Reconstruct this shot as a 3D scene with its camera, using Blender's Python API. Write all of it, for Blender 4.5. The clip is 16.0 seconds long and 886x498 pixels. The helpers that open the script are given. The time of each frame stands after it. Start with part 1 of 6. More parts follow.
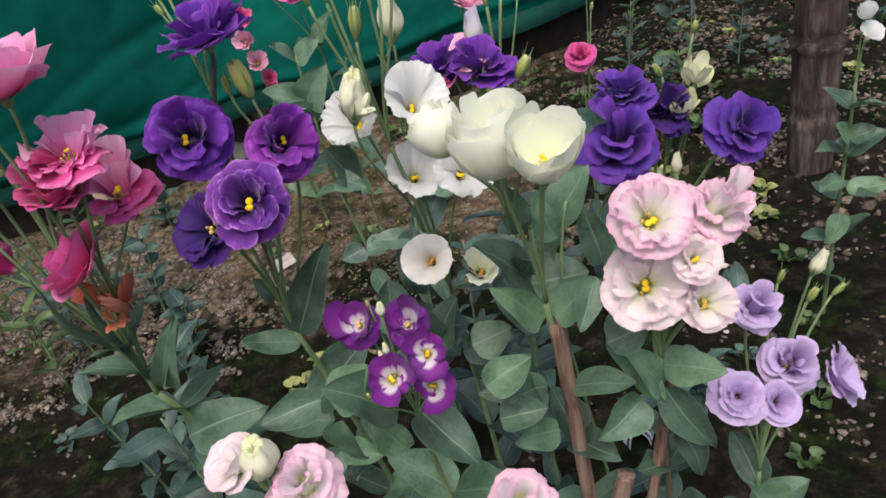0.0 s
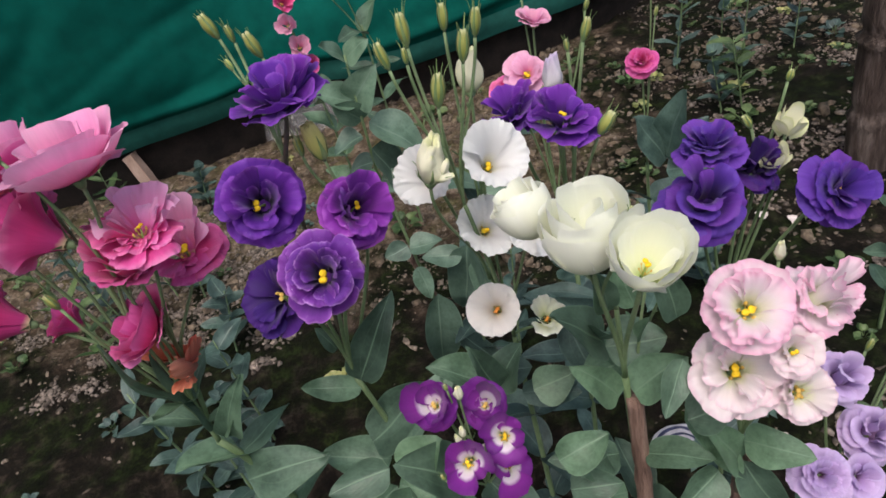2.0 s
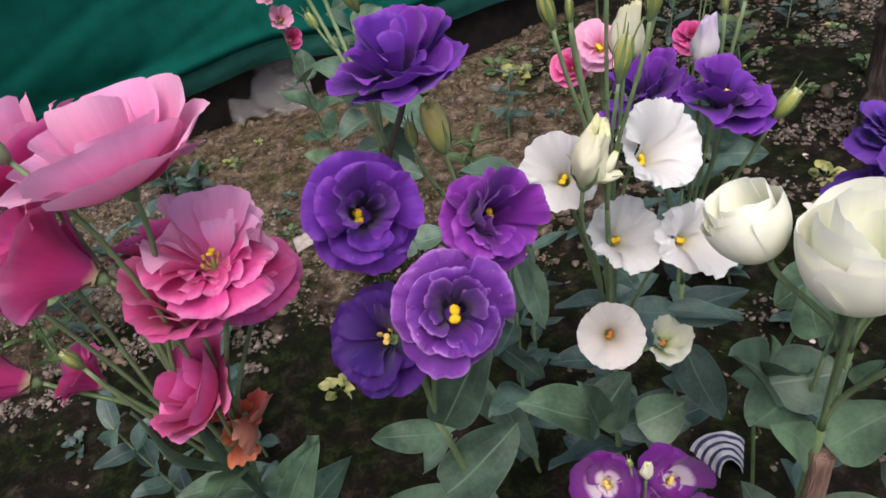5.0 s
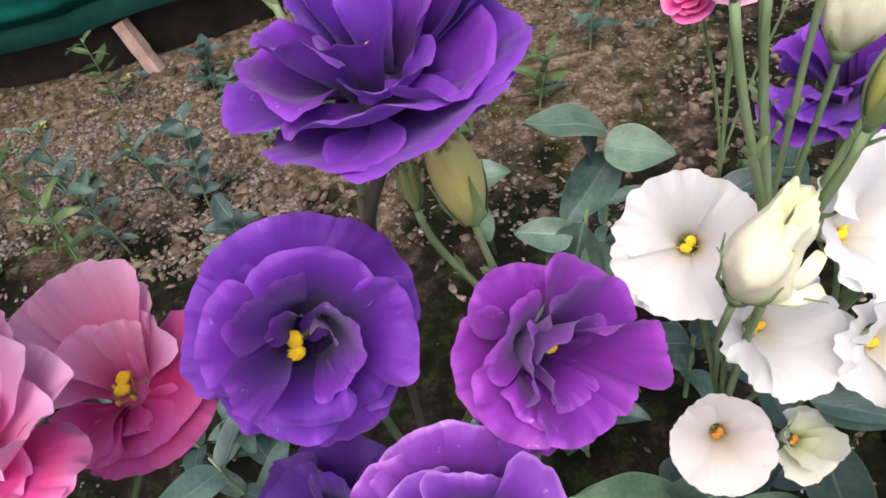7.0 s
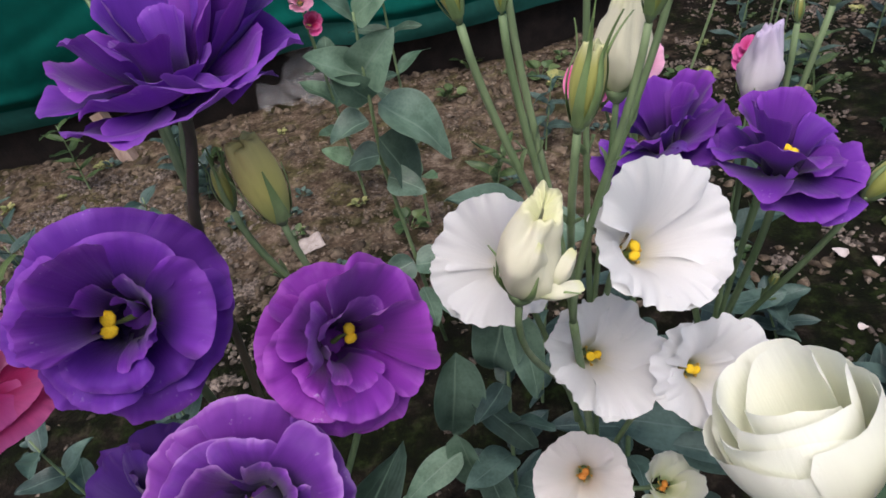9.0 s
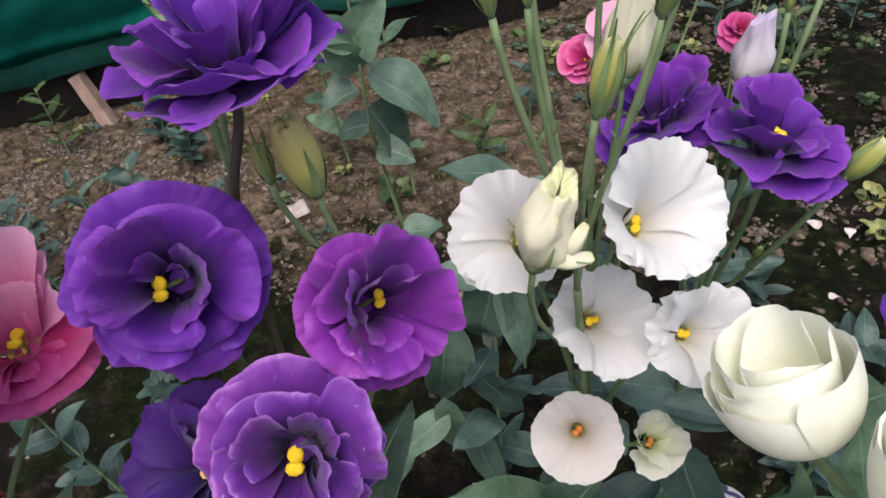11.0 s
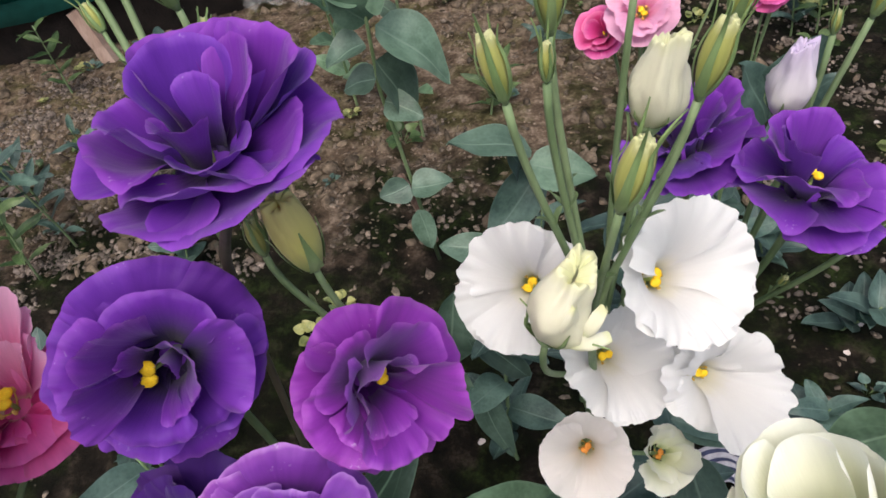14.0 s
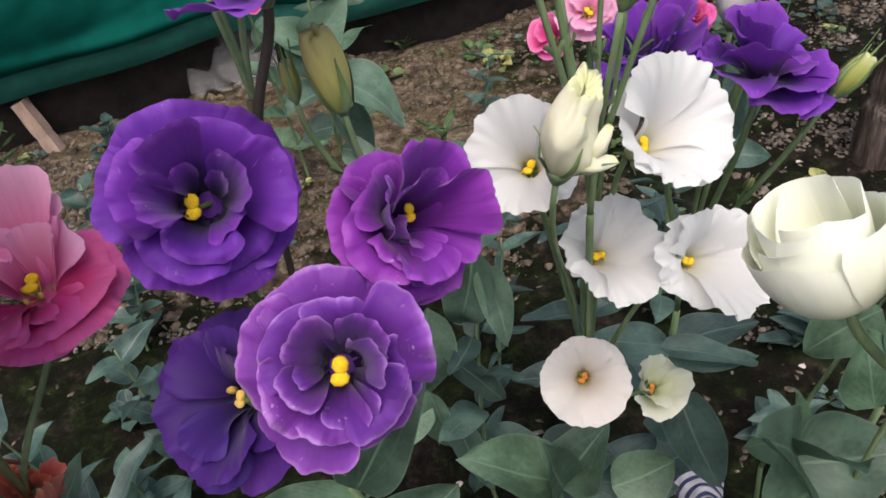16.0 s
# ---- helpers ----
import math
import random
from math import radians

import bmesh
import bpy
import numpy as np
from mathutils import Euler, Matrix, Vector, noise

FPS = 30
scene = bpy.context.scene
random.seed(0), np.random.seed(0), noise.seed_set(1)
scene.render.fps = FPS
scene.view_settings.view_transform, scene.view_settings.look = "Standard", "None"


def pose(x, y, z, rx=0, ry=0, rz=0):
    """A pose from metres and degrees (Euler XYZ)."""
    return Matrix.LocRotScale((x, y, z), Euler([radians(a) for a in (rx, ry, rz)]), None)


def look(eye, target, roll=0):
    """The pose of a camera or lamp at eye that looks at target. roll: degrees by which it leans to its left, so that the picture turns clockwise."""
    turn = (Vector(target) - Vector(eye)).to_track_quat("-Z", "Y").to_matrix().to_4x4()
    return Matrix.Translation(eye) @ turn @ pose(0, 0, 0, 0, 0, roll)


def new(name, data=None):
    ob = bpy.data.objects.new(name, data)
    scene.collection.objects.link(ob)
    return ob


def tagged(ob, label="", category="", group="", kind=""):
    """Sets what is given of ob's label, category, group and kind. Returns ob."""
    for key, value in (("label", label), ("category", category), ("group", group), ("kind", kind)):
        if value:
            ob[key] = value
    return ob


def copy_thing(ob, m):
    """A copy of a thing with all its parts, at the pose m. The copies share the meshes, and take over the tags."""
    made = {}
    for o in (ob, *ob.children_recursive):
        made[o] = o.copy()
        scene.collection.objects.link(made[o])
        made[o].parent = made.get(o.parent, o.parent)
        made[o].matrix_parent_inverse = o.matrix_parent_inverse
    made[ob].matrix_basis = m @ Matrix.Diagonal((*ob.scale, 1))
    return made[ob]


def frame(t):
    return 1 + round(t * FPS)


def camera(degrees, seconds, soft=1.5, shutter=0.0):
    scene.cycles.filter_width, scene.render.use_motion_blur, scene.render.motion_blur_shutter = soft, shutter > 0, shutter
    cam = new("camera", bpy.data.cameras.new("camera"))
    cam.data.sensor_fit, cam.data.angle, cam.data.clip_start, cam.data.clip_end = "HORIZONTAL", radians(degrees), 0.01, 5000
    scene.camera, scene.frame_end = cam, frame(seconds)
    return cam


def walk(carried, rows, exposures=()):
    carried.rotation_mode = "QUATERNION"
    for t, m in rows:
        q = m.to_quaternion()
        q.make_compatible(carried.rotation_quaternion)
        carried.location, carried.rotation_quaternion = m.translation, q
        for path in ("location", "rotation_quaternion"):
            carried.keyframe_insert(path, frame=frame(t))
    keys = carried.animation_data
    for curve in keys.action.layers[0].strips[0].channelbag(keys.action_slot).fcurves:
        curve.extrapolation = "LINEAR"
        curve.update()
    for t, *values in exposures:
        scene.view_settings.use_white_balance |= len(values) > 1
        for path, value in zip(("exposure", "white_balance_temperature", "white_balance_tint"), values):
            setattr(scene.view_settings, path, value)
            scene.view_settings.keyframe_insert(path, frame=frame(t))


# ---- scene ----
cam = camera(64.0, 16.0, soft=1.65)
PATH = [
    (0, (0.195, 0.051, 1.061), (0.059, 1.709, -0.051), -14.9),
    (0.5, (0.203, 0.071, 1.085), (-0.021, 1.71, -0.038), -16.2),
    (1, (0.169, 0.101, 1.113), (-0.116, 1.751, 0.02), -14.7),
    (1.5, (0.159, 0.117, 1.121), (-0.11, 1.75, -0.002), -14.2),
    (2, (0.171, 0.122, 1.123), (-0.057, 1.715, -0.064), -15.5),
    (2.5, (0.169, 0.111, 1.123), (-0.04, 1.687, -0.09), -14.8),
    (3, (0.158, 0.11, 1.129), (-0.034, 1.685, -0.088), -14.2),
    (3.5, (0.13, 0.127, 1.119), (-0.072, 1.713, -0.082), -14.0),
    (4, (0.101, 0.137, 1.125), (-0.062, 1.709, -0.099), -13.8),
    (4.5, (0.064, 0.164, 1.126), (-0.048, 1.727, -0.117), -13.7),
    (4.7, (0.043, 0.198, 1.111), (-0.034, 1.758, -0.138), -13.1),
    (6.8, (0.055, 0.438, 1.027), (-0.256, 1.816, -0.388), -15.0),
    (7, (0.058, 0.443, 1.021), (-0.248, 1.798, -0.418), -15.2),
    (7.5, (0.069, 0.445, 1.008), (-0.217, 1.832, -0.403), -13.7),
    (8, (0.099, 0.439, 1.001), (-0.159, 1.863, -0.381), -13.0),
    (8.5, (0.107, 0.428, 1.001), (-0.158, 1.877, -0.352), -13.2),
    (9, (0.112, 0.404, 1.007), (-0.109, 1.957, -0.234), -10.8),
    (9.5, (0.111, 0.391, 1.012), (-0.086, 1.956, -0.218), -10.1),
    (10, (0.104, 0.385, 1.014), (-0.07, 1.946, -0.224), -9.6),
    (10.2, (0.102, 0.386, 1.015), (-0.067, 1.936, -0.239), -8.5),
    (12.3, (0.098, 0.399, 1.043), (-0.073, 1.834, -0.34), -12.5),
    (12.5, (0.105, 0.407, 1.046), (-0.073, 1.839, -0.339), -13.2),
    (13, (0.113, 0.434, 1.06), (-0.078, 1.845, -0.345), -12.6),
    (13.5, (0.114, 0.454, 1.077), (-0.114, 1.794, -0.39), -11.7),
    (14, (0.102, 0.436, 1.046), (-0.107, 1.786, -0.414), -10.5),
    (14.5, (0.08, 0.402, 1.02), (-0.071, 1.817, -0.385), -9.8),
    (15, (0.069, 0.373, 1.012), (-0.009, 1.899, -0.279), -9.2),
    (15.5, (0.064, 0.362, 1.003), (0.015, 1.897, -0.278), -9.2),
    (16, (0.068, 0.362, 0.999), (0.038, 1.895, -0.286), -8.9),
]
EXPOSURES = ((0, 0.3, 6500, 7), (0.5, 0.1, 6450, 11), (1.0, 0.15, 6450, 11), (2.0, 0.22, 6450, 10), (3.5, 0.28, 6430, 10), (4.5, 0.25, 6450, 12), (7, 0.78, 6500, 15), (7.5, 0.55, 6500, 13), (8, 0.05, 6250, 14), (8.5, 0.13, 6270, 14), (9, 0.18, 6250, 14), (10, 0.24, 6280, 14), (12.5, 0.4, 6500, 10), (13.0, 0.34, 6380, 12), (13.5, 0.58, 6520, 7), (14, 0.42, 6480, 10), (14.5, 0.38, 6450, 13), (15, 0.33, 6380, 14), (16, 0.38, 6500, 10))
walk(cam, [(t, look(eye, target, roll)) for t, eye, target, roll in PATH], EXPOSURES)

# ---- light ----
world = bpy.data.worlds.new("sky")
scene.world = world
world.use_nodes = True
wn = world.node_tree.nodes
sky = wn.new("ShaderNodeTexSky")
sky.sky_type, sky.sun_disc = 'NISHITA', False
sky.sun_elevation, sky.sun_rotation = radians(64), radians(196)
sky.air_density, sky.dust_density, sky.ozone_density = 1.0, 6.0, 0.6
world.node_tree.links.new(sky.outputs[0], wn["Background"].inputs[0])
wn["Background"].inputs[1].default_value = 0.14
sun = new("sun", bpy.data.lights.new("sun", 'SUN'))
sun.data.energy, sun.data.angle, sun.data.color = 1.5, radians(35), (1.0, 0.975, 0.94)
sun.matrix_world = look((0.7, -1.5, 4.7), (0.1, 0.6, 0.5))


# ---- materials ----
def lin(r, g, b):
    return tuple(((v / 255 + 0.055) / 1.055) ** 2.4 if v > 10 else v / 255 / 12.92 for v in (r, g, b)) + (1.0,)


def material(name):
    m = bpy.data.materials.new(name)
    m.use_nodes = True
    return m, m.node_tree.nodes, m.node_tree.links, m.node_tree.nodes["Principled BSDF"]


def ramp(nodes, stops):
    r = nodes.new("ShaderNodeValToRGB")
    el = r.color_ramp.elements
    while len(el) < len(stops):
        el.new(0.5)
    for e, (p, c) in zip(el, stops):
        e.position, e.color = p, c
    return r


def petal_material(name, stops, through_light=0.3, rough=0.6, vein=0.15, spread=0.12, specks=0.0):
    """A petal: colour along its length (v of the UV map), fine veins, a little light through it."""
    m, n, l, p = material(name)
    uv = n.new("ShaderNodeUVMap")
    sep = n.new("ShaderNodeSeparateXYZ")
    l.new(uv.outputs[0], sep.inputs[0])
    mp = n.new("ShaderNodeMapping")
    mp.inputs["Scale"].default_value = (26, 2.2, 1)
    l.new(uv.outputs[0], mp.inputs[0])
    info = n.new("ShaderNodeObjectInfo")
    veins = n.new("ShaderNodeTexNoise")
    veins.noise_dimensions = '4D'
    veins.inputs["Scale"].default_value, veins.inputs["Detail"].default_value = 1.0, 3
    l.new(mp.outputs[0], veins.inputs[0])
    l.new(info.outputs["Random"], veins.inputs["W"])
    blotch = n.new("ShaderNodeTexNoise")
    blotch.inputs["Scale"].default_value = 90
    geo = n.new("ShaderNodeTexCoord")
    l.new(geo.outputs["Object"], blotch.inputs[0])
    along = n.new("ShaderNodeMath")
    along.operation = 'MULTIPLY_ADD'
    l.new(blotch.outputs[0], along.inputs[0])
    along.inputs[1].default_value = 0.18
    l.new(sep.outputs[1], along.inputs[2])
    off = n.new("ShaderNodeMath")
    off.operation = 'SUBTRACT'
    l.new(along.outputs[0], off.inputs[0])
    off.inputs[1].default_value = 0.09
    r = ramp(n, stops)
    l.new(off.outputs[0], r.inputs[0])
    grain = n.new("ShaderNodeTexNoise")
    grain.inputs["Scale"].default_value, grain.inputs["Detail"].default_value = 1100, 2
    l.new(geo.outputs["Object"], grain.inputs[0])
    hue = n.new("ShaderNodeHueSaturation")
    l.new(r.outputs[0], hue.inputs["Color"])
    val = n.new("ShaderNodeMath")
    val.operation = 'MULTIPLY_ADD'
    l.new(veins.outputs[0], val.inputs[0])
    val.inputs[1].default_value, val.inputs[2].default_value = vein * 2, 1.0 - vein
    l.new(val.outputs[0], hue.inputs["Value"])
    hv = n.new("ShaderNodeMath")
    hv.operation = 'MULTIPLY_ADD'
    l.new(info.outputs["Random"], hv.inputs[0])
    hv.inputs[1].default_value, hv.inputs[2].default_value = spread * 0.2, 0.5 - spread * 0.1
    l.new(hv.outputs[0], hue.inputs["Hue"])
    out = hue.outputs[0]
    if specks:
        sp = n.new("ShaderNodeTexNoise")
        sp.inputs["Scale"].default_value, sp.inputs["Detail"].default_value = 700, 3
        l.new(geo.outputs["Object"], sp.inputs[0])
        hit = n.new("ShaderNodeMapRange")
        l.new(sp.outputs[0], hit.inputs[0])
        hit.inputs[1].default_value, hit.inputs[2].default_value, hit.inputs[4].default_value = 0.6, 0.7, specks * 0.6
        where = n.new("ShaderNodeMapRange")
        l.new(blotch.outputs[0], where.inputs[0])
        where.inputs[1].default_value, where.inputs[2].default_value = 0.6, 0.68
        rim = n.new("ShaderNodeMapRange")
        l.new(sep.outputs[1], rim.inputs[0])
        rim.inputs[1].default_value, rim.inputs[2].default_value = 0.6, 0.9
        f1 = n.new("ShaderNodeMath")
        f1.operation = 'MULTIPLY'
        l.new(hit.outputs[0], f1.inputs[0])
        l.new(where.outputs[0], f1.inputs[1])
        f2 = n.new("ShaderNodeMath")
        f2.operation = 'MULTIPLY'
        l.new(f1.outputs[0], f2.inputs[0])
        l.new(rim.outputs[0], f2.inputs[1])
        mxs = n.new("ShaderNodeMix")
        mxs.data_type = 'RGBA'
        l.new(f2.outputs[0], mxs.inputs[0])
        l.new(out, mxs.inputs[6])
        mxs.inputs[7].default_value = (0.75, 0.68, 0.82, 1)
        out = mxs.outputs[2]
    l.new(out, p.inputs["Base Color"])
    p.inputs["Roughness"].default_value = rough
    p.inputs["Specular IOR Level"].default_value = 0.3
    p.inputs["Sheen Weight"].default_value = 0.15
    bump = n.new("ShaderNodeBump")
    bump.inputs["Strength"].default_value, bump.inputs["Distance"].default_value = 0.22, 0.001
    rel = n.new("ShaderNodeMath")
    rel.operation = 'MULTIPLY_ADD'
    l.new(grain.outputs[0], rel.inputs[0])
    rel.inputs[1].default_value = 0.35
    l.new(veins.outputs[0], rel.inputs[2])
    l.new(rel.outputs[0], bump.inputs["Height"])
    l.new(bump.outputs[0], p.inputs["Normal"])
    tr = n.new("ShaderNodeBsdfTranslucent")
    l.new(out, tr.inputs[0])
    mix = n.new("ShaderNodeMixShader")
    mix.inputs[0].default_value = through_light
    l.new(p.outputs[0], mix.inputs[1])
    l.new(tr.outputs[0], mix.inputs[2])
    l.new(mix.outputs[0], n["Material Output"].inputs[0])
    return m


def noisy(name, a, b, scale=20.0, rough=0.7, bump_d=0.002, bump_s=0.5, detail=5, metal=0.0, stretch=(1, 1, 1), third=None, spec=0.3, vary=0.0):
    """A surface of two or three colours in noise, with relief."""
    m, n, l, p = material(name)
    co = n.new("ShaderNodeTexCoord")
    mp = n.new("ShaderNodeMapping")
    mp.inputs["Scale"].default_value = stretch
    l.new(co.outputs["Object"], mp.inputs[0])
    t = n.new("ShaderNodeTexNoise")
    t.inputs["Scale"].default_value, t.inputs["Detail"].default_value = scale, detail
    l.new(mp.outputs[0], t.inputs[0])
    r = ramp(n, [(0.32, a), (0.68, b)] if third is None else [(0.3, a), (0.52, b), (0.7, third)])
    l.new(t.outputs[0], r.inputs[0])
    fine = n.new("ShaderNodeTexNoise")
    fine.inputs["Scale"].default_value, fine.inputs["Detail"].default_value = scale * 7, 4
    l.new(mp.outputs[0], fine.inputs[0])
    hue = n.new("ShaderNodeHueSaturation")
    l.new(r.outputs[0], hue.inputs["Color"])
    v = n.new("ShaderNodeMath")
    v.operation = 'MULTIPLY_ADD'
    l.new(fine.outputs[0], v.inputs[0])
    v.inputs[1].default_value, v.inputs[2].default_value = 0.7, 0.65
    l.new(v.outputs[0], hue.inputs["Value"])
    out = hue.outputs[0]
    if vary:
        geo = n.new("ShaderNodeNewGeometry")
        h2 = n.new("ShaderNodeHueSaturation")
        l.new(out, h2.inputs["Color"])
        w = n.new("ShaderNodeMath")
        w.operation = 'MULTIPLY_ADD'
        l.new(geo.outputs["Random Per Island"], w.inputs[0])
        w.inputs[1].default_value, w.inputs[2].default_value = vary * 2, 1 - vary
        l.new(w.outputs[0], h2.inputs["Value"])
        out = h2.outputs[0]
    l.new(out, p.inputs["Base Color"])
    p.inputs["Roughness"].default_value, p.inputs["Metallic"].default_value = rough, metal
    p.inputs["Specular IOR Level"].default_value = spec
    add = n.new("ShaderNodeMath")
    add.operation = 'ADD'
    l.new(t.outputs[0], add.inputs[0])
    l.new(fine.outputs[0], add.inputs[1])
    b_ = n.new("ShaderNodeBump")
    b_.inputs["Strength"].default_value, b_.inputs["Distance"].default_value = bump_s, bump_d
    l.new(add.outputs[0], b_.inputs["Height"])
    l.new(b_.outputs[0], p.inputs["Normal"])
    return m


def leaf_material(name, dark, light, rib):
    """Waxy leaf: midrib, two long side veins and fine cross veins from the UV map, dusty blotches, a little light through it."""
    m, n, l, p = material(name)

    def maths(op, a, b=None, c=None):
        k = n.new("ShaderNodeMath")
        k.operation = op
        for i, v in enumerate((a, b, c)):
            if v is None:
                continue
            if isinstance(v, (int, float)):
                k.inputs[i].default_value = v
            else:
                l.new(v, k.inputs[i])
        return k.outputs[0]

    def span(value, lo, hi, a, b):
        k = n.new("ShaderNodeMapRange")
        l.new(value, k.inputs[0])
        for i, v in enumerate((lo, hi, a, b)):
            k.inputs[i + 1].default_value = v
        return k.outputs[0]

    uv = n.new("ShaderNodeUVMap")
    sep = n.new("ShaderNodeSeparateXYZ")
    l.new(uv.outputs[0], sep.inputs[0])
    co = n.new("ShaderNodeTexCoord")
    info = n.new("ShaderNodeObjectInfo")
    where = n.new("ShaderNodeVectorMath")
    where.operation = 'MULTIPLY_ADD'
    l.new(info.outputs["Random"], where.inputs[0])
    where.inputs[1].default_value = (7, 5, 3)
    l.new(co.outputs["Object"], where.inputs[2])
    noises = []
    for scale, detail in ((38, 4), (260, 5)):
        t = n.new("ShaderNodeTexNoise")
        t.inputs["Scale"].default_value, t.inputs["Detail"].default_value = scale, detail
        l.new(where.outputs[0], t.inputs[0])
        noises.append(t.outputs[0])
    broad, fine = noises
    r = ramp(n, [(0.3, dark), (0.72, light)])
    l.new(maths('MULTIPLY_ADD', maths('SUBTRACT', fine, 0.5), 0.45, broad), r.inputs[0])
    off = maths('ABSOLUTE', maths('SUBTRACT', sep.outputs[0], 0.5))
    mid = span(off, 0.008, 0.03, 0.75, 0.0)
    curve = maths('MULTIPLY', maths('SINE', maths('MULTIPLY', sep.outputs[1], 3.1)), 0.22)
    longs = span(maths('ABSOLUTE', maths('SUBTRACT', off, curve)), 0.004, 0.022, 0.12, 0.0)
    rim = span(off, 0.462, 0.495, 0.0, 0.4)
    vein = maths('MAXIMUM', maths('MAXIMUM', mid, longs), rim)
    cross = maths('SINE', maths('MULTIPLY', maths('MULTIPLY_ADD', off, -1.3, sep.outputs[1]), 46))
    hue = n.new("ShaderNodeHueSaturation")
    l.new(maths('MULTIPLY_ADD', info.outputs["Random"], 0.75, 0.6), hue.inputs["Value"])
    l.new(maths('MULTIPLY_ADD', info.outputs["Random"], -0.05, 0.525), hue.inputs["Hue"])
    l.new(r.outputs[0], hue.inputs["Color"])
    mx = n.new("ShaderNodeMix")
    mx.data_type = 'RGBA'
    l.new(vein, mx.inputs[0])
    l.new(hue.outputs[0], mx.inputs[6])
    mx.inputs[7].default_value = rib
    l.new(mx.outputs[2], p.inputs["Base Color"])
    l.new(span(fine, 0.35, 0.7, 0.36, 0.62), p.inputs["Roughness"])
    p.inputs["Specular IOR Level"].default_value = 0.45
    bump = n.new("ShaderNodeBump")
    bump.inputs["Strength"].default_value, bump.inputs["Distance"].default_value = 0.35, 0.0012
    l.new(maths('ADD', maths('MULTIPLY_ADD', cross, 0.1, broad), maths('MULTIPLY', vein, -0.6)), bump.inputs["Height"])
    l.new(bump.outputs[0], p.inputs["Normal"])
    tr = n.new("ShaderNodeBsdfTranslucent")
    l.new(mx.outputs[2], tr.inputs[0])
    mix = n.new("ShaderNodeMixShader")
    mix.inputs[0].default_value = 0.18
    l.new(p.outputs[0], mix.inputs[1])
    l.new(tr.outputs[0], mix.inputs[2])
    l.new(mix.outputs[0], n["Material Output"].inputs[0])
    return m


# violet ramps: darker throat pigment with the deep cup's shade put into the base
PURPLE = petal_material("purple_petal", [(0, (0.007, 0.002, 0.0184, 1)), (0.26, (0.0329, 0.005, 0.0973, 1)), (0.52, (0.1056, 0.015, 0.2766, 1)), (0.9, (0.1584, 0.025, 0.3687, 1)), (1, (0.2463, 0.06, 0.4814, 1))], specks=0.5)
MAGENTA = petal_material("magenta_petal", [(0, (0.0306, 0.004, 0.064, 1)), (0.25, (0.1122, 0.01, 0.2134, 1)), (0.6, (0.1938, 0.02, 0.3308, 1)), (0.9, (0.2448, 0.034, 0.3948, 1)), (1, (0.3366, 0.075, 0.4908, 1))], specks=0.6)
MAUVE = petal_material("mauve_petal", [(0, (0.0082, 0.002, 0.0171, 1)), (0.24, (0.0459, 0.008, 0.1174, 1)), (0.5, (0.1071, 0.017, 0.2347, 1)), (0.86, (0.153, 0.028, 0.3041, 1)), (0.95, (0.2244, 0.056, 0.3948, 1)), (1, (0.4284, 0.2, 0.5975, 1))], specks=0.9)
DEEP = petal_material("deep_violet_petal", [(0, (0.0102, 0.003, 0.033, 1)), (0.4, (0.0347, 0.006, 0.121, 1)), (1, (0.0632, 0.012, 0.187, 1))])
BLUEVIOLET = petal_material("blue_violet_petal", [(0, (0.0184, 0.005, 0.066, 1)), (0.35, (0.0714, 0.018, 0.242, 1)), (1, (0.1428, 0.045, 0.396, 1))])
WHITE = petal_material("white_petal", [(0.0, (0.6, 0.62, 0.3, 1)), (0.16, (0.84, 0.82, 0.7, 1)), (0.4, (0.88, 0.87, 0.86, 1)), (1.0, (0.91, 0.91, 0.91, 1))], 0.45, 0.55, 0.025, 0.02)
BLUSH = petal_material("blush_white_petal", [(0.0, (0.55, 0.55, 0.28, 1)), (0.25, (0.82, 0.75, 0.66, 1)), (0.6, (0.88, 0.84, 0.8, 1)), (1.0, (0.89, 0.85, 0.83, 1))], 0.42, 0.55, 0.025, 0.02)
CREAM = petal_material("cream_petal", [(0.0, (0.46, 0.58, 0.22, 1)), (0.25, (0.82, 0.86, 0.6, 1)), (0.55, (0.88, 0.9, 0.74, 1)), (1.0, (0.91, 0.92, 0.83, 1))], 0.25, 0.5, 0.02, 0.02)
PINK = petal_material("pink_petal", [(0.0, (0.6, 0.5, 0.3, 1)), (0.12, (0.4998, 0.04, 0.2179, 1)), (0.5, (0.6397, 0.04, 0.2294, 1)), (0.8, (0.7397, 0.085, 0.3211, 1)), (1, (0.8397, 0.24, 0.5046, 1))], 0.3, 0.55, 0.12)
LIGHTPINK = petal_material("light_pink_petal", [(0.0, (0.6, 0.5, 0.3, 1)), (0.12, (0.582, 0.0832, 0.2376, 1)), (0.32, (0.7566, 0.1664, 0.4104, 1)), (0.6, (0.8342, 0.312, 0.5616, 1)), (1, (0.873, 0.468, 0.7128, 1))], 0.3, 0.55, 0.1)
ROSE = petal_material("rose_petal", [(0.0, (0.5, 0.4, 0.25, 1)), (0.12, (0.3998, 0.015, 0.1376, 1)), (0.6, (0.5798, 0.035, 0.2179, 1)), (1, (0.7397, 0.14, 0.4243, 1))], 0.3, 0.55, 0.12)
PALEPINK = petal_material("pale_pink_petal", [(0.0, (0.5, 0.55, 0.2, 1)), (0.22, (0.8, 0.8, 0.62, 1)), (0.55, (0.85, 0.77, 0.79, 1)), (0.82, (0.87, 0.68, 0.77, 1)), (1.0, (0.84, 0.48, 0.64, 1))], 0.35, 0.55, 0.06, 0.03)
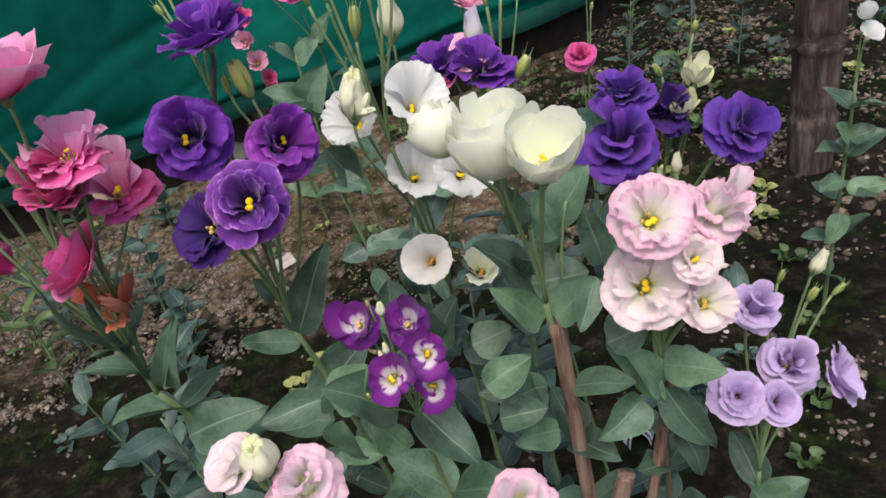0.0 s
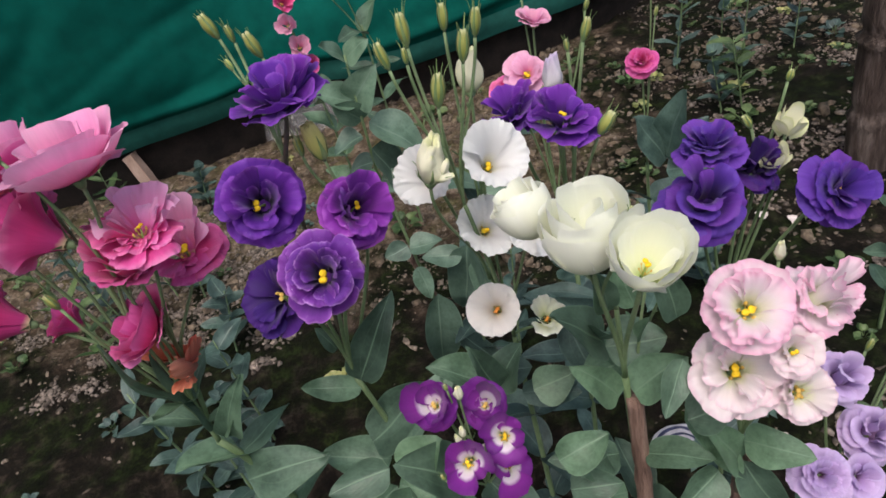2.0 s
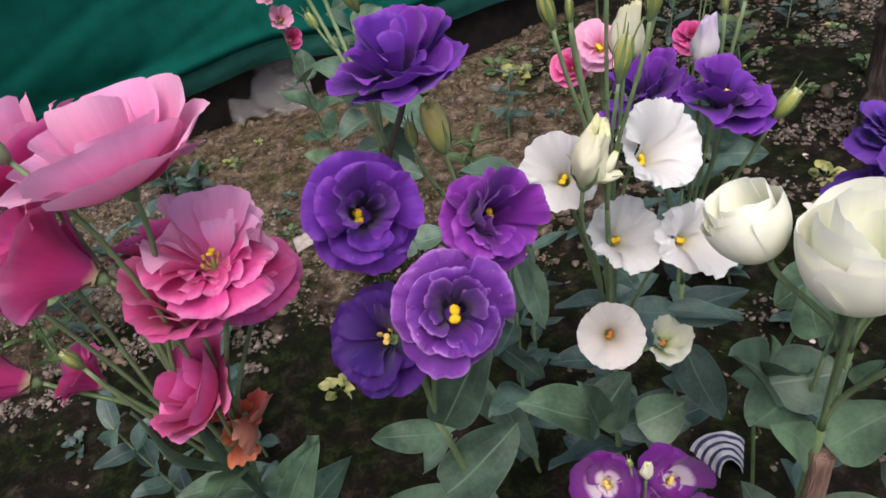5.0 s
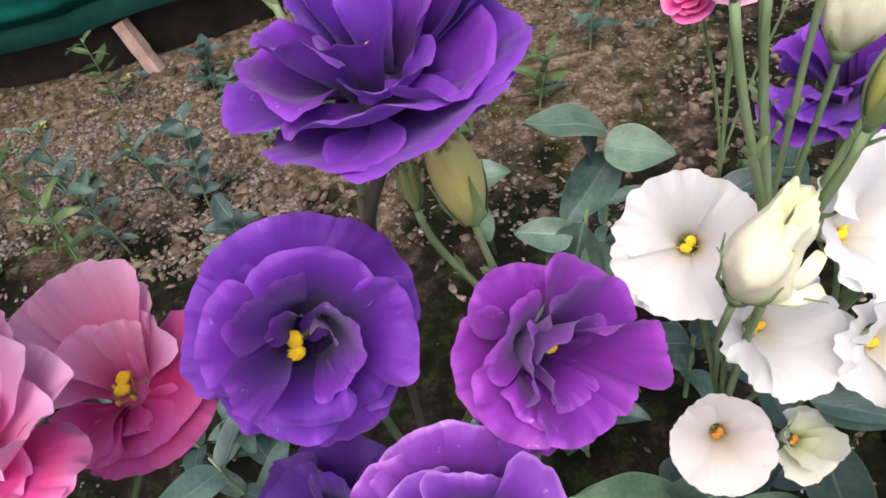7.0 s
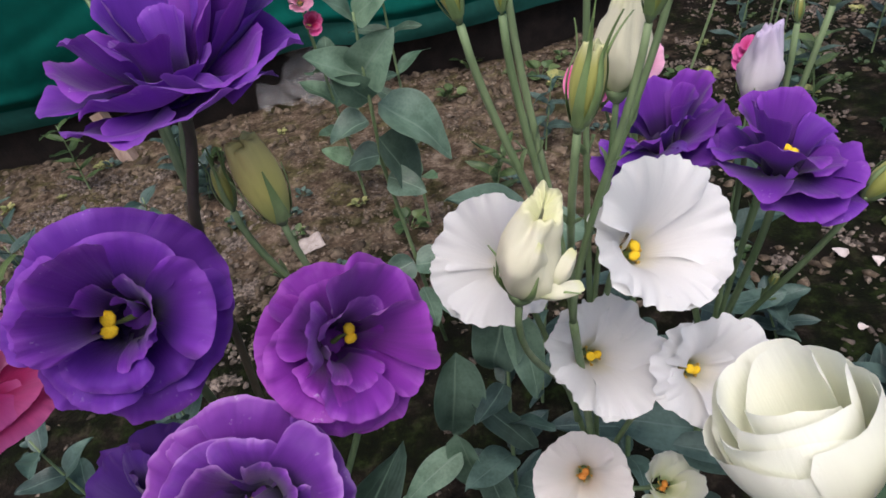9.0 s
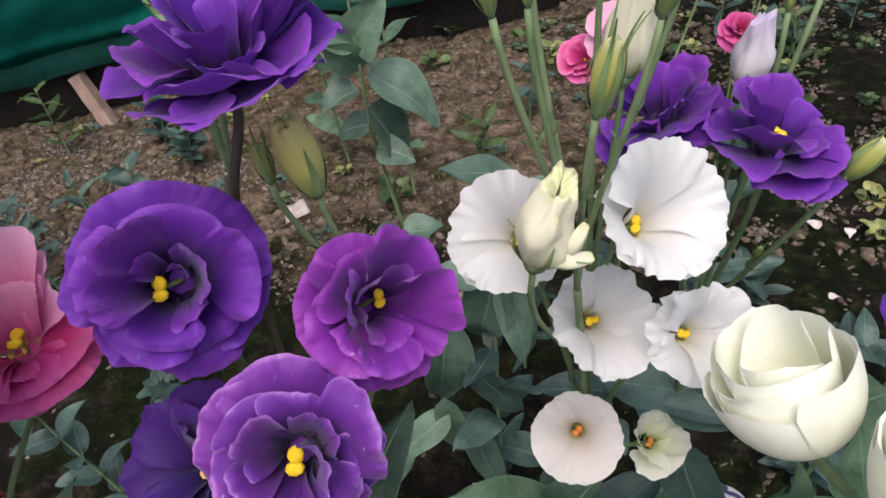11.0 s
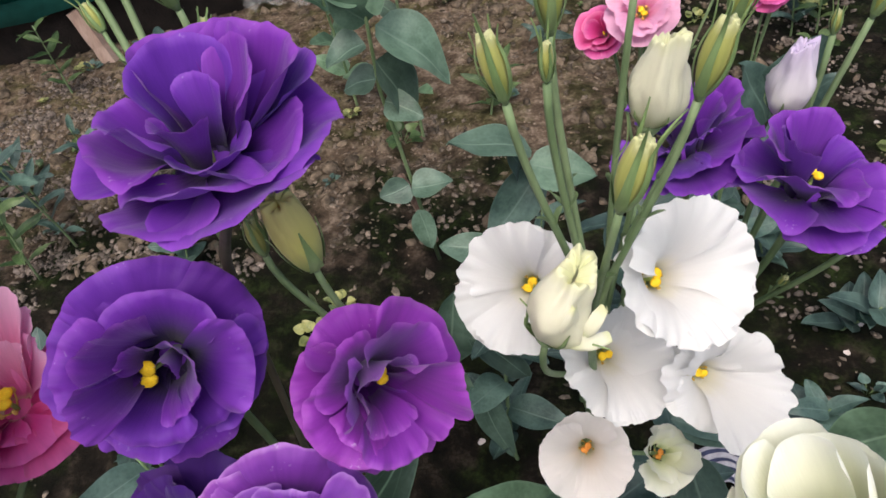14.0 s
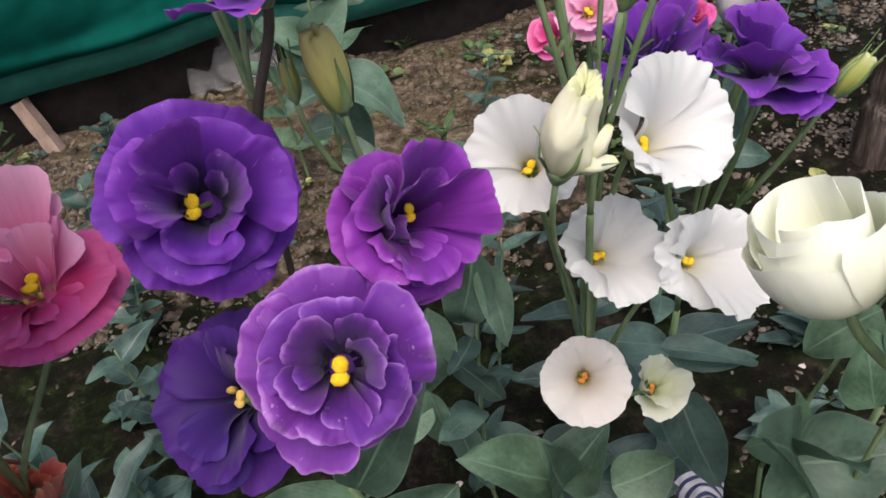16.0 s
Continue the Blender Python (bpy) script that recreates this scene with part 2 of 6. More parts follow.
SHELLPINK = petal_material("shell_pink_petal", [(0.0, (0.35, 0.42, 0.13, 1)), (0.2, (0.76, 0.78, 0.56, 1)), (0.45, (0.84, 0.78, 0.76, 1)), (0.88, (0.86, 0.75, 0.78, 1)), (1.0, (0.84, 0.63, 0.71, 1))], 0.35, 0.55, 0.06, 0.03)
BICOLOUR = petal_material("violet_edged_petal", [(0.0, (0.6, 0.6, 0.3, 1)), (0.22, (0.84, 0.79, 0.8, 1)), (0.42, (0.8, 0.68, 0.81, 1)), (0.56, (0.24, 0.025, 0.32, 1)), (1.0, (0.13, 0.01, 0.19, 1))], 0.3, 0.55, 0.08)
LAVENDER = petal_material("lavender_petal", [(0.0, (0.12, 0.02, 0.1, 1)), (0.28, (0.48, 0.32, 0.62, 1)), (1.0, (0.66, 0.51, 0.8, 1))], 0.35, 0.55, 0.08)
FARPINK = petal_material("soft_pink_petal", [(0.0, (0.6, 0.5, 0.264, 1)), (0.2, (0.72, 0.2, 0.3872, 1)), (0.5, (0.78, 0.36, 0.5421, 1)), (1, (0.82, 0.44, 0.6195, 1))], 0.3, 0.55, 0.1)
RUST = petal_material("withered_petal", [(0.0, (0.25, 0.05, 0.03, 1)), (0.5, (0.54, 0.085, 0.055, 1)), (1.0, (0.66, 0.19, 0.12, 1))], 0.15, 0.8, 0.3)
BUDGREEN = petal_material("green_bud", [(0.0, (0.2, 0.28, 0.07, 1)), (0.3, (0.36, 0.39, 0.09, 1)), (0.75, (0.43, 0.44, 0.13, 1)), (1.0, (0.6, 0.62, 0.36, 1))], 0.2, 0.5, 0.15, 0.04)
BUDYELLOW = petal_material("yellow_green_bud", [(0.0, (0.26, 0.34, 0.08, 1)), (0.4, (0.55, 0.53, 0.16, 1)), (1.0, (0.66, 0.58, 0.24, 1))], 0.2, 0.5, 0.1, 0.03)
BUDCREAM = petal_material("cream_bud", [(0.0, (0.5, 0.55, 0.27, 1)), (0.35, (0.76, 0.75, 0.56, 1)), (0.8, (0.8, 0.79, 0.62, 1)), (1.0, (0.72, 0.74, 0.42, 1))], 0.25, 0.5, 0.04, 0.03)
BUDLILAC = petal_material("lilac_white_bud", [(0.0, (0.6, 0.6, 0.5, 1)), (0.6, (0.7, 0.66, 0.72, 1)), (1.0, (0.6, 0.5, 0.72, 1))], 0.25, 0.5, 0.1, 0.03)
YELLOW = noisy("yellow_stigma", (0.75, 0.45, 0.01, 1), (0.85, 0.6, 0.03, 1), 400, 0.8, 0.0004)
ORANGE = noisy("orange_stigma", (0.5, 0.16, 0.02, 1), (0.65, 0.28, 0.06, 1), 400, 0.8, 0.0004)
ANTHER = noisy("golden_anther", (0.55, 0.34, 0.07, 1), (0.72, 0.5, 0.14, 1), 400, 0.8, 0.0004)
OVARY = noisy("green_ovary", (0.2, 0.28, 0.07, 1), (0.32, 0.4, 0.13, 1), 300, 0.6, 0.0004)
SEPAL = noisy("green_sepal", (0.13, 0.21, 0.075, 1), (0.24, 0.325, 0.14, 1), 80, 0.5, 0.0004, stretch=(1, 1, 0.2))
STEM = noisy("green_stem", (0.12, 0.185, 0.085, 1), (0.21, 0.285, 0.145, 1), 60, 0.5, 0.0006, stretch=(1, 1, 0.2))
STEMDARK = noisy("purplish_stem", (0.09, 0.08, 0.06, 1), (0.15, 0.13, 0.09, 1), 60, 0.55, 0.0006, stretch=(1, 1, 0.2))
LEAF = leaf_material("glaucous_leaf", (0.0567, 0.1052, 0.0658, 1), (0.1464, 0.2441, 0.1616, 1), (0.1889, 0.2945, 0.1972, 1))
LEAFBLUE = leaf_material("blue_green_leaf", (0.0313, 0.0626, 0.0552, 1), (0.092, 0.1518, 0.1334, 1), (0.138, 0.207, 0.1748, 1))
LEAFPALE = leaf_material("pale_green_leaf", (0.07, 0.125, 0.088, 1), (0.15, 0.235, 0.175, 1), (0.2, 0.29, 0.22, 1))
WEED = leaf_material("weed_leaf", (0.04, 0.075, 0.028, 1), (0.1, 0.165, 0.06, 1), (0.14, 0.2, 0.08, 1))
WEEDYELLOW = leaf_material("yellow_weed_leaf", (0.16, 0.2, 0.06, 1), (0.38, 0.38, 0.15, 1), (0.36, 0.38, 0.2, 1))
CLOTH = noisy("green_shade_cloth", (0.0012, 0.058, 0.046, 1), (0.0018, 0.09, 0.071, 1), 3.0, 0.9, 0.0015, 0.3, stretch=(1, 1, 1), spec=0.08)
HEM = noisy("cloth_hem", (0.006, 0.055, 0.046, 1), (0.012, 0.085, 0.07, 1), 6.0, 0.8, 0.0015, 0.3, spec=0.2)
BAMBOO = noisy("weathered_bamboo", (0.02, 0.013, 0.011, 1), (0.075, 0.053, 0.046, 1), 42, 0.85, 0.008, 1.0, stretch=(1, 1, 0.16), third=(0.19, 0.15, 0.135, 1))
CANE = noisy("reddish_cane", (0.12, 0.065, 0.05, 1), (0.33, 0.21, 0.165, 1), 110, 0.8, 0.004, 0.9, stretch=(1, 1, 0.1), third=(0.42, 0.3, 0.25, 1))
PALEWOOD = noisy("pale_wood", (0.3, 0.2, 0.16, 1), (0.42, 0.31, 0.26, 1), 30, 0.8, 0.002, 0.5, stretch=(1, 1, 0.2))
# wood tone blackened to carry the shade under the cloth; sticks share it
GAPSHADE_WOOD = noisy("gap_shade_wood", (0.006, 0.0045, 0.004, 1), (0.02, 0.014, 0.012, 1), 20, 0.85, 0.004, 0.6)
CRUMB = noisy("pale_crumb", (0.06, 0.047, 0.039, 1), (0.22, 0.18, 0.155, 1), 60, 0.95, 0.001, 0.4, vary=0.6)
LITTER = noisy("dry_litter", (0.06, 0.046, 0.034, 1), (0.21, 0.168, 0.135, 1), 120, 0.9, 0.002, 0.5, vary=0.65)
CLOD = noisy("soil_clod", (0.05, 0.037, 0.026, 1), (0.18, 0.138, 0.1, 1), 60, 0.95, 0.004, 0.7, vary=0.5)
RAGWHITE = noisy("white_rag", (0.3, 0.29, 0.33, 1), (0.45, 0.44, 0.48, 1), 90, 0.9, 0.001)
RAGNAVY = noisy("navy_rag", (0.02, 0.025, 0.06, 1), (0.05, 0.055, 0.11, 1), 90, 0.9, 0.001)
CHIP = noisy("weathered_paper", (0.3, 0.26, 0.24, 1), (0.46, 0.4, 0.38, 1), 60, 0.85, 0.002)
FALLEN = noisy("fallen_petal", (0.5, 0.42, 0.4, 1), (0.68, 0.6, 0.58, 1), 80, 0.7, 0.001)


def soil_material():
    """Crumbly brown earth with olive moss in patches, damper along the near strip, with the plants' shade put into its
    dark tones.
    """
    m, n, l, p = material("damp_soil")
    co = n.new("ShaderNodeTexCoord")

    def tex(scale, detail, rough=0.55):
        t = n.new("ShaderNodeTexNoise")
        t.inputs["Scale"].default_value, t.inputs["Detail"].default_value, t.inputs["Roughness"].default_value = scale, detail, rough
        l.new(co.outputs["Object"], t.inputs[0])
        return t.outputs[0]

    def maths(op, a, b, c=None):
        k = n.new("ShaderNodeMath")
        k.operation = op
        for i, v in enumerate((a, b, c)):
            if isinstance(v, (int, float)):
                k.inputs[i].default_value = v
            elif v is not None:
                l.new(v, k.inputs[i])
        return k.outputs[0]

    def span(value, lo, hi, a, b):
        k = n.new("ShaderNodeMapRange")
        l.new(value, k.inputs[0])
        for i, v in enumerate((lo, hi, a, b)):
            k.inputs[i + 1].default_value = v
        return k.outputs[0]

    def mixed(fac, a, b):
        k = n.new("ShaderNodeMix")
        k.data_type = 'RGBA'
        l.new(fac, k.inputs[0])
        l.new(a, k.inputs[6])
        l.new(b, k.inputs[7])
        return k.outputs[2]

    def tones(value, stops):
        r = ramp(n, stops)
        l.new(value, r.inputs[0])
        return r.outputs[0]

    broad, patch, mid, small = tex(2.3, 5), tex(8.5, 5, 0.65), tex(26, 6, 0.6), tex(120, 5, 0.65)
    grit = maths('ADD', maths('MULTIPLY', mid, 0.62), maths('MULTIPLY', small, 0.38))
    earth = tones(grit, [(0.36, (0.022, 0.015, 0.01, 1)), (0.5, (0.098, 0.07, 0.049, 1)), (0.64, (0.25, 0.195, 0.15, 1))])
    olive = tones(grit, [(0.36, (0.012, 0.012, 0.004, 1)), (0.5, (0.055, 0.05, 0.019, 1)), (0.64, (0.14, 0.125, 0.06, 1))])
    # near-black tones: damp and moss, with the plants' shade put into the colour
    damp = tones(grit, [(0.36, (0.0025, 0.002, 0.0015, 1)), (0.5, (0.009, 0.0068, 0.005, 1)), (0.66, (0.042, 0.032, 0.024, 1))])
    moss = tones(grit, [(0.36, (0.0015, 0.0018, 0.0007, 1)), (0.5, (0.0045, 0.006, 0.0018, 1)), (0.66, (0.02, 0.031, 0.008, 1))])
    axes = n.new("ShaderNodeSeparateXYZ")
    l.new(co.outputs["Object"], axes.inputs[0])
    # the near strip gets most of this painted shade along with its moss
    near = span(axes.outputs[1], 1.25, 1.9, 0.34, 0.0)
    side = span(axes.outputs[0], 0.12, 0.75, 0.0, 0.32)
    damp_shade = span(maths('ADD', maths('ADD', maths('MULTIPLY_ADD', patch, 0.45, maths('MULTIPLY', broad, 0.55)), near), side), 0.56, 0.72, 0.0, 1.0)
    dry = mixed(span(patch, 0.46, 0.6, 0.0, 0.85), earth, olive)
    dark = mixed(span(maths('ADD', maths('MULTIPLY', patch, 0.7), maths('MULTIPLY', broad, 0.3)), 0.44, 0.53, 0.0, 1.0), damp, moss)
    l.new(mixed(damp_shade, dry, dark), p.inputs["Base Color"])
    p.inputs["Roughness"].default_value = 0.94
    p.inputs["Specular IOR Level"].default_value = 0.12
    b = n.new("ShaderNodeBump")
    b.inputs["Strength"].default_value, b.inputs["Distance"].default_value = 0.7, 0.014
    l.new(grit, b.inputs["Height"])
    l.new(b.outputs[0], p.inputs["Normal"])
    return m


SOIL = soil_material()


def plastic_material():
    m, n, l, p = material("clear_plastic_film")
    p.inputs["Base Color"].default_value = (0.8, 0.78, 0.78, 1)
    p.inputs["Roughness"].default_value = 0.25
    tr = n.new("ShaderNodeBsdfTransparent")
    mix = n.new("ShaderNodeMixShader")
    mix.inputs[0].default_value = 0.14
    l.new(tr.outputs[0], mix.inputs[1])
    l.new(p.outputs[0], mix.inputs[2])
    l.new(mix.outputs[0], n["Material Output"].inputs[0])
    return m


PLASTIC = plastic_material()


# ---- building blocks ----
def part(name, data, mat, parent=None, label="", m=None):
    """Links (verts, faces, uvs) as one smooth mesh object under parent, in the parent's own space."""
    verts, faces, uvs = data
    me = bpy.data.meshes.new(name)
    me.from_pydata([tuple(v) for v in verts], [], faces)
    if uvs is not None:
        lay = me.uv_layers.new(name="UVMap")
        loops = np.zeros(len(me.loops), dtype=np.int32)
        me.loops.foreach_get("vertex_index", loops)
        lay.data.foreach_set("uv", np.asarray(uvs, dtype=np.float32)[loops].ravel())
    me.polygons.foreach_set("use_smooth", [True] * len(me.polygons))
    me.materials.append(mat)
    ob = new(name, me)
    if parent is not None:
        ob.parent = parent
    if m is not None:
        ob.matrix_basis = m
    return tagged(ob, label) if label else ob


def grid(nu, nv, f):
    """A sheet of (nu+1) x (nv+1) points f(u, v), u and v from 0 to 1."""
    verts, uvs, faces = [], [], []
    for j in range(nv + 1):
        for i in range(nu + 1):
            u, v = i / nu, j / nv
            verts.append(f(u, v))
            uvs.append((u, v))
    w = nu + 1
    for j in range(nv):
        for i in range(nu):
            a = j * w + i
            faces.append((a, a + 1, a + 1 + w, a + w))
    return verts, faces, uvs


def tube(points, radii, sides=8):
    """A closed tube along points."""
    verts, faces, uvs = [], [], []
    pts = [Vector(p) for p in points]
    side = None
    for k, p in enumerate(pts):
        d = (pts[min(k + 1, len(pts) - 1)] - pts[max(k - 1, 0)]).normalized()
        if side is None:
            side = d.orthogonal().normalized()
        side = (side - d * side.dot(d)).normalized()
        up = d.cross(side)
        for i in range(sides):
            a = 2 * math.pi * i / sides
            verts.append(p + (side * math.cos(a) + up * math.sin(a)) * radii[k])
            uvs.append((i / sides, k / (len(pts) - 1)))
    for k in range(len(pts) - 1):
        for i in range(sides):
            a, b = k * sides + i, k * sides + (i + 1) % sides
            faces.append((a, b, b + sides, a + sides))
    faces.append(tuple(range(sides))[::-1])
    faces.append(tuple(range((len(pts) - 1) * sides, len(pts) * sides)))
    return verts, faces, uvs


def merged(*datas):
    verts, faces, uvs = [], [], []
    for v, f, u in datas:
        k = len(verts)
        verts += list(v)
        faces += [tuple(i + k for i in q) for q in f]
        uvs += list(u)
    return verts, faces, uvs


def curve_points(a, ta, b, tb, n=9):
    """A smooth line from a (heading ta) to b (arriving along tb)."""
    a, ta, b, tb = Vector(a), Vector(ta), Vector(b), Vector(tb)
    out = []
    for k in range(n + 1):
        t = k / n
        h = ((1 + 2 * t) * (1 - t) ** 2, t * (1 - t) ** 2, t * t * (3 - 2 * t), t * t * (t - 1))
        out.append(a * h[0] + ta * h[1] + b * h[2] + tb * h[3])
    return out


def blob(centre, size, n=8):
    """A small ellipsoid."""
    c = Vector(centre)

    def f(u, v):
        a, e = 2 * math.pi * u, math.pi * (v - 0.5)
        return c + Vector((size[0] * math.cos(e) * math.cos(a), size[1] * math.cos(e) * math.sin(a), size[2] * math.sin(e)))
    return grid(n, n - 2, f)


def petal(R, e0, e1, power, half, rng, turn, ruffle=0.05, r0=0.08, nu=26, nv=12, curl=0.0, base=0.45, frill=1.0, cup=0.07, tall=1.0, over=0.05, square=0.66, calm=1.0, slant=0.0):
    """One petal round the +z axis. Seen in section it starts e0 degrees above the horizontal, ends at e1, and reaches out to R;
    half: its half width in radians, base: the share of it at the foot; ruffle: waves at its rim; curl: how far the rim rolls back;
    over: how far one side edge lies over the next petal; square: how full its upper corners are; calm: below 1 for evenly grown petals;
    slant: how far one upper corner stands over the other."""
    steps = 24
    rs, zs = [r0], [0.0]
    for k in range(steps):
        e = radians(e0 + (e1 - e0) * ((k + 0.5) / steps) ** power)
        rs.append(rs[-1] + math.cos(e) / steps)
        zs.append(zs[-1] + math.sin(e) / steps)
    scale = R / max(rs)
    ph = [rng.uniform(0, 6.28) for _ in range(6)]
    fr = [rng.uniform(1.6, 2.8), rng.uniform(4.0, 6.0), rng.uniform(9, 13)]
    lean, notch, skew = rng.uniform(-0.09, 0.09) * calm, rng.uniform(0.0, 0.025), rng.uniform(-0.2, 0.2) * calm
    size = 1 + rng.uniform(-0.07, 0.04) * calm
    sweep = rng.uniform(-0.05, 0.05)
    raw = [rng.uniform(-1, 1) for _ in range(nu + 3)]
    jag = [0.6 * (raw[i] + raw[i + 1] + raw[i + 2]) for i in range(nu + 1)]

    def f(u, v):
        x = 2 * u - 1
        tip = square + (1 - square) * (1 - abs(x) ** 2.8) ** 0.5 + (sweep - slant) * x + notch * math.sin(fr[0] * 2 * x + ph[0])
        tip += 0.012 * frill * (jag[round(u * nu)] + 0.45 * math.sin(fr[2] * 1.6 * x + ph[1]))
        s = min(max(v * tip * size, 0.0), 1.0)
        q = s * steps
        k = min(int(q), steps - 1)
        r = (rs[k] + (rs[k + 1] - rs[k]) * (q - k)) * scale
        z = (zs[k] + (zs[k + 1] - zs[k]) * (q - k)) * scale * tall
        e = radians(e0 + (e1 - e0) * s ** power)
        wide = half * (base + (1 - base) * min(1.0, (s / 0.6)) ** 0.8)
        phi = turn + x * wide + skew * s
        d = ruffle * R * v ** 3 * (0.3 + 0.7 * abs(x) ** 1.4) * (math.sin(fr[0] * x * 1.6 + ph[2]) + 0.45 * v * math.sin(fr[1] * x + ph[3]))
        d += ruffle * R * frill * 0.3 * v ** 9 * math.sin(fr[2] * x + ph[4])
        d += ruffle * R * frill * 0.25 * abs(x) ** 9 * v * math.sin(9 * v + ph[5])
        d += 0.011 * R * frill * v ** 10 * (jag[round(u * nu)] + 1.2 * math.sin(fr[2] * 2.7 * x + ph[0]))
        d += R * (lean * v + over * x * min(1.0, 2 * v) - curl * v ** 6 * (0.7 + 0.3 * math.sin(2.3 * x + ph[1])) - cup * (1 - x * x) * math.sin(math.pi * min(1.0, v * 1.05)) * (0.4 + 0.6 * v))
        d += 0.012 * R * frill * v ** 7 * math.sin(fr[2] * 1.9 * x + ph[5]) * (0.5 + 0.5 * math.sin(fr[1] * x + ph[4]))
        r2, z2 = r - math.sin(e) * d, z + math.cos(e) * d
        return Vector((r2 * math.cos(phi), r2 * math.sin(phi), z2))
    return grid(nu, nv, f)


# petal whorls: how many, reach (of the radius), first and last slope, power, half width, ruffle, curl
FORMS = {
    "double": [(6, 1.0, 56, -40, 0.9, 0.88, 0.1, 0.06, 0.06, 1.1, 0.08), (5, 0.9, 73, -23, 1.2, 0.98, 0.11, 0.09, 0.13, 0.95, 0.16), (4, 0.77, 88, -10, 1.8, 1.0, 0.12, 0.1, 0.15, 1.05, 0.22), (3, 0.58, 96, 14, 2.6, 0.95, 0.14, 0.12, 0.1, 1.25, 0.24), (2, 0.38, 98, 35, 3.0, 0.95, 0.1, 0.08, 0.05, 1.2, 0.24)],
    "rosette": [(6, 1.0, 55, -24, 0.75, 0.84, 0.08, 0.05, 0.08, 1.0, 0.06), (6, 0.9, 62, -4, 0.85, 0.8, 0.08, 0.05, 0.12, 1.0, 0.06), (5, 0.76, 72, 12, 0.9, 0.86, 0.08, 0.05, 0.14, 1.0, 0.08), (5, 0.56, 80, 30, 1.1, 0.86, 0.08, 0.04, 0.14, 1.0, 0.1), (4, 0.36, 86, 52, 1.3, 0.95, 0.09, 0.0, 0.1, 1.0, 0.1)],
    "bell": [(5, 1.0, 77, 21, 1.3, 1.14, 0.05, 0.1, 0.0, 1.16, 0.08)],
    "open": [(5, 1.0, 58, -8, 0.85, 0.95, 0.11, 0.06, 0.08, 1.0, 0.1), (5, 0.82, 72, 16, 1.1, 0.9, 0.12, 0.08, 0.12, 1.05, 0.16), (2, 0.62, 78, 34, 1.2, 0.7, 0.15, 0.06, 0.08, 1.1, 0.18)],
    "trumpet": [(5, 1.0, 70, 6, 1.0, 1.02, 0.08, 0.08, 0.1, 1.0, 0.08), (4, 0.8, 76, 20, 1.0, 1.02, 0.08, 0.05, 0.14, 1.0, 0.08), (3, 0.52, 82, 45, 1.0, 1.05, 0.08, 0.0, 0.1, 1.0, 0.1)],
    "globe": [(3, 1.0, 0, 99, 0.8, 1.35, 0.07, 0.06, 0.0, 1.13, 0.06), (3, 0.92, 4, 102, 0.8, 1.3, 0.08, 0.04, 0.0, 1.24, 0.06), (3, 0.76, 8, 105, 0.8, 1.25, 0.09, 0.03, 0.0, 1.47, 0.06), (2, 0.5, 10, 106, 0.8, 1.6, 0.12, 0.0, 0.0, 2.1, 0.06)],
    "cup": [(4, 1.0, 8, 94, 0.75, 1.2, 0.07, 0.12, 0.02, 1.2, 0.06), (4, 0.92, 14, 94, 0.75, 1.15, 0.07, 0.08, 0.04, 1.24, 0.06), (3, 0.76, 24, 92, 0.75, 1.2, 0.06, 0.05, 0.04, 1.26, 0.06)],
    "skirt": [(5, 1.0, 74, 22, 1.1, 1.0, 0.14, 0.1, 0.06, 1.12, 0.12), (4, 0.86, 78, 36, 1.1, 1.0, 0.13, 0.06, 0.08, 1.18, 0.12)],
    "ruffled_bell": [(5, 1.0, 77, 26, 1.25, 1.14, 0.09, 0.12, 0.02, 1.16, 0.08)],
    "star": [(5, 1.0, 4, 92, 0.7, 0.78, 0.05, 0.4, 0.0, 1.5, 0.1), (4, 0.8, 10, 104, 0.7, 0.9, 0.05, 0.0, 0.0, 1.75, 0.1)],
    "tulip": [(5, 1.0, 58, 4, 1.0, 1.1, 0.12, 0.12, 0.08, 0.85, 0.1), (5, 0.84, 70, 24, 1.0, 1.15, 0.11, 0.06, 0.1, 0.9, 0.1), (4, 0.62, 80, 48, 1.1, 1.2, 0.1, 0.0, 0.08, 0.85, 0.1)],
    "bowl": [(4, 1.0, 10, 74, 0.8, 1.0, 0.1, 0.22, 0.0, 0.62, 0.06), (3, 0.88, 16, 82, 0.8, 1.15, 0.1, 0.14, 0.0, 0.68, 0.06), (3, 0.66, 22, 88, 0.8, 1.2, 0.1, 0.06, 0.0, 0.84, 0.06), (2, 0.42, 26, 92, 0.8, 1.55, 0.1, 0.0, 0.0, 1.2, 0.06)],
    "crumpled": [(4, 1.0, 72, 46, 1.0, 0.9, 0.14, 0.08, 0.05, 1.15, 0.16), (3, 0.74, 80, 60, 1.0, 0.9, 0.14, 0.04, 0.05, 1.2, 0.16)],
    "single": [(5, 1.0, 66, 14, 1.1, 0.95, 0.12, 0.05, 0.06, 1.0, 0.12)],
}
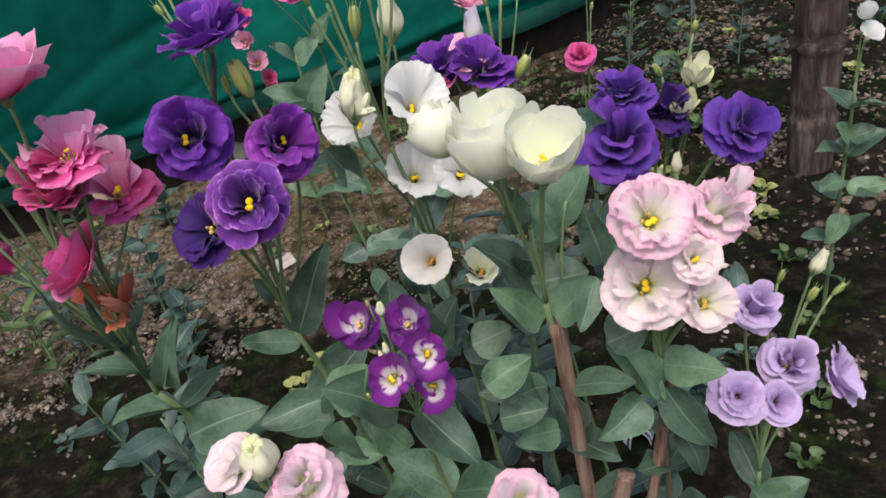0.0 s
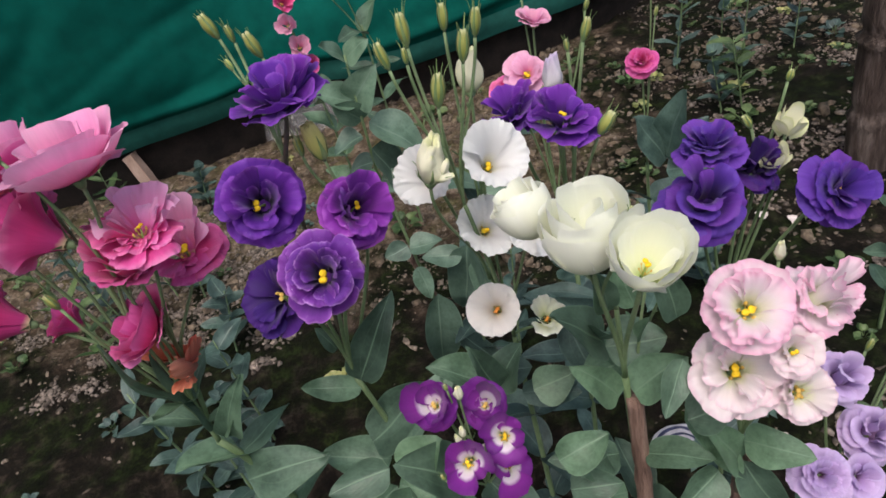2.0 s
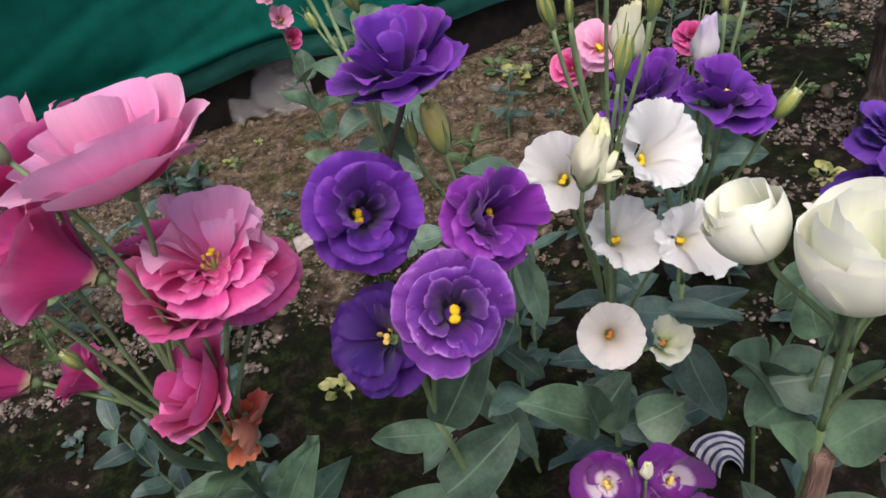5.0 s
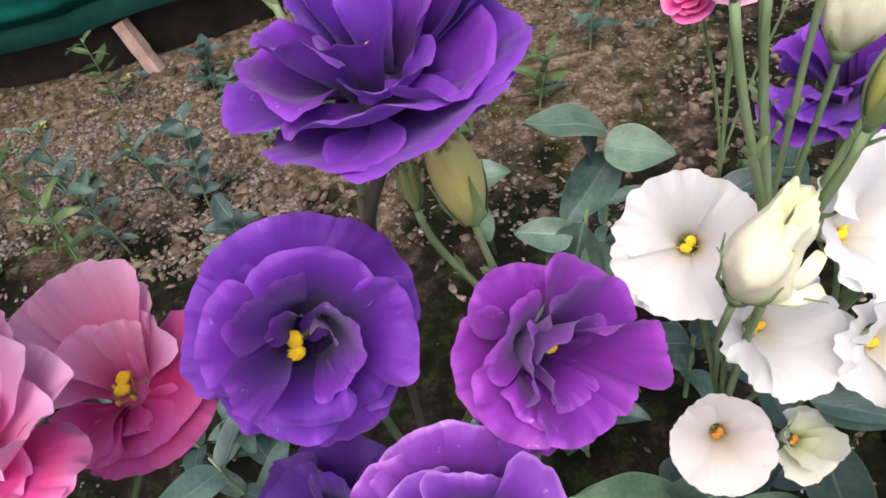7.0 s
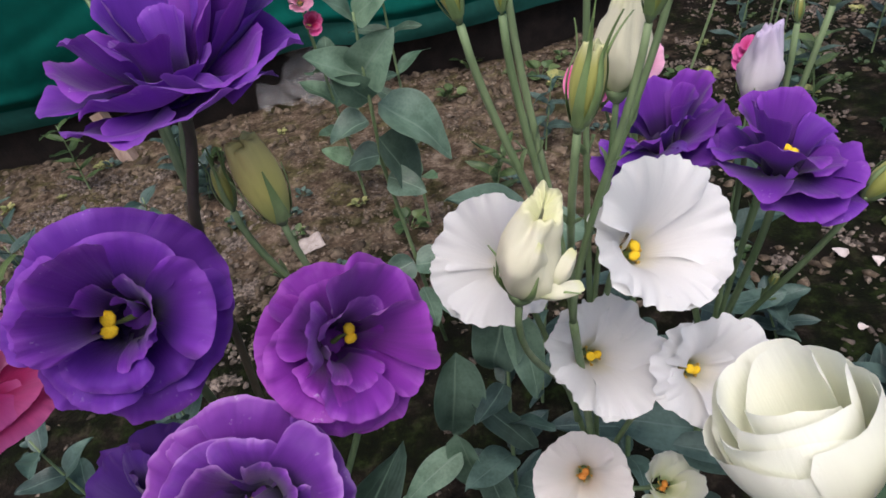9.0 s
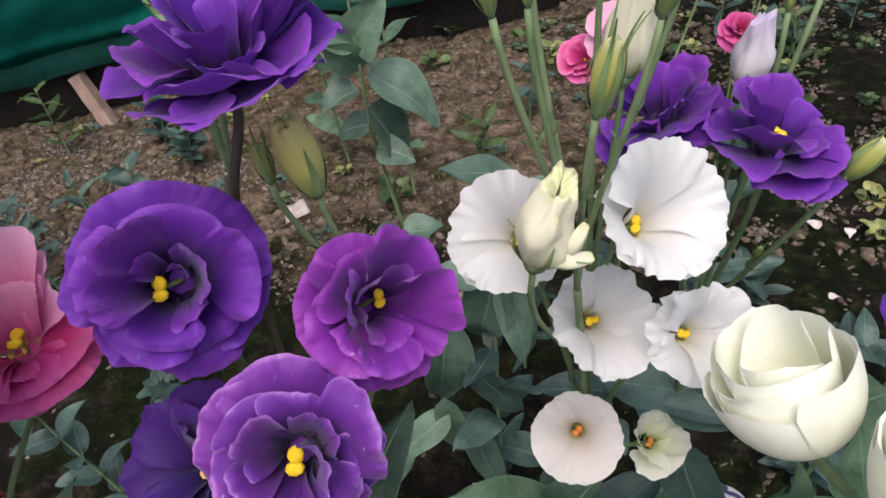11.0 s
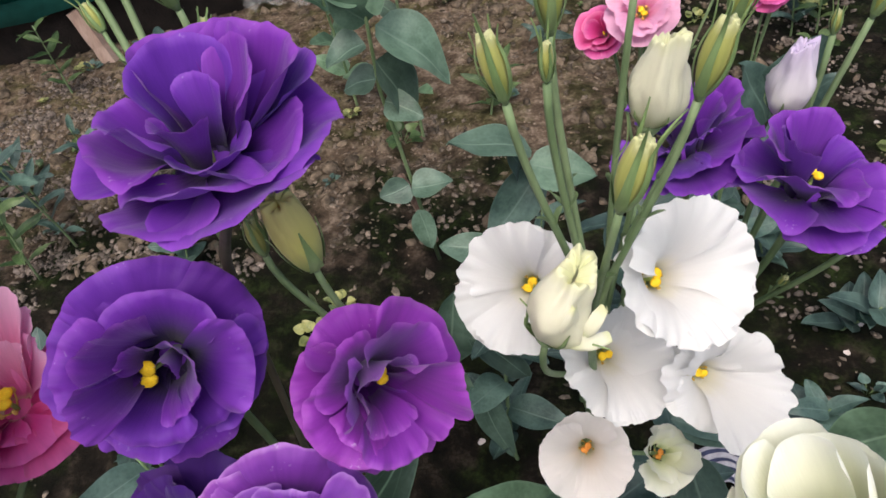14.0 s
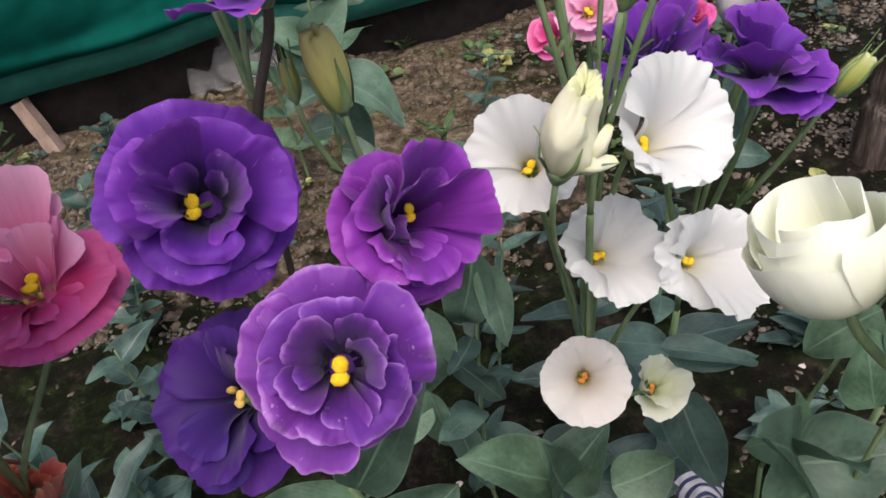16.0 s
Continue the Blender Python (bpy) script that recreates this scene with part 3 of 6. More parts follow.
# the largest blooms petal by petal: turn, whorl, reach, first and last slope, power, half width, height, rim roll, material if its own
BLOOMS = {
    "violet_face": [
        (100, 0, 1, 60, -12, 1, 0.912, 1.064, 0.1, None), (30, 0, 1.02, 60, -16, 1, 0.848, 1.064, 0.1, None), (-36, 0, 1.03, 60, -24, 1, 0.89, 1.008, 0.12, None), (-100, 0, 1, 60, -26, 1, 0.954, 1.008, 0.14, None), (-160, 0, 1.04, 60, -16, 1, 0.848, 1.064, 0.1, None), (150, 0, 0.97, 60, -8, 1, 0.806, 1.12, 0.1, None),
        (65, 1, 0.82, 76, 14, 1.2, 0.912, 1.525, 0.1, None), (-6, 1, 0.86, 76, 6, 1.2, 0.89, 1.462, 0.12, None), (-72, 1, 0.84, 74, -12, 1.2, 0.954, 1.262, 0.16, None), (-132, 1, 0.86, 74, -6, 1.2, 0.89, 1.325, 0.16, None), (160, 1, 0.8, 76, 12, 1.2, 0.848, 1.462, 0.12, None),
        (112, 2, 0.532, 80, 40, 1.6, 0.8, 1.932, 0.06, None), (-112, 2, 0.627, 80, 10, 1.6, 0.86, 1.546, 0.16, None), (172, 2, 0.551, 80, 32, 1.6, 0.7, 1.78, 0.1, None),
        (4, 1, 0.37, 74, 66, 1.4, 1.15, 1.45, 0.05, None), (24, 1, 0.2, 80, 72, 1.4, 0.9, 1.5, 0.05, None), (128, 3, 0.36, 86, 50, 1.6, 0.6, 1.9, 0.04, None), (-70, 3, 0.42, 86, 38, 1.6, 0.7, 1.6, 0.1, None)],
    "magenta_face": [
        (84, 0, 0.96, 58, -6, 1, 0.869, 1.12, 0.1, None), (20, 0, 1.02, 58, -14, 1, 0.848, 1.064, 0.1, None), (-40, 0, 1.08, 58, -20, 1, 0.784, 1.008, 0.1, None), (-92, 0, 1.04, 58, -22, 1, 0.848, 1.008, 0.12, None), (-150, 0, 1, 58, -14, 1, 0.89, 1.064, 0.12, None), (148, 0, 0.97, 58, -6, 1, 0.848, 1.12, 0.1, None),
        (110, 1, 0.8, 74, 20, 1.2, 0.89, 1.525, 0.08, None), (44, 1, 0.78, 74, 24, 1.2, 0.89, 1.525, 0.06, None), (-20, 1, 0.86, 74, 4, 1.2, 0.806, 1.325, 0.12, None), (-76, 1, 0.88, 72, -6, 1.2, 0.806, 1.262, 0.14, None), (-128, 1, 0.9, 72, 0, 1.2, 0.848, 1.325, 0.14, None), (172, 1, 0.84, 74, 10, 1.2, 0.848, 1.388, 0.12, None),
        (78, 2, 0.513, 80, 40, 1.5, 0.95, 2.015, 0.04, None), (-2, 2, 0.551, 80, 40, 1.5, 0.8, 1.78, 0.06, None), (-104, 2, 0.665, 80, 20, 1.5, 0.72, 1.546, 0.14, None), (-156, 2, 0.646, 80, 26, 1.5, 0.8, 1.697, 0.14, None), (138, 2, 0.532, 80, 40, 1.5, 0.72, 1.849, 0.08, None),
        (-160, 3, 0.418, 86, 44, 1.6, 0.8, 1.953, 0.1, None), (-84, 3, 0.399, 86, 40, 1.6, 0.62, 1.588, 0.12, None)],
    "mauve_face": [
        (104, 0, 1, 60, -14, 1, 0.89, 1.064, 0.12, None), (40, 0, 1, 60, -18, 1, 0.848, 1.064, 0.1, None), (-20, 0, 1.04, 60, -24, 1, 0.827, 1.008, 0.12, None), (-78, 0, 1.02, 60, -28, 1, 0.869, 1.008, 0.12, None), (-138, 0, 1.04, 60, -24, 1, 0.848, 1.008, 0.12, None), (164, 0, 1, 60, -16, 1, 0.869, 1.064, 0.12, None),
        (130, 1, 0.86, 76, 2, 1.2, 0.806, 1.388, 0.14, None), (66, 1, 0.8, 76, 12, 1.2, 0.806, 1.462, 0.1, None), (8, 1, 0.86, 76, -2, 1.2, 0.784, 1.325, 0.14, None), (-50, 1, 0.84, 76, -6, 1.2, 0.784, 1.325, 0.14, None), (-108, 1, 0.84, 76, -8, 1.2, 0.806, 1.262, 0.14, None), (-164, 1, 0.86, 76, 0, 1.2, 0.784, 1.388, 0.14, None),
        (118, 2, 0.589, 80, 26, 1.5, 0.74, 1.78, 0.12, None), (42, 2, 0.551, 80, 32, 1.5, 0.76, 1.78, 0.1, None), (-24, 2, 0.608, 80, 18, 1.5, 0.74, 1.628, 0.14, None), (-92, 2, 0.57, 80, 16, 1.5, 0.78, 1.546, 0.14, None), (-160, 2, 0.608, 80, 22, 1.5, 0.74, 1.697, 0.14, None),
        (8, 3, 0.418, 86, 44, 1.6, 0.85, 1.877, 0.08, None), (160, 3, 0.418, 86, 44, 1.6, 0.8, 1.877, 0.08, None)],
    "violet_top": [
        (-58, 0, 1.04, 34, -16, 0.9, 1.0, 0.52, 0.06, None), (-124, 0, 1.04, 34, -14, 0.9, 1.02, 0.52, 0.06, None), (166, 0, 1.06, 46, 10, 0.9, 1.0, 0.7, 0.05, None), (106, 0, 0.96, 58, 26, 0.9, 0.98, 0.85, 0.04, None), (50, 0, 0.97, 56, 24, 0.9, 0.96, 0.85, 0.04, None), (0, 0, 1.05, 44, 0, 0.9, 0.92, 0.62, 0.06, None),
        (-92, 1, 0.84, 54, -8, 1.1, 1.15, 0.72, 0.08, None), (-28, 1, 0.86, 56, -2, 1.1, 1.0, 0.74, 0.08, None), (178, 1, 0.82, 62, 18, 1.1, 1.08, 0.78, 0.06, None), (112, 1, 0.74, 74, 44, 1.1, 1.1, 1.02, 0.04, None), (44, 1, 0.74, 72, 38, 1.1, 1.05, 0.98, 0.04, None),
        (-62, 2, 0.56, 72, 8, 1.4, 1.15, 0.85, 0.1, None), (-146, 2, 0.58, 76, 20, 1.4, 1.15, 0.92, 0.08, None), (122, 2, 0.5, 84, 52, 1.3, 1.15, 1.1, 0.03, None), (26, 2, 0.52, 82, 36, 1.3, 0.95, 1.0, 0.05, None),
        (84, 3, 0.32, 88, 58, 1.4, 1.15, 1.2, 0.02, None), (-112, 3, 0.36, 86, 38, 1.5, 1.15, 1.02, 0.05, None)],
    "violet_rear": [
        (-24, 0, 1.12, 38, -12, 0.9, 0.66, 0.66, 0.04, None), (-84, 0, 1.08, 36, -16, 0.9, 0.74, 0.66, 0.05, None), (-146, 0, 1.06, 36, -14, 0.9, 0.74, 0.66, 0.05, None), (152, 0, 1.0, 42, -2, 0.9, 0.78, 0.66, 0.05, None), (94, 0, 0.95, 46, 4, 0.9, 0.82, 0.9, 0.04, None), (36, 0, 1.04, 42, -4, 0.9, 0.74, 0.66, 0.04, None),
        (-52, 1, 0.9, 54, -12, 1.1, 0.76, 0.74, 0.08, None), (-120, 1, 0.9, 54, -10, 1.1, 0.78, 0.74, 0.08, None), (176, 1, 0.82, 68, 10, 1.1, 0.78, 0.95, 0.07, None), (86, 1, 0.76, 70, 28, 1.1, 0.95, 1.0, 0.04, None), (10, 1, 0.88, 66, 4, 1.1, 0.74, 0.95, 0.07, None),
        (-84, 2, 0.6, 74, 0, 1.5, 0.8, 0.9, 0.12, None), (140, 2, 0.58, 86, 36, 1.4, 0.9, 1.05, 0.05, None), (50, 2, 0.56, 86, 40, 1.4, 0.9, 1.05, 0.05, None), (-20, 2, 0.5, 88, 22, 1.5, 0.7, 0.95, 0.1, None)],
    "pink_fan": [
        (64, 0, 0.86, 66, 48, 0.9, 0.86, 1.0, 0.04, "pale"), (122, 0, 0.86, 66, 48, 0.9, 0.84, 1.0, 0.04, "pale"), (6, 0, 1.0, 50, -10, 0.9, 0.76, 0.8, 0.14, None), (-48, 0, 1.0, 46, -40, 0.9, 0.78, 0.75, 0.16, None), (-104, 0, 1.02, 44, -44, 0.9, 0.82, 0.75, 0.16, None), (-158, 0, 1.02, 48, -20, 0.9, 0.76, 0.8, 0.14, None),
        (92, 1, 0.74, 76, 54, 1.0, 1.0, 1.1, 0.03, "pale"), (32, 1, 0.76, 70, 30, 1.0, 0.8, 0.95, 0.08, "pale"), (156, 1, 0.78, 70, 26, 1.0, 0.8, 0.95, 0.08, "pale"), (-30, 1, 0.86, 58, -28, 1.0, 0.74, 0.75, 0.16, None), (-84, 1, 0.84, 56, -36, 1.0, 0.8, 0.7, 0.18, None), (-136, 1, 0.86, 58, -26, 1.0, 0.74, 0.75, 0.16, None),
        (60, 2, 0.5, 84, 58, 1.2, 0.9, 1.1, 0.03, "pale"), (128, 2, 0.5, 84, 58, 1.2, 0.9, 1.1, 0.03, "pale"), (-60, 2, 0.64, 66, -18, 1.1, 0.74, 0.6, 0.16, None), (-112, 2, 0.62, 66, -16, 1.1, 0.74, 0.6, 0.16, None)],
    "pink_cup": [
        (60, 0, 0.94, 58, 26, 0.9, 0.8, 0.85, 0.06, "pale"), (114, 0, 0.94, 58, 26, 0.9, 0.8, 0.85, 0.06, "pale"), (6, 0, 1.0, 48, -10, 0.9, 0.76, 0.75, 0.14, None), (-48, 0, 1.0, 44, -40, 0.9, 0.78, 0.72, 0.16, None), (-104, 0, 1.02, 42, -44, 0.9, 0.82, 0.72, 0.16, None), (-158, 0, 1.02, 46, -16, 0.9, 0.76, 0.75, 0.14, None), (160, 0, 1.0, 50, 6, 0.9, 0.74, 0.78, 0.1, "pale"),
        (88, 1, 0.8, 68, 36, 1.0, 0.95, 0.92, 0.05, "pale"), (30, 1, 0.8, 66, 22, 1.0, 0.8, 0.85, 0.08, "pale"), (146, 1, 0.8, 66, 22, 1.0, 0.8, 0.85, 0.08, "pale"), (-30, 1, 0.86, 58, -28, 1.0, 0.74, 0.7, 0.16, None), (-84, 1, 0.84, 56, -36, 1.0, 0.8, 0.66, 0.18, None), (-136, 1, 0.86, 58, -26, 1.0, 0.74, 0.7, 0.16, None), (-178, 1, 0.8, 60, -4, 1.0, 0.7, 0.72, 0.14, None),
        (60, 2, 0.56, 78, 44, 1.2, 0.9, 0.9, 0.04, "pale"), (122, 2, 0.56, 78, 44, 1.2, 0.9, 0.9, 0.04, "pale"), (-10, 2, 0.6, 70, 4, 1.1, 0.7, 0.62, 0.12, None), (-60, 2, 0.64, 66, -18, 1.1, 0.74, 0.6, 0.16, None), (-112, 2, 0.62, 66, -16, 1.1, 0.74, 0.6, 0.16, None), (-160, 2, 0.6, 68, -4, 1.1, 0.7, 0.62, 0.14, None),
        (-80, 3, 0.42, 76, 6, 1.2, 0.8, 0.55, 0.14, None)],
}
ANCHOR = {"pink_fan": 0.3, "violet_face": 0.38, "magenta_face": 0.42, "pink_cup": 0.3, "mauve_face": 0.4, "violet_top": 0.5, "violet_rear": 0.34, "double": 0.2, "rosette": 0.35, "bell": 0.38, "open": 0.24, "trumpet": 0.5, "globe": 0.75, "cup": 0.75, "skirt": 0.0, "ruffled_bell": 0.4, "star": 0.3, "tulip": 0.5, "bowl": 0.5, "single": 0.4, "crumpled": 0.4}
FOOT = {"ruffled_bell": 1.0, "skirt": 0.8, "star": 0.9, "single": 0.85, "bowl": 0.9, "tulip": 0.8, "bell": 1.0, "globe": 0.8, "cup": 0.9, "trumpet": 0.8, "open": 0.75}


def frame_of(axis, spin=0.0):
    z = Vector(axis).normalized()
    return z.to_track_quat('Z', 'Y').to_matrix().to_4x4() @ Matrix.Rotation(spin, 4, 'Z')


def calyx(R):
    """The green cup under a flower with its narrow pointed sepals."""
    cup = tube([(0, 0, -0.16 * R), (0, 0, -0.1 * R), (0, 0, -0.02 * R), (0, 0, 0.03 * R)], [0.05 * R, 0.085 * R, 0.11 * R, 0.09 * R], 10)
    sep = []
    for k in range(5):
        a = 2 * math.pi * k / 5 + 0.3
        d = Vector((math.cos(a), math.sin(a), 0))
        t = d.cross(Vector((0, 0, 1)))
        def f(u, v, d=d, t=t):
            w = 0.045 * R * (1 - v) ** 0.7
            return d * R * (0.1 + 0.26 * v + 0.1 * v * v) + t * (u - 0.5) * 2 * w + Vector((0, 0, R * (-0.02 + 0.16 * v)))
        sep.append(grid(2, 5, f))
    return merged(cup, *sep)


def flower(plant, name, at, axis, D, form, mat, seed, label="", heart=YELLOW, mat2=None, spin=0.0, anchor=None, stigma=1.0, frill=1.0, wild=0.1, anthers=5, aside=(0.0, 0.0)):
    """A flower on its plant: a calyx, petals in whorls, stigma and anthers. at: where its heart lies."""
    rng = random.Random(seed)
    R = D / 2
    if form in ("double", "rosette", "trumpet") or form in BLOOMS:
        anthers = 0 if anthers == 5 else anthers
    if form in ("cup", "bell", "bowl"):
        wild *= 0.2 if form == "bell" else 0.8
    if form == "globe":
        wild *= 0.3
    if form in ("double", "rosette"):
        wild *= 1.3
    if form in ("bell", "ruffled_bell"):
        frill *= 1.9
    if form == "globe":
        frill *= 0.5
    h = ANCHOR[form] if anchor is None else anchor
    rot = frame_of(axis, spin)
    base = Vector(at) - Vector(plant.location) - rot.to_3x3() @ Vector((0, 0, h * R))
    fl = part(name, calyx(R), STEM, plant, label, Matrix.Translation(base) @ rot)
    k0 = rng.uniform(0, 6.28)
    # added disc in the petal's base tone, near black in violets as pit shade
    if form in BLOOMS:
        part("throat", blob((0, 0, 0.03 * R), (0.3 * R, 0.3 * R, 0.035 * R), 10), mat, fl)
    for turn, w, reach, e0, e1, power, half, tall, curl, own in BLOOMS.get(form, ()):
        data = petal(R * reach * rng.uniform(0.88, 1.08), e0 + rng.uniform(-6, 6), e1 + rng.uniform(-13, 13), power, half * rng.uniform(0.8, 1.06), rng, radians(turn + rng.uniform(-8, 8)), (0.13 if form == "pink_fan" else 0.17 if form == "pink_cup" else 0.12 if form == "violet_top" else 0.15) + 0.01 * w, (0.08, 0.15, 0.26, 0.32, 0.22)[w], curl=(curl + 0.04) * rng.uniform(0.3, 1.6) if form.endswith("_face") else curl * rng.uniform(-0.4, 1.2), base=0.55, frill=frill * 0.85, nu=44, nv=16, cup=(0.08, 0.13, 0.12, 0.06, 0.03)[w] * (2.0 if form == "violet_top" else 1.0), tall=tall * rng.uniform(0.95, 1.06), over=0.06, square=0.66 if form == "violet_top" else 0.8, calm=1.0)
        lift = Vector((0, 0, 0.035 * R * w))
        part("petal", ([v + lift for v in data[0]], data[1], data[2]), mat2 if own else mat, fl)
    for w, (count, reach, e0, e1, power, half, ruffle, curl, cup, tall, r0) in enumerate(FORMS.get(form, ())):
        for k in range(count):
            loose = 1.0 if w > 0 and form == "double" else 0.3
            turn = k0 + w * 0.55 + 2 * math.pi * k / count + rng.uniform(-0.3, 0.3) * max(loose, 0.4)
            m = mat if (mat2 is None or w == 0) else mat2
            data = petal(R * reach * rng.uniform(1 - wild, 1 + wild * 0.6), e0 + rng.uniform(-6, 6), e1 + rng.uniform(-160, 140) * wild, power, half * rng.uniform(1 - 0.25 * loose, 1 + 0.25 * loose), rng, turn, ruffle, r0, curl=curl, base=FOOT.get(form, 0.5), frill=frill, nu=40 if D > 0.045 else 24, cup=cup, tall=tall * rng.uniform(1 - 0.16 * loose, 1 + 0.2 * loose), slant=0.14 if form in ("globe", "bowl") else 0.08 if form == "cup" else 0.0, calm=0.22 if form == "bell" else 0.5 if form in ("globe", "bowl", "ruffled_bell") else 1.0, over=0.006 if form in ("bell", "ruffled_bell") else 0.02 if form in ("globe", "cup") else 0.06, square=0.12 if form == "star" else 0.7 if form == "bowl" else 0.72 if form == "globe" else 0.72 if form == "cup" else 0.82 if form in ("bell", "tulip", "ruffled_bell", "skirt") else 0.66)
            lift = Vector((rng.uniform(-0.03, 0.03) * R, rng.uniform(-0.03, 0.03) * R, R * (0.035 * w + 0.012 * (k % 2)))) * (0.3 if form == "bell" else 1.0)
            data = ([v + lift for v in data[0]], data[1], data[2])
            part("petal", data, m, fl)
    if form in ("globe", "star"):
        return fl, base + Vector(plant.location), rot
    if stigma:
        top = (0.5 if form.endswith("_face") else 0.36 if form in BLOOMS else min(h, 0.3) if form == "double" else h) * R
        g = R * (0.065 if form == "double" else 0.08) * stigma
        part("ovary", tube([(0, 0, 0.02 * R), (0, 0, 0.12 * R), (aside[0] * R * 0.6, aside[1] * R * 0.6, 0.22 * R), (aside[0] * R, aside[1] * R, max(top - g, 0.24 * R))], [k * R * (0.5 if form in BLOOMS else 1.0) for k in (0.05, 0.06, 0.045, 0.02)], 8), OVARY, fl)
        sp = rng.uniform(0, 3.1)
        sp = 1.3 if form in BLOOMS else sp
        c, s = math.cos(sp) * g * 0.8, math.sin(sp) * g * 0.8
        part("stigma", merged(blob((c + aside[0] * R, s + aside[1] * R, top), (g * 1.05, g * 1.15, g * 0.6)), blob((-c + aside[0] * R, -s + aside[1] * R, top - g * 0.25), (g * 1.2, g * 0.95, g * 0.6))), heart, fl)
        for k in range(anthers):
            a = 2 * math.pi * k / 5 + sp
            o = Vector((math.cos(a), math.sin(a), 0)) * R * 0.17 + Vector((0, 0, top * 0.62 + rng.uniform(-0.03, 0.04) * R))
            fil = tube([(0, 0, 0.08 * R), o * 0.6, o], [0.012 * R] * 3, 5)
            q = 1.6 if form in ("open", "single") else 1.0
            part("anther", merged(fil, blob(o, (0.03 * R * q, 0.03 * R * q, 0.055 * R * q), 6)), ANTHER, fl)
    return fl, base + Vector(plant.location), rot


def bud(plant, at, axis, length, width, mat, seed, label=""):
    """A closed or part-open bud: a wrapped, ribbed body with a frilled tip, a calyx and five thin sepals with free points."""
    rng = random.Random(seed)
    rot = frame_of(axis, rng.uniform(0, 6))
    base = Vector(at) - Vector(plant.location) - rot.to_3x3() @ Vector((0, 0, 0.45 * length))
    ph = rng.uniform(0, 6)
    opened = mat in (BUDCREAM, BUDLILAC)
    plump = mat is BUDYELLOW
    if not opened and not plump:
        length, width = length * 0.74, width * 0.9

    def outline(v):
        if opened:
            return width / 2 * (math.sin(math.pi / 2 * min(1.0, (v + 0.03) / 0.4)) ** 0.7 * (1 - 0.58 * (max(0.0, v - 0.42) / 0.58) ** 1.2))
        if plump:
            return width / 2 * math.sin(math.pi * (0.12 + 0.72 * v)) ** 0.7
        return width / 2 * math.sin(math.pi * (0.08 + 0.8 * v)) ** 0.8

    def f(u, v):
        a = 2 * math.pi * u
        r, z = outline(min(v, 0.93)), length * min(v, 0.93) / 0.93
        wrap = (2 * u + 0.55 * v + ph) % 1.0
        r *= 1 + (0.2 if opened else 0.1) * (wrap - 0.5) * (0.3 + 0.7 * v) + (0.0 if opened else 0.04) * math.cos(5 * a + 3 * v + ph)
        if opened:
            crease = noise.noise(Vector((math.cos(a) * 1.3 + ph, math.sin(a) * 1.3, v * 2.4))) - 0.35 * abs(noise.noise(Vector((math.cos(a) * 2.6, math.sin(a) * 2.6 + ph, v * 4.5))))
            r *= 1 + 0.42 * crease * (0.35 + 0.65 * v)
            z += length * v ** 3 * (0.1 * math.sin(a + ph) + 0.03 * math.sin(4 * a + 2 * ph) + 0.025 * math.sin(13 * a + 3 * math.sin(2 * a)))
            r *= 1 + 0.1 * v ** 12 * math.sin(9 * a + ph)
        else:
            z += length * v ** 6 * (0.04 * math.sin(3 * a + ph) + 0.03 * math.sin(8 * a + 2 * ph))
        if v > 0.93:
            r, z = r * (1 - 0.9 * (v - 0.93) / 0.07), z - length * (0.14 if opened else 0.05) * (v - 0.93) / 0.07
        return Vector((r * math.cos(a), r * math.sin(a), z))
    b = part("bud", grid(54, 24, f), mat, plant, label, Matrix.Translation(base) @ rot)
    part("calyx", tube([(0, 0, -0.1 * length), (0, 0, -0.02 * length), (0, 0, 0.07 * length)], [0.1 * width, 0.2 * width, 0.27 * width], 10), STEM, b)
    for k in range(5):
        a = 2 * math.pi * k / 5 + ph + rng.uniform(-0.2, 0.2)
        d = Vector((math.cos(a), math.sin(a), 0))
        t = d.cross(Vector((0, 0, 1)))
        flare = rng.uniform(0.05, 0.5)
        reach = rng.uniform(0.25, 0.5) if opened else rng.uniform(0.4, 0.75) if plump else rng.uniform(1.05, 1.5)
        hold = 0.75 * reach if opened or plump else 0.86

        def g(u, v, d=d, t=t, flare=flare, reach=reach, hold=hold):
            q = reach * v
            out = outline(min(q, hold, 0.93)) * 1.06 + 0.0003 + max(0.0, q - hold) * length * flare * (0.4 + max(0.0, q - hold))
            out += 0.0004 * (1 - (2 * u - 1) ** 2)
            return d * out + t * (u - 0.5) * ((0.2 if opened else 0.36) * width * (1 - v) ** 1.1 + 0.0004) + Vector((0, 0, length * (0.02 + q)))
        part("sepal", grid(4, 14, g), SEPAL, b)
    return b, base + Vector(plant.location), rot


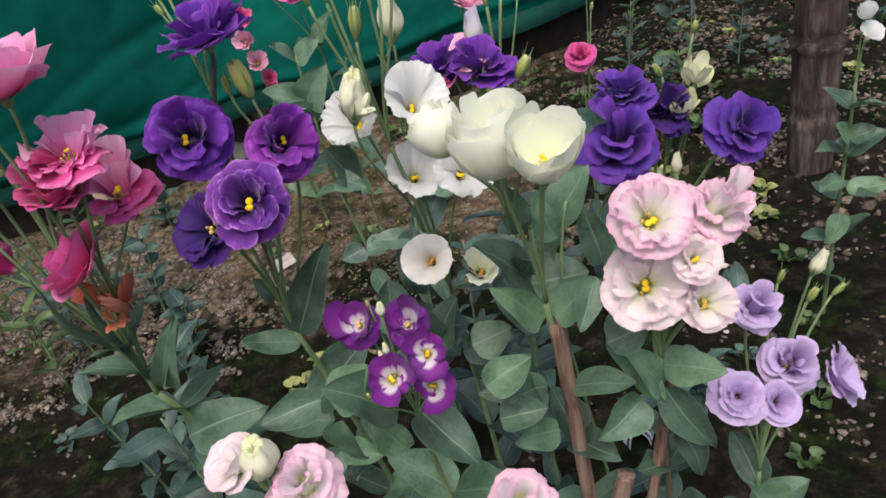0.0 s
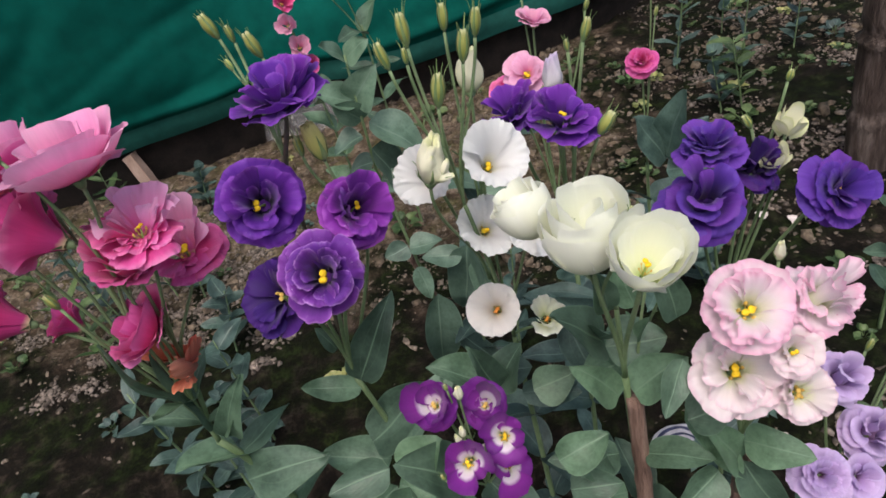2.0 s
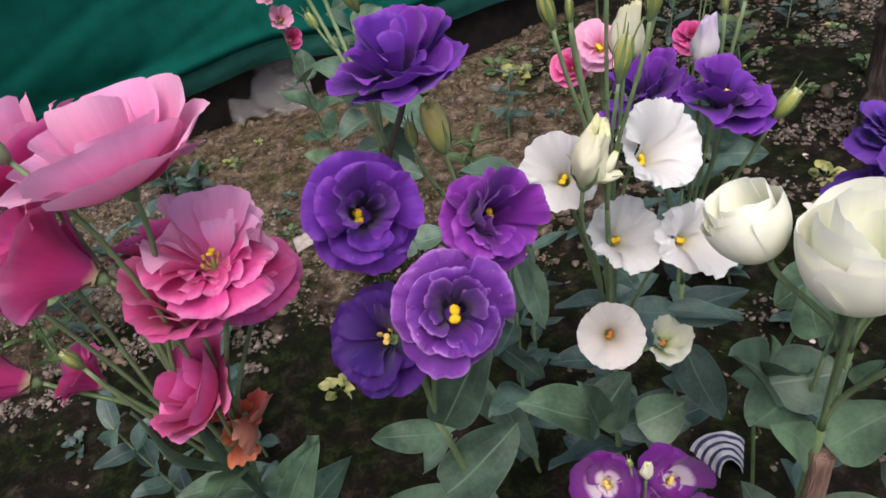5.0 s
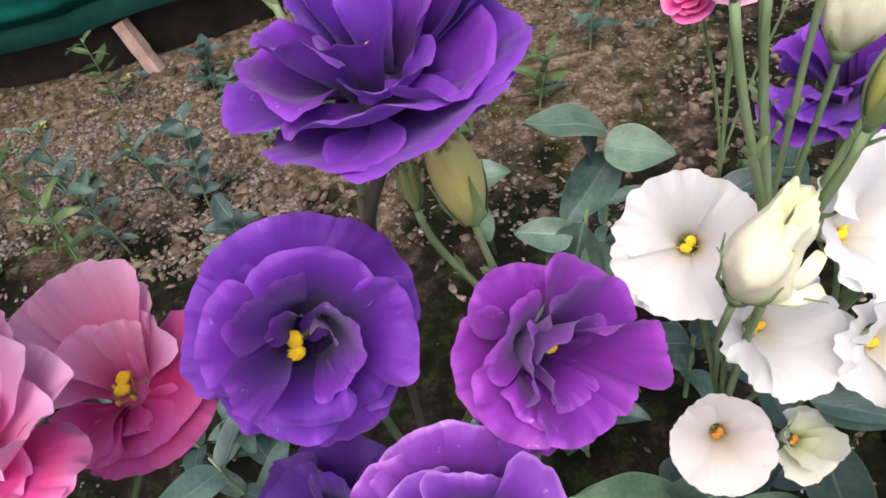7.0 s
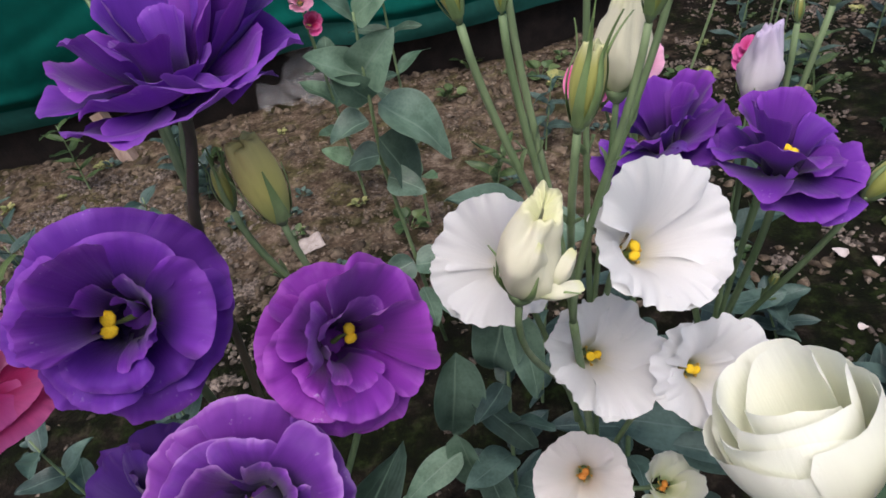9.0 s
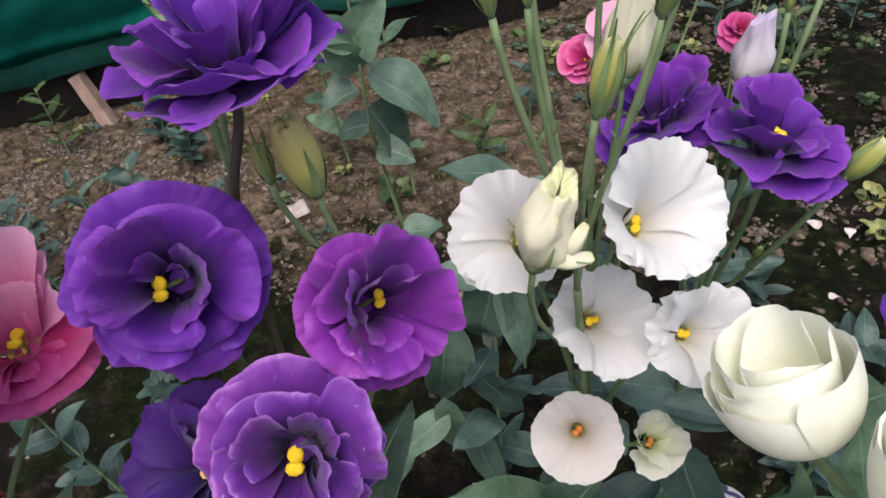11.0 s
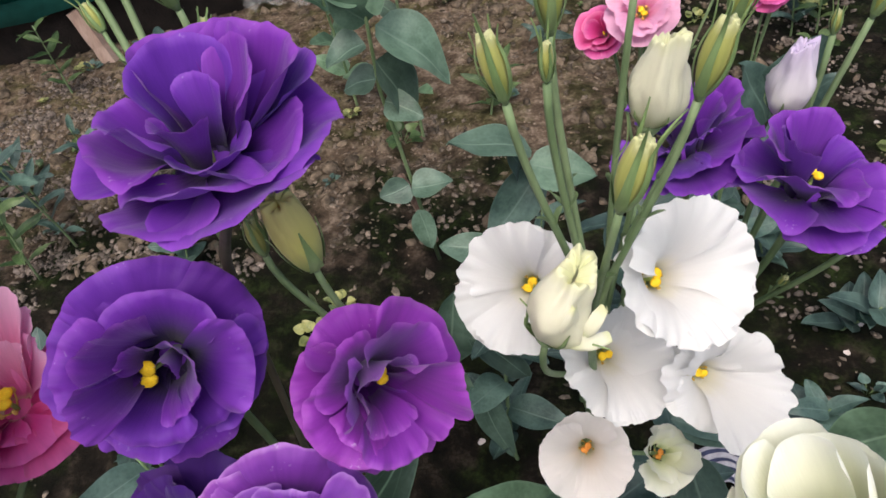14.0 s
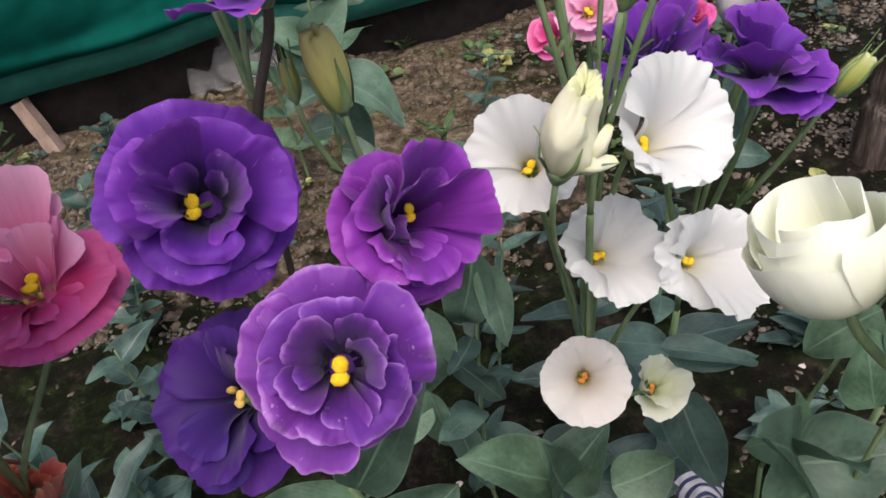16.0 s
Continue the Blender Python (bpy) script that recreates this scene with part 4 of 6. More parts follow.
def leaf_data(length, width, rng, droop=0.25, fold=0.3, wave=0.05, nu=10, nv=16):
    """An ovate, pointed leaf from the origin along +x, upper side +z: folded along its rib, with a wavy rim and a turned tip."""
    ph, bend = rng.uniform(0, 6), rng.uniform(-0.16, 0.16)
    fat, fold = rng.uniform(0.36, 0.48), fold * rng.uniform(0.4, 1.7)
    twist, tip, one = rng.uniform(-0.5, 0.5), rng.uniform(-0.1, 0.16), rng.uniform(-0.12, 0.12)

    def f(u, v):
        x = 2 * u - 1
        w = 1.04 * width / 2 * (math.sin(math.pi * v ** (0.5 / (1 - fat) * 0.78)) ** 0.66 if 0 < v < 1 else 0.0) + 0.0004
        w *= 1 + one * x + 0.03 * math.sin(9 * v + ph + x)
        y = x * w + bend * length * v * v
        z = -droop * length * v * v + fold * abs(x) ** 1.5 * w + wave * length * math.sin(6.5 * v + ph + 1.2 * x) * abs(x) * v
        z += twist * x * w * v * v + tip * length * max(0.0, v - 0.7) * 2 + 0.012 * length * math.sin(3.1 * math.pi * v + 2 * ph)
        return Vector((length * v * (1 - 0.12 * droop * v), y, z))
    return grid(nu, nv, f)


def leaf(plant, base, tip, width, seed, mat=None, normal=(0, -0.45, 0.9), droop=None, label=""):
    """A leaf from base to tip (in the world), its upper side towards normal."""
    rng = random.Random(seed)
    b, t = Vector(base), Vector(tip)
    x = (t - b).normalized()
    n = Vector(normal) + Vector((rng.uniform(-0.5, 0.5), rng.uniform(-0.35, 0.35), rng.uniform(-0.25, 0.25)))
    z = (n - x * n.dot(x)).normalized()
    y = z.cross(x)
    dr = rng.uniform(0.05, 0.3) if droop is None else droop
    L = (t - b).length
    rot = Matrix((x, y, z)).transposed().to_4x4() @ Matrix.Rotation(-math.atan(dr * 0.9), 4, 'Y')
    return part("leaf", leaf_data(L * 1.04, width, rng, dr), mat or LEAF, plant, label, Matrix.Translation(b - Vector(plant.location)) @ rot)


def plant_base(name, base, label, group="", category="flowering plant"):
    e = new(name)
    e.location = base
    e.empty_display_size = 0.05
    return tagged(e, label, category, group)


def stem(plant, pts, r0, r1, mat=None, name="stem"):
    o = Vector(plant.location)
    n = len(pts)
    return part(name, tube([Vector(p) - o for p in pts], [r0 + (r1 - r0) * k / (n - 1) for k in range(n)], 8), mat or STEM, plant)


def stalk(plant, foot, rot, node, r=0.0013, mat=None, sag=0.35):
    """A flower stalk from the node up to the foot of a flower."""
    foot, node = Vector(foot), Vector(node)
    d = (foot - node).length
    ax = rot.to_3x3() @ Vector((0, 0, 1))
    line = curve_points(node, Vector((0, 0, d * 0.9)), foot, ax * d * sag + Vector((0, 0, d * 0.3)), 12)
    stem(plant, line, r * 1.15, r, mat)
    return line


def pairs(plant, a, b, count, length, width, seed, mat=None, start=0.0, low=1.0):
    """Opposite leaf pairs up a stem from a to b."""
    rng = random.Random(seed)
    a, b = Vector(a), Vector(b)
    turn = rng.uniform(0, 3)
    for k in range(count):
        p = a.lerp(b, start + (1 - start) * (k + 0.5) / count)
        turn += math.pi / 2 + rng.uniform(-0.3, 0.3)
        for s in (0, math.pi):
            d = Vector((math.cos(turn + s), math.sin(turn + s), rng.uniform(0.1, 0.65)))
            L = length * rng.uniform(0.75, 1.15) * (low + (1 - low) * k / max(1, count - 1))
            leaf(plant, p, p + d.normalized() * L, width * rng.uniform(0.8, 1.15) * L / length, rng.random(), mat, (d.x * -0.3, d.y * -0.3 - 0.1, 1), rng.uniform(0.1, 0.45))


# ---- ground ----
def spaced(lo, hi, step, far):
    out = list(np.arange(lo, hi + step / 2, step))
    d, x, y = step, lo, hi
    while y < far:
        d *= 1.6
        x, y = x - d, y + d
        out = [x] + out + [y]
    return out


XS, YS = spaced(-2.6, 2.6, 0.022, 120), spaced(0.2, 4.2, 0.022, 120)


def ground_height(x, y):
    p = Vector((x, y, 0))
    z = 0.03 * noise.noise(p * 1.1) + 0.012 * noise.noise(p * 7) + 0.009 * noise.noise(p * 19) + 0.006 * abs(noise.noise(p * 41))
    return z * min(1, 6 / (1 + abs(x) + abs(y))) - 0.004


gv = [(x, y, ground_height(x, y)) for y in YS for x in XS]
gw = len(XS)
gf = [(j * gw + i, j * gw + i + 1, (j + 1) * gw + i + 1, (j + 1) * gw + i) for j in range(len(YS) - 1) for i in range(gw - 1)]
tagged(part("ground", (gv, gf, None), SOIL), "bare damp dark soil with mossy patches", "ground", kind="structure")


def chips(count, size, flat, seed, region, low):
    """Many small uneven lumps or flakes, joined."""
    rng = random.Random(seed)
    verts, faces = [], []
    x0, x1, y0, y1 = region
    while count:
        x, y = rng.uniform(x0, x1), rng.uniform(y0, y1)
        if (y < 1.4 or x > 0.5) and rng.random() < (0.8 if y < 1.4 else 0.5):
            continue
        if noise.noise(Vector((x * 2.2, y * 2.2, low))) + 0.5 * noise.noise(Vector((x * 9, y * 9, low))) + rng.uniform(-0.35, 0.35) < 0.05:
            continue
        count -= 1
        s = size * rng.uniform(0.35, 1.0) ** 2 * rng.uniform(0.7, 1.7)
        m = Matrix.Translation((x, y, ground_height(x, y) + s * flat * 0.35)) @ Euler((rng.uniform(-0.5, 0.5), rng.uniform(-0.5, 0.5), rng.uniform(0, 6))).to_matrix().to_4x4()
        k = len(verts)
        ring = rng.choice((5, 6, 7))
        st = rng.uniform(0.22, 1.0)
        for lev, rr in ((-1, 0.75), (0.25, 1.0)):
            for i in range(ring):
                a = 2 * math.pi * i / ring + rng.uniform(-0.2, 0.2)
                q = s * rr * rng.uniform(0.5, 1.25)
                verts.append(m @ Vector((q * math.cos(a), q * math.sin(a) * st, lev * s * flat)))
        verts.append(m @ Vector((0, 0, s * flat * rng.uniform(0.7, 1.2))))
        for i in range(ring):
            j = (i + 1) % ring
            faces.append((k + i, k + j, k + ring + j, k + ring + i))
            faces.append((k + ring + i, k + ring + j, k + 2 * ring))
    return verts, faces, None


tagged(part("soil_clods", chips(7000, 0.019, 0.42, 3, (-2.4, 2.4, 1.4, 3.6), 0.3), CLOD), "loose crumbly brown soil clods on the bed", "soil", kind="stuff")
tagged(part("dry_litter", chips(15000, 0.0095, 0.14, 4, (-2.0, 2.0, 0.85, 3.2), 2.3), LITTER), "pale dry leaf crumbs and chips scattered on soil", "leaf litter", kind="stuff")


def crumbs(clumps, seed):
    """Ragged bands of pale flat soil crumbs, heaped and half sunk."""
    rng = random.Random(seed)
    verts, faces = [], []
    for cx, cy, reach, count in clumps:
        for _ in range(count):
            x, y = rng.gauss(cx, reach), rng.gauss(cy, reach * 0.7)
            s = rng.uniform(0.003, 0.0085) * rng.uniform(0.6, 1.5)
            m = Matrix.Translation((x, y, ground_height(x, y) + 0.001)) @ Euler((rng.uniform(-0.6, 0.6), rng.uniform(-0.6, 0.6), rng.uniform(0, 6))).to_matrix().to_4x4()
            k, ring = len(verts), rng.choice((5, 6, 7))
            for lev, rr in ((-0.3, 0.8), (0.15, 1.0)):
                for i in range(ring):
                    a = 2 * math.pi * i / ring
                    q = s * rr * rng.uniform(0.5, 1.3)
                    verts.append(m @ Vector((q * math.cos(a), q * math.sin(a) * 0.7, lev * s)))
            verts.append(m @ Vector((0, 0, s * rng.uniform(0.25, 0.5))))
            for i in range(ring):
                j = (i + 1) % ring
                faces += [(k + i, k + j, k + ring + j, k + ring + i), (k + ring + i, k + ring + j, k + 2 * ring)]
    return verts, faces, None


spots_rng = random.Random(12)
clumps = [(spots_rng.uniform(-1.45, -0.4), spots_rng.uniform(1.3, 2.0), spots_rng.uniform(0.012, 0.045), spots_rng.randint(30, 110)) for _ in range(46)]
clumps += [(spots_rng.uniform(0.45, 1.5), spots_rng.uniform(0.75, 2.4), spots_rng.uniform(0.01, 0.035), spots_rng.randint(12, 50)) for _ in range(40)]
clumps += [(spots_rng.uniform(-1.5, -0.55), spots_rng.uniform(1.5, 2.25), spots_rng.uniform(0.03, 0.06), spots_rng.randint(60, 160)) for _ in range(26)]
clumps += [(spots_rng.uniform(0.6, 1.8), spots_rng.uniform(1.7, 3.0), spots_rng.uniform(0.02, 0.06), spots_rng.randint(30, 110)) for _ in range(46)]
tagged(part("soil_crumbs", crumbs(clumps, 6), CRUMB), "pale greyish soil crumbs in ragged bands on damp soil", "soil", kind="stuff")


# ---- cloth, posts and sticks ----
def along_cloth(a):
    """Foot line of the hanging cloth, a from 0 (far left) to 1 (far right)."""
    x = -4.2 + 6.0 * a
    y = 2.55 + 0.02 * x + 0.55 * max(0, x) ** 1.5 - 0.35 * max(0, -0.45 - x) ** 0.9
    if x < -1.2:
        y = 2.24 + 0.02 * (x + 1.2)
    return x, y


def hem_height(x):
    return 0.172 + 0.045 * math.exp(-((x + 0.5) / 0.22) ** 2) + 0.012 * math.sin(5.3 * x + 0.4)


def cloth_point(a, h, out=0.0):
    x, y = along_cloth(a)
    folds = 0.045 * math.sin(3.2 * x + 2.6 * h) + 0.018 * math.sin(6.1 * x - 7.2 * h + 1.0) + 0.006 * math.sin(9 * x - 21 * h) + 0.03 * noise.noise(Vector((x * 1.6, h * 3.0, 0.5)))
    pouch = 0.05 * math.exp(-((h - 0.16) / 0.16) ** 2) + 0.022 * math.exp(-((h - 0.1 - 0.02 * math.sin(2.3 * x)) / 0.022) ** 2)
    crease = 1 - abs(noise.noise(Vector((x * 1.3 + h * 1.1, h * 4.5 - x * 1.7, 2.0))))
    folds += 0.02 * crease ** 6 + 0.01 * (1 - abs(noise.noise(Vector((x * 3.5, h * 7 - x * 2.5, 7.0))))) ** 5
    lean = 0.14 - 0.55 * min(1.0, max(0.0, (-0.5 - x) / 1.3))
    return Vector((x, y + lean * h + folds * (0.4 + h) - pouch - out, hem_height(x) + h))


cloth = part("shade_cloth", grid(240, 110, lambda u, v: cloth_point(u, 0.05 + 2.3 * v ** 1.3)), CLOTH)
tagged(cloth, "dark green shade cloth hung as a sagging side screen", "shade cloth")
part("hem", grid(180, 8, lambda u, v: cloth_point(u, 0.062 * v, 0.006) + Vector((0, -0.007 * math.sin(math.pi * v), -0.014 * (1 - v)))), HEM, cloth, "paler folded hem band")


# plank set forward and coloured near black to fill the shaded gap under the hem
def plank_point(u, v, side):
    x, y = along_cloth(u)
    return Vector((x, y + 0.07 + side * 0.02 * math.sin(math.pi * v) + 0.012 * noise.noise(Vector((u * 60, v, side))), -0.02 + 0.24 * v + 0.008 * noise.noise(Vector((u * 90, v, 3)))))


gap_fill = part("ground_plank", merged(grid(90, 4, lambda u, v: plank_point(u, v, -1)), grid(90, 4, lambda u, v: plank_point(u, v, 1))), GAPSHADE_WOOD)
tagged(gap_fill, "long weathered plank on edge behind the cloth, blackened as gap shade", "plank")


# added backing that keeps the gap under the cloth black
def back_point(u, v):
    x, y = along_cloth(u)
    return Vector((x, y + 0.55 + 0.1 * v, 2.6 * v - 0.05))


tagged(part("wall_back", grid(40, 4, back_point), GAPSHADE_WOOD), "added dark backing behind the green cloth", "wall", kind="structure")


def stake(name, a, b, w, t, mat, label):
    """A sawn wooden stake from a to b with slightly uneven edges."""
    a, b = Vector(a), Vector(b)
    n = 10
    rng = random.Random(name)
    pts = [a.lerp(b, k / n) for k in range(n + 1)]
    data = tube(pts, [w / 2 * 1.2 * rng.uniform(0.94, 1.05) for _ in pts], 4)
    ob = part(name, data, mat)
    ob.data.polygons.foreach_set("use_smooth", [False] * len(ob.data.polygons))
    return tagged(ob, label, "stake")


stake("wooden_stake", (-1.06, 2.27, -0.03), (-1.115, 2.3, 0.15), 0.046, 0.02, PALEWOOD, "pale sawn wooden stake leaning under the green cloth")
stake("wooden_peg", (0.28, 2.8, -0.03), (0.3, 2.82, 0.24), 0.03, 0.02, CANE, "reddish brown wooden peg at the cloth's foot")
stake("short_stick", (0.63, 3.0, -0.02), (0.62, 3.0, 0.15), 0.02, 0.02, GAPSHADE_WOOD, "short dark stick standing in the soil")


def rough_pole(name, pts, r, mat, label, category, knots=()):
    """A round pole with thickened joints and a slight wobble."""
    pts = [Vector(p) for p in pts]
    n = 70
    rng = random.Random(len(label))
    line, rad = [], []
    for k in range(n + 1):
        q = k / n * (len(pts) - 1)
        i = min(int(q), len(pts) - 2)
        p = pts[i].lerp(pts[i + 1], q - i)
        line.append(p)
        z = k / n
        swell = sum(0.22 * math.exp(-((z - kn) / 0.007) ** 2) - 0.13 * math.exp(-((z - kn - 0.018) / 0.012) ** 2) for kn in knots)
        rad.append(r * (1 + swell + (0.04 if r > 0.02 else 0.12) * noise.noise(Vector((z * 24, r * 50, 0)))))
    return tagged(part(name, tube(line, rad, 20), mat), label, category)


rough_pole("bamboo_post", [(1.062, 1.675, -0.05), (1.06, 1.675, 0.5), (1.07, 1.69, 2.3)], 0.056, BAMBOO, "thick weathered grey-brown bamboo post set in soil", "post", (0.163, 0.34, 0.52, 0.7, 0.88))
rough_pole("plant_cane", [(0.246, 0.508, -0.03), (0.24, 0.5, 0.3), (0.234, 0.497, 0.665)], 0.0072, CANE, "cracked reddish-brown support cane beside the cream flowers", "cane", (0.2, 0.42, 0.63, 0.85))
rough_pole("plant_cane", [(0.255, 0.5, -0.03), (0.292, 0.495, 0.36), (0.327, 0.5, 0.575)], 0.0056, CANE, "thin reddish-brown support cane beside the pale pink flowers", "cane", (0.3, 0.6, 0.85))
rough_pole("plant_cane", [(0.2, 0.5, -0.03), (0.26, 0.49, 0.4), (0.276, 0.49, 0.462)], 0.0085, CANE, "short broken reddish-brown cane among leaves", "cane", (0.5,))
rough_pole("fallen_branch", [(0.62, 3.16, 0.03), (0.95, 3.16, 0.06), (1.35, 3.3, 0.04), (1.7, 3.35, 0.03)], 0.018, GAPSHADE_WOOD, "thin dark branch lying on bare soil", "branch", (0.3, 0.6))
rough_pole("dry_stick", [(-0.06, 1.42, 0.0), (-0.075, 1.39, 0.12), (-0.09, 1.36, 0.24)], 0.007, CANE, "short reddish dry stick standing in soil", "stick")

film_ = part("plastic_film", grid(26, 22, lambda u, v: Vector((-0.74 + 0.3 * u + 0.06 * v, 2.62 - 0.16 * v + 0.05 * noise.noise(Vector((u * 6, v * 6, 1))), 0.012 + 0.26 * (1 - v) * (0.35 + 0.65 * math.sin(math.pi * (0.15 + 0.7 * u))) + 0.04 * abs(noise.noise(Vector((u * 9, v * 9, 4))))))), PLASTIC)
tagged(film_, "crumpled scrap of clear plastic film under the cloth", "plastic film")


# ---- the flowering plants ----
def spray(plant, node, rows, r=0.0014, mat=None):
    """Flowers on their stalks from one node. A row: kind, place, axis, diameter, form, petal material, seed, label, extras."""
    for name, at, axis, D, form, pm, seed, label, extra in rows:
        kw = dict(extra)
        join = kw.pop("join", node)
        sm = kw.pop("stem_mat", mat)
        fl, foot, rot = flower(plant, name, at, axis, D, form, pm, seed, label, **kw)
        stalk(plant, foot - rot.to_3x3() @ Vector((0, 0, D * 0.07)), rot, join, r, sm)


def buds(plant, node, rows, r=0.0012, mat=None):
    for at, axis, length, width, bm_, seed, label, *join in rows:
        b, foot, rot = bud(plant, at, axis, length, width, bm_, seed, label)
        line = stalk(plant, foot - rot.to_3x3() @ Vector((0, 0, length * 0.08)), rot, join[0] if join else node, r, mat, 0.5)
        joint, up = line[7], (line[8] - line[6]).normalized()
        turn = seed * 1.7
        for a in (turn, turn + math.pi):
            out = Vector((math.cos(a), math.sin(a), 0))
            leaf(plant, joint, joint + up * 0.008 + out * 0.0045, 0.0022, seed + a, STEM, -out + up * 0.3, 0.05)
        if seed % 2 and bm_ is BUDGREEN and length > 0.02 and abs(joint.z - 0.83) > 0.06:
            out = Vector((math.cos(turn), 0.4 * math.sin(turn), 0))
            tip = joint + up * 0.022 + out * 0.009
            side, foot, rot = bud(plant, tip, up + out * 0.3, 0.0125, 0.0042, BUDGREEN, seed + 500, "tiny green side bud")
            stem(plant, curve_points(joint, out * 0.01 + up * 0.005, foot, up * 0.012, 6), r * 0.7, r * 0.6)


def leaf_rows(plant, y, rows, seed, mat=None, normal=(0, -0.55, 0.85), k=1.0):
    """Single leaves: x and z of base and tip in the plane y, and width."""
    rng = random.Random(seed)
    for x0, z0, x1, z1, w in rows:
        leaf(plant, (x0, y, z0), (x0 + (x1 - x0) * k, y - rng.uniform(-0.012, 0.04), z0 + (z1 - z0) * k), w * k, rng.random(), mat, normal)


# violet doubles
violet = plant_base("lisianthus_plant", (0.03, 0.64, 0), "lisianthus with large ruffled violet double blooms", "lisianthus plants")
node = Vector((-0.011, 0.593, 0.64))
stem(violet, curve_points((0.03, 0.64, -0.02), (0, 0, 0.5), node, (-0.06, -0.04, 0.4), 14), 0.004, 0.0028)
spray(violet, node, [
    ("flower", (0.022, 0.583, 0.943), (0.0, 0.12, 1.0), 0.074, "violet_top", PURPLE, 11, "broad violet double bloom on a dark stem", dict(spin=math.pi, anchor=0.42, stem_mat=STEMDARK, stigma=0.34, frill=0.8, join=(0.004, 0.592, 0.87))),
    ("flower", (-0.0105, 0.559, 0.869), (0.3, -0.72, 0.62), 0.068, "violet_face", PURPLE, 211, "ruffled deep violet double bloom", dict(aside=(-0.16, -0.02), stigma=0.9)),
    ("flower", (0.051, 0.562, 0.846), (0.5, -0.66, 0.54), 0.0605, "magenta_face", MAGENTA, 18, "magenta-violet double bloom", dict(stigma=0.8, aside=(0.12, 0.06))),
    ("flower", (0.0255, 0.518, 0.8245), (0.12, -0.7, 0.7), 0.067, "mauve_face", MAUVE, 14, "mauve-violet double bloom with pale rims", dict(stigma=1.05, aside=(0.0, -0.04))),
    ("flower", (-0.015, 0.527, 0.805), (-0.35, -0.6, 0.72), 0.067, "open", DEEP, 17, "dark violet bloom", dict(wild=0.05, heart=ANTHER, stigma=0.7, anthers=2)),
], 0.0017)
stem(violet, curve_points(node, (0, 0.02, 0.2), (0.004, 0.594, 0.885), (0.01, 0, 0.1), 10), 0.0018, 0.0016, STEMDARK)
stem(violet, curve_points(node, (0.03, 0.03, 0.12), (0.045, 0.595, 0.805), (0.0, -0.02, 0.1), 10), 0.0018, 0.0014)
buds(violet, (0.02, 0.6, 0.72), [
    ((-0.025, 0.634, 0.981), (-0.3, -0.1, 1), 0.0258, 0.0083, BUDGREEN, 21, "pale green bud", (0.004, 0.598, 0.88)),
    ((-0.012, 0.634, 0.972), (-0.1, -0.1, 1), 0.0172, 0.0050, BUDGREEN, 22, "small green bud", (0.004, 0.598, 0.88)),
    ((0.002, 0.631, 0.962), (-0.25, -0.1, 1), 0.0275, 0.0090, BUDGREEN, 23, "pale green bud", (0.004, 0.598, 0.88)),
    ((0.035, 0.585, 0.895), (-0.12, 0.0, 1), 0.029, 0.0135, BUDYELLOW, 24, "plump yellow-green bud", (0.045, 0.595, 0.8)),
    ((0.021, 0.588, 0.895), (0.0, 0.0, 1), 0.0206, 0.0065, BUDGREEN, 25, "slim green bud", (0.045, 0.595, 0.8)),
], 0.0012)
leaf_rows(violet, 0.592, [
    (-0.007, 0.637, 0.041, 0.718, 0.036), (-0.009, 0.626, -0.062, 0.646, 0.024), (-0.021, 0.542, 0.051, 0.597, 0.052),
    (-0.01, 0.511, -0.083, 0.523, 0.043), (-0.017, 0.681, -0.031, 0.706, 0.016), (-0.017, 0.462, -0.061, 0.44, 0.034), (-0.014, 0.462, 0.03, 0.462, 0.03)], 31)
pairs(violet, (0.03, 0.64, 0.1), (0.0, 0.6, 0.46), 5, 0.075, 0.042, 32)

# white bells
white = plant_base("lisianthus_plant", (0.15, 0.67, 0), "lisianthus with pure white single bell blooms and tall buds", "lisianthus plants")
node = Vector((0.143, 0.652, 0.6))
stem(white, curve_points((0.15, 0.67, -0.02), (0, 0, 0.5), node, (0, -0.02, 0.4), 14), 0.004, 0.0026)
spray(white, node, [
    ("flower", (0.106, 0.62, 0.822), (-0.2, -0.63, 0.72), 0.049, "bell", WHITE, 41, "white single bell bloom", dict(frill=1.6)),
    ("flower", (0.154, 0.613, 0.83), (0.34, -0.56, 0.72), 0.054, "bell", WHITE, 42, "large white single bell bloom", dict(frill=1.6)),
    ("flower", (0.1395, 0.626, 0.759), (0.22, -0.66, 0.65), 0.051, "ruffled_bell", WHITE, 43, "white bell bloom with frilled rim", dict(frill=1.3)),
    ("flower", (0.181, 0.615, 0.757), (0.28, -0.7, 0.6), 0.05, "ruffled_bell", WHITE, 44, "white bell bloom with crumpled frilled rim", dict(frill=1.5)),
    ("flower", (0.133, 0.628, 0.662), (-0.1, -0.66, 0.68), 0.05, "bell", BLUSH, 45, "blush-white bell bloom", dict(heart=ORANGE)),
    ("flower", (0.179, 0.638, 0.63), (0.1, -0.5, 0.8), 0.038, "crumpled", CREAM, 46, "small crumpled cream bloom", dict(heart=ORANGE, wild=0.16, frill=1.0, stigma=1.2)),
], 0.0014)
whorl = Vector((0.129, 0.603, 0.805))
stem(white, curve_points(node, (0, 0, 0.12), whorl, (-0.01, -0.05, 0.12), 10), 0.0021, 0.0018)
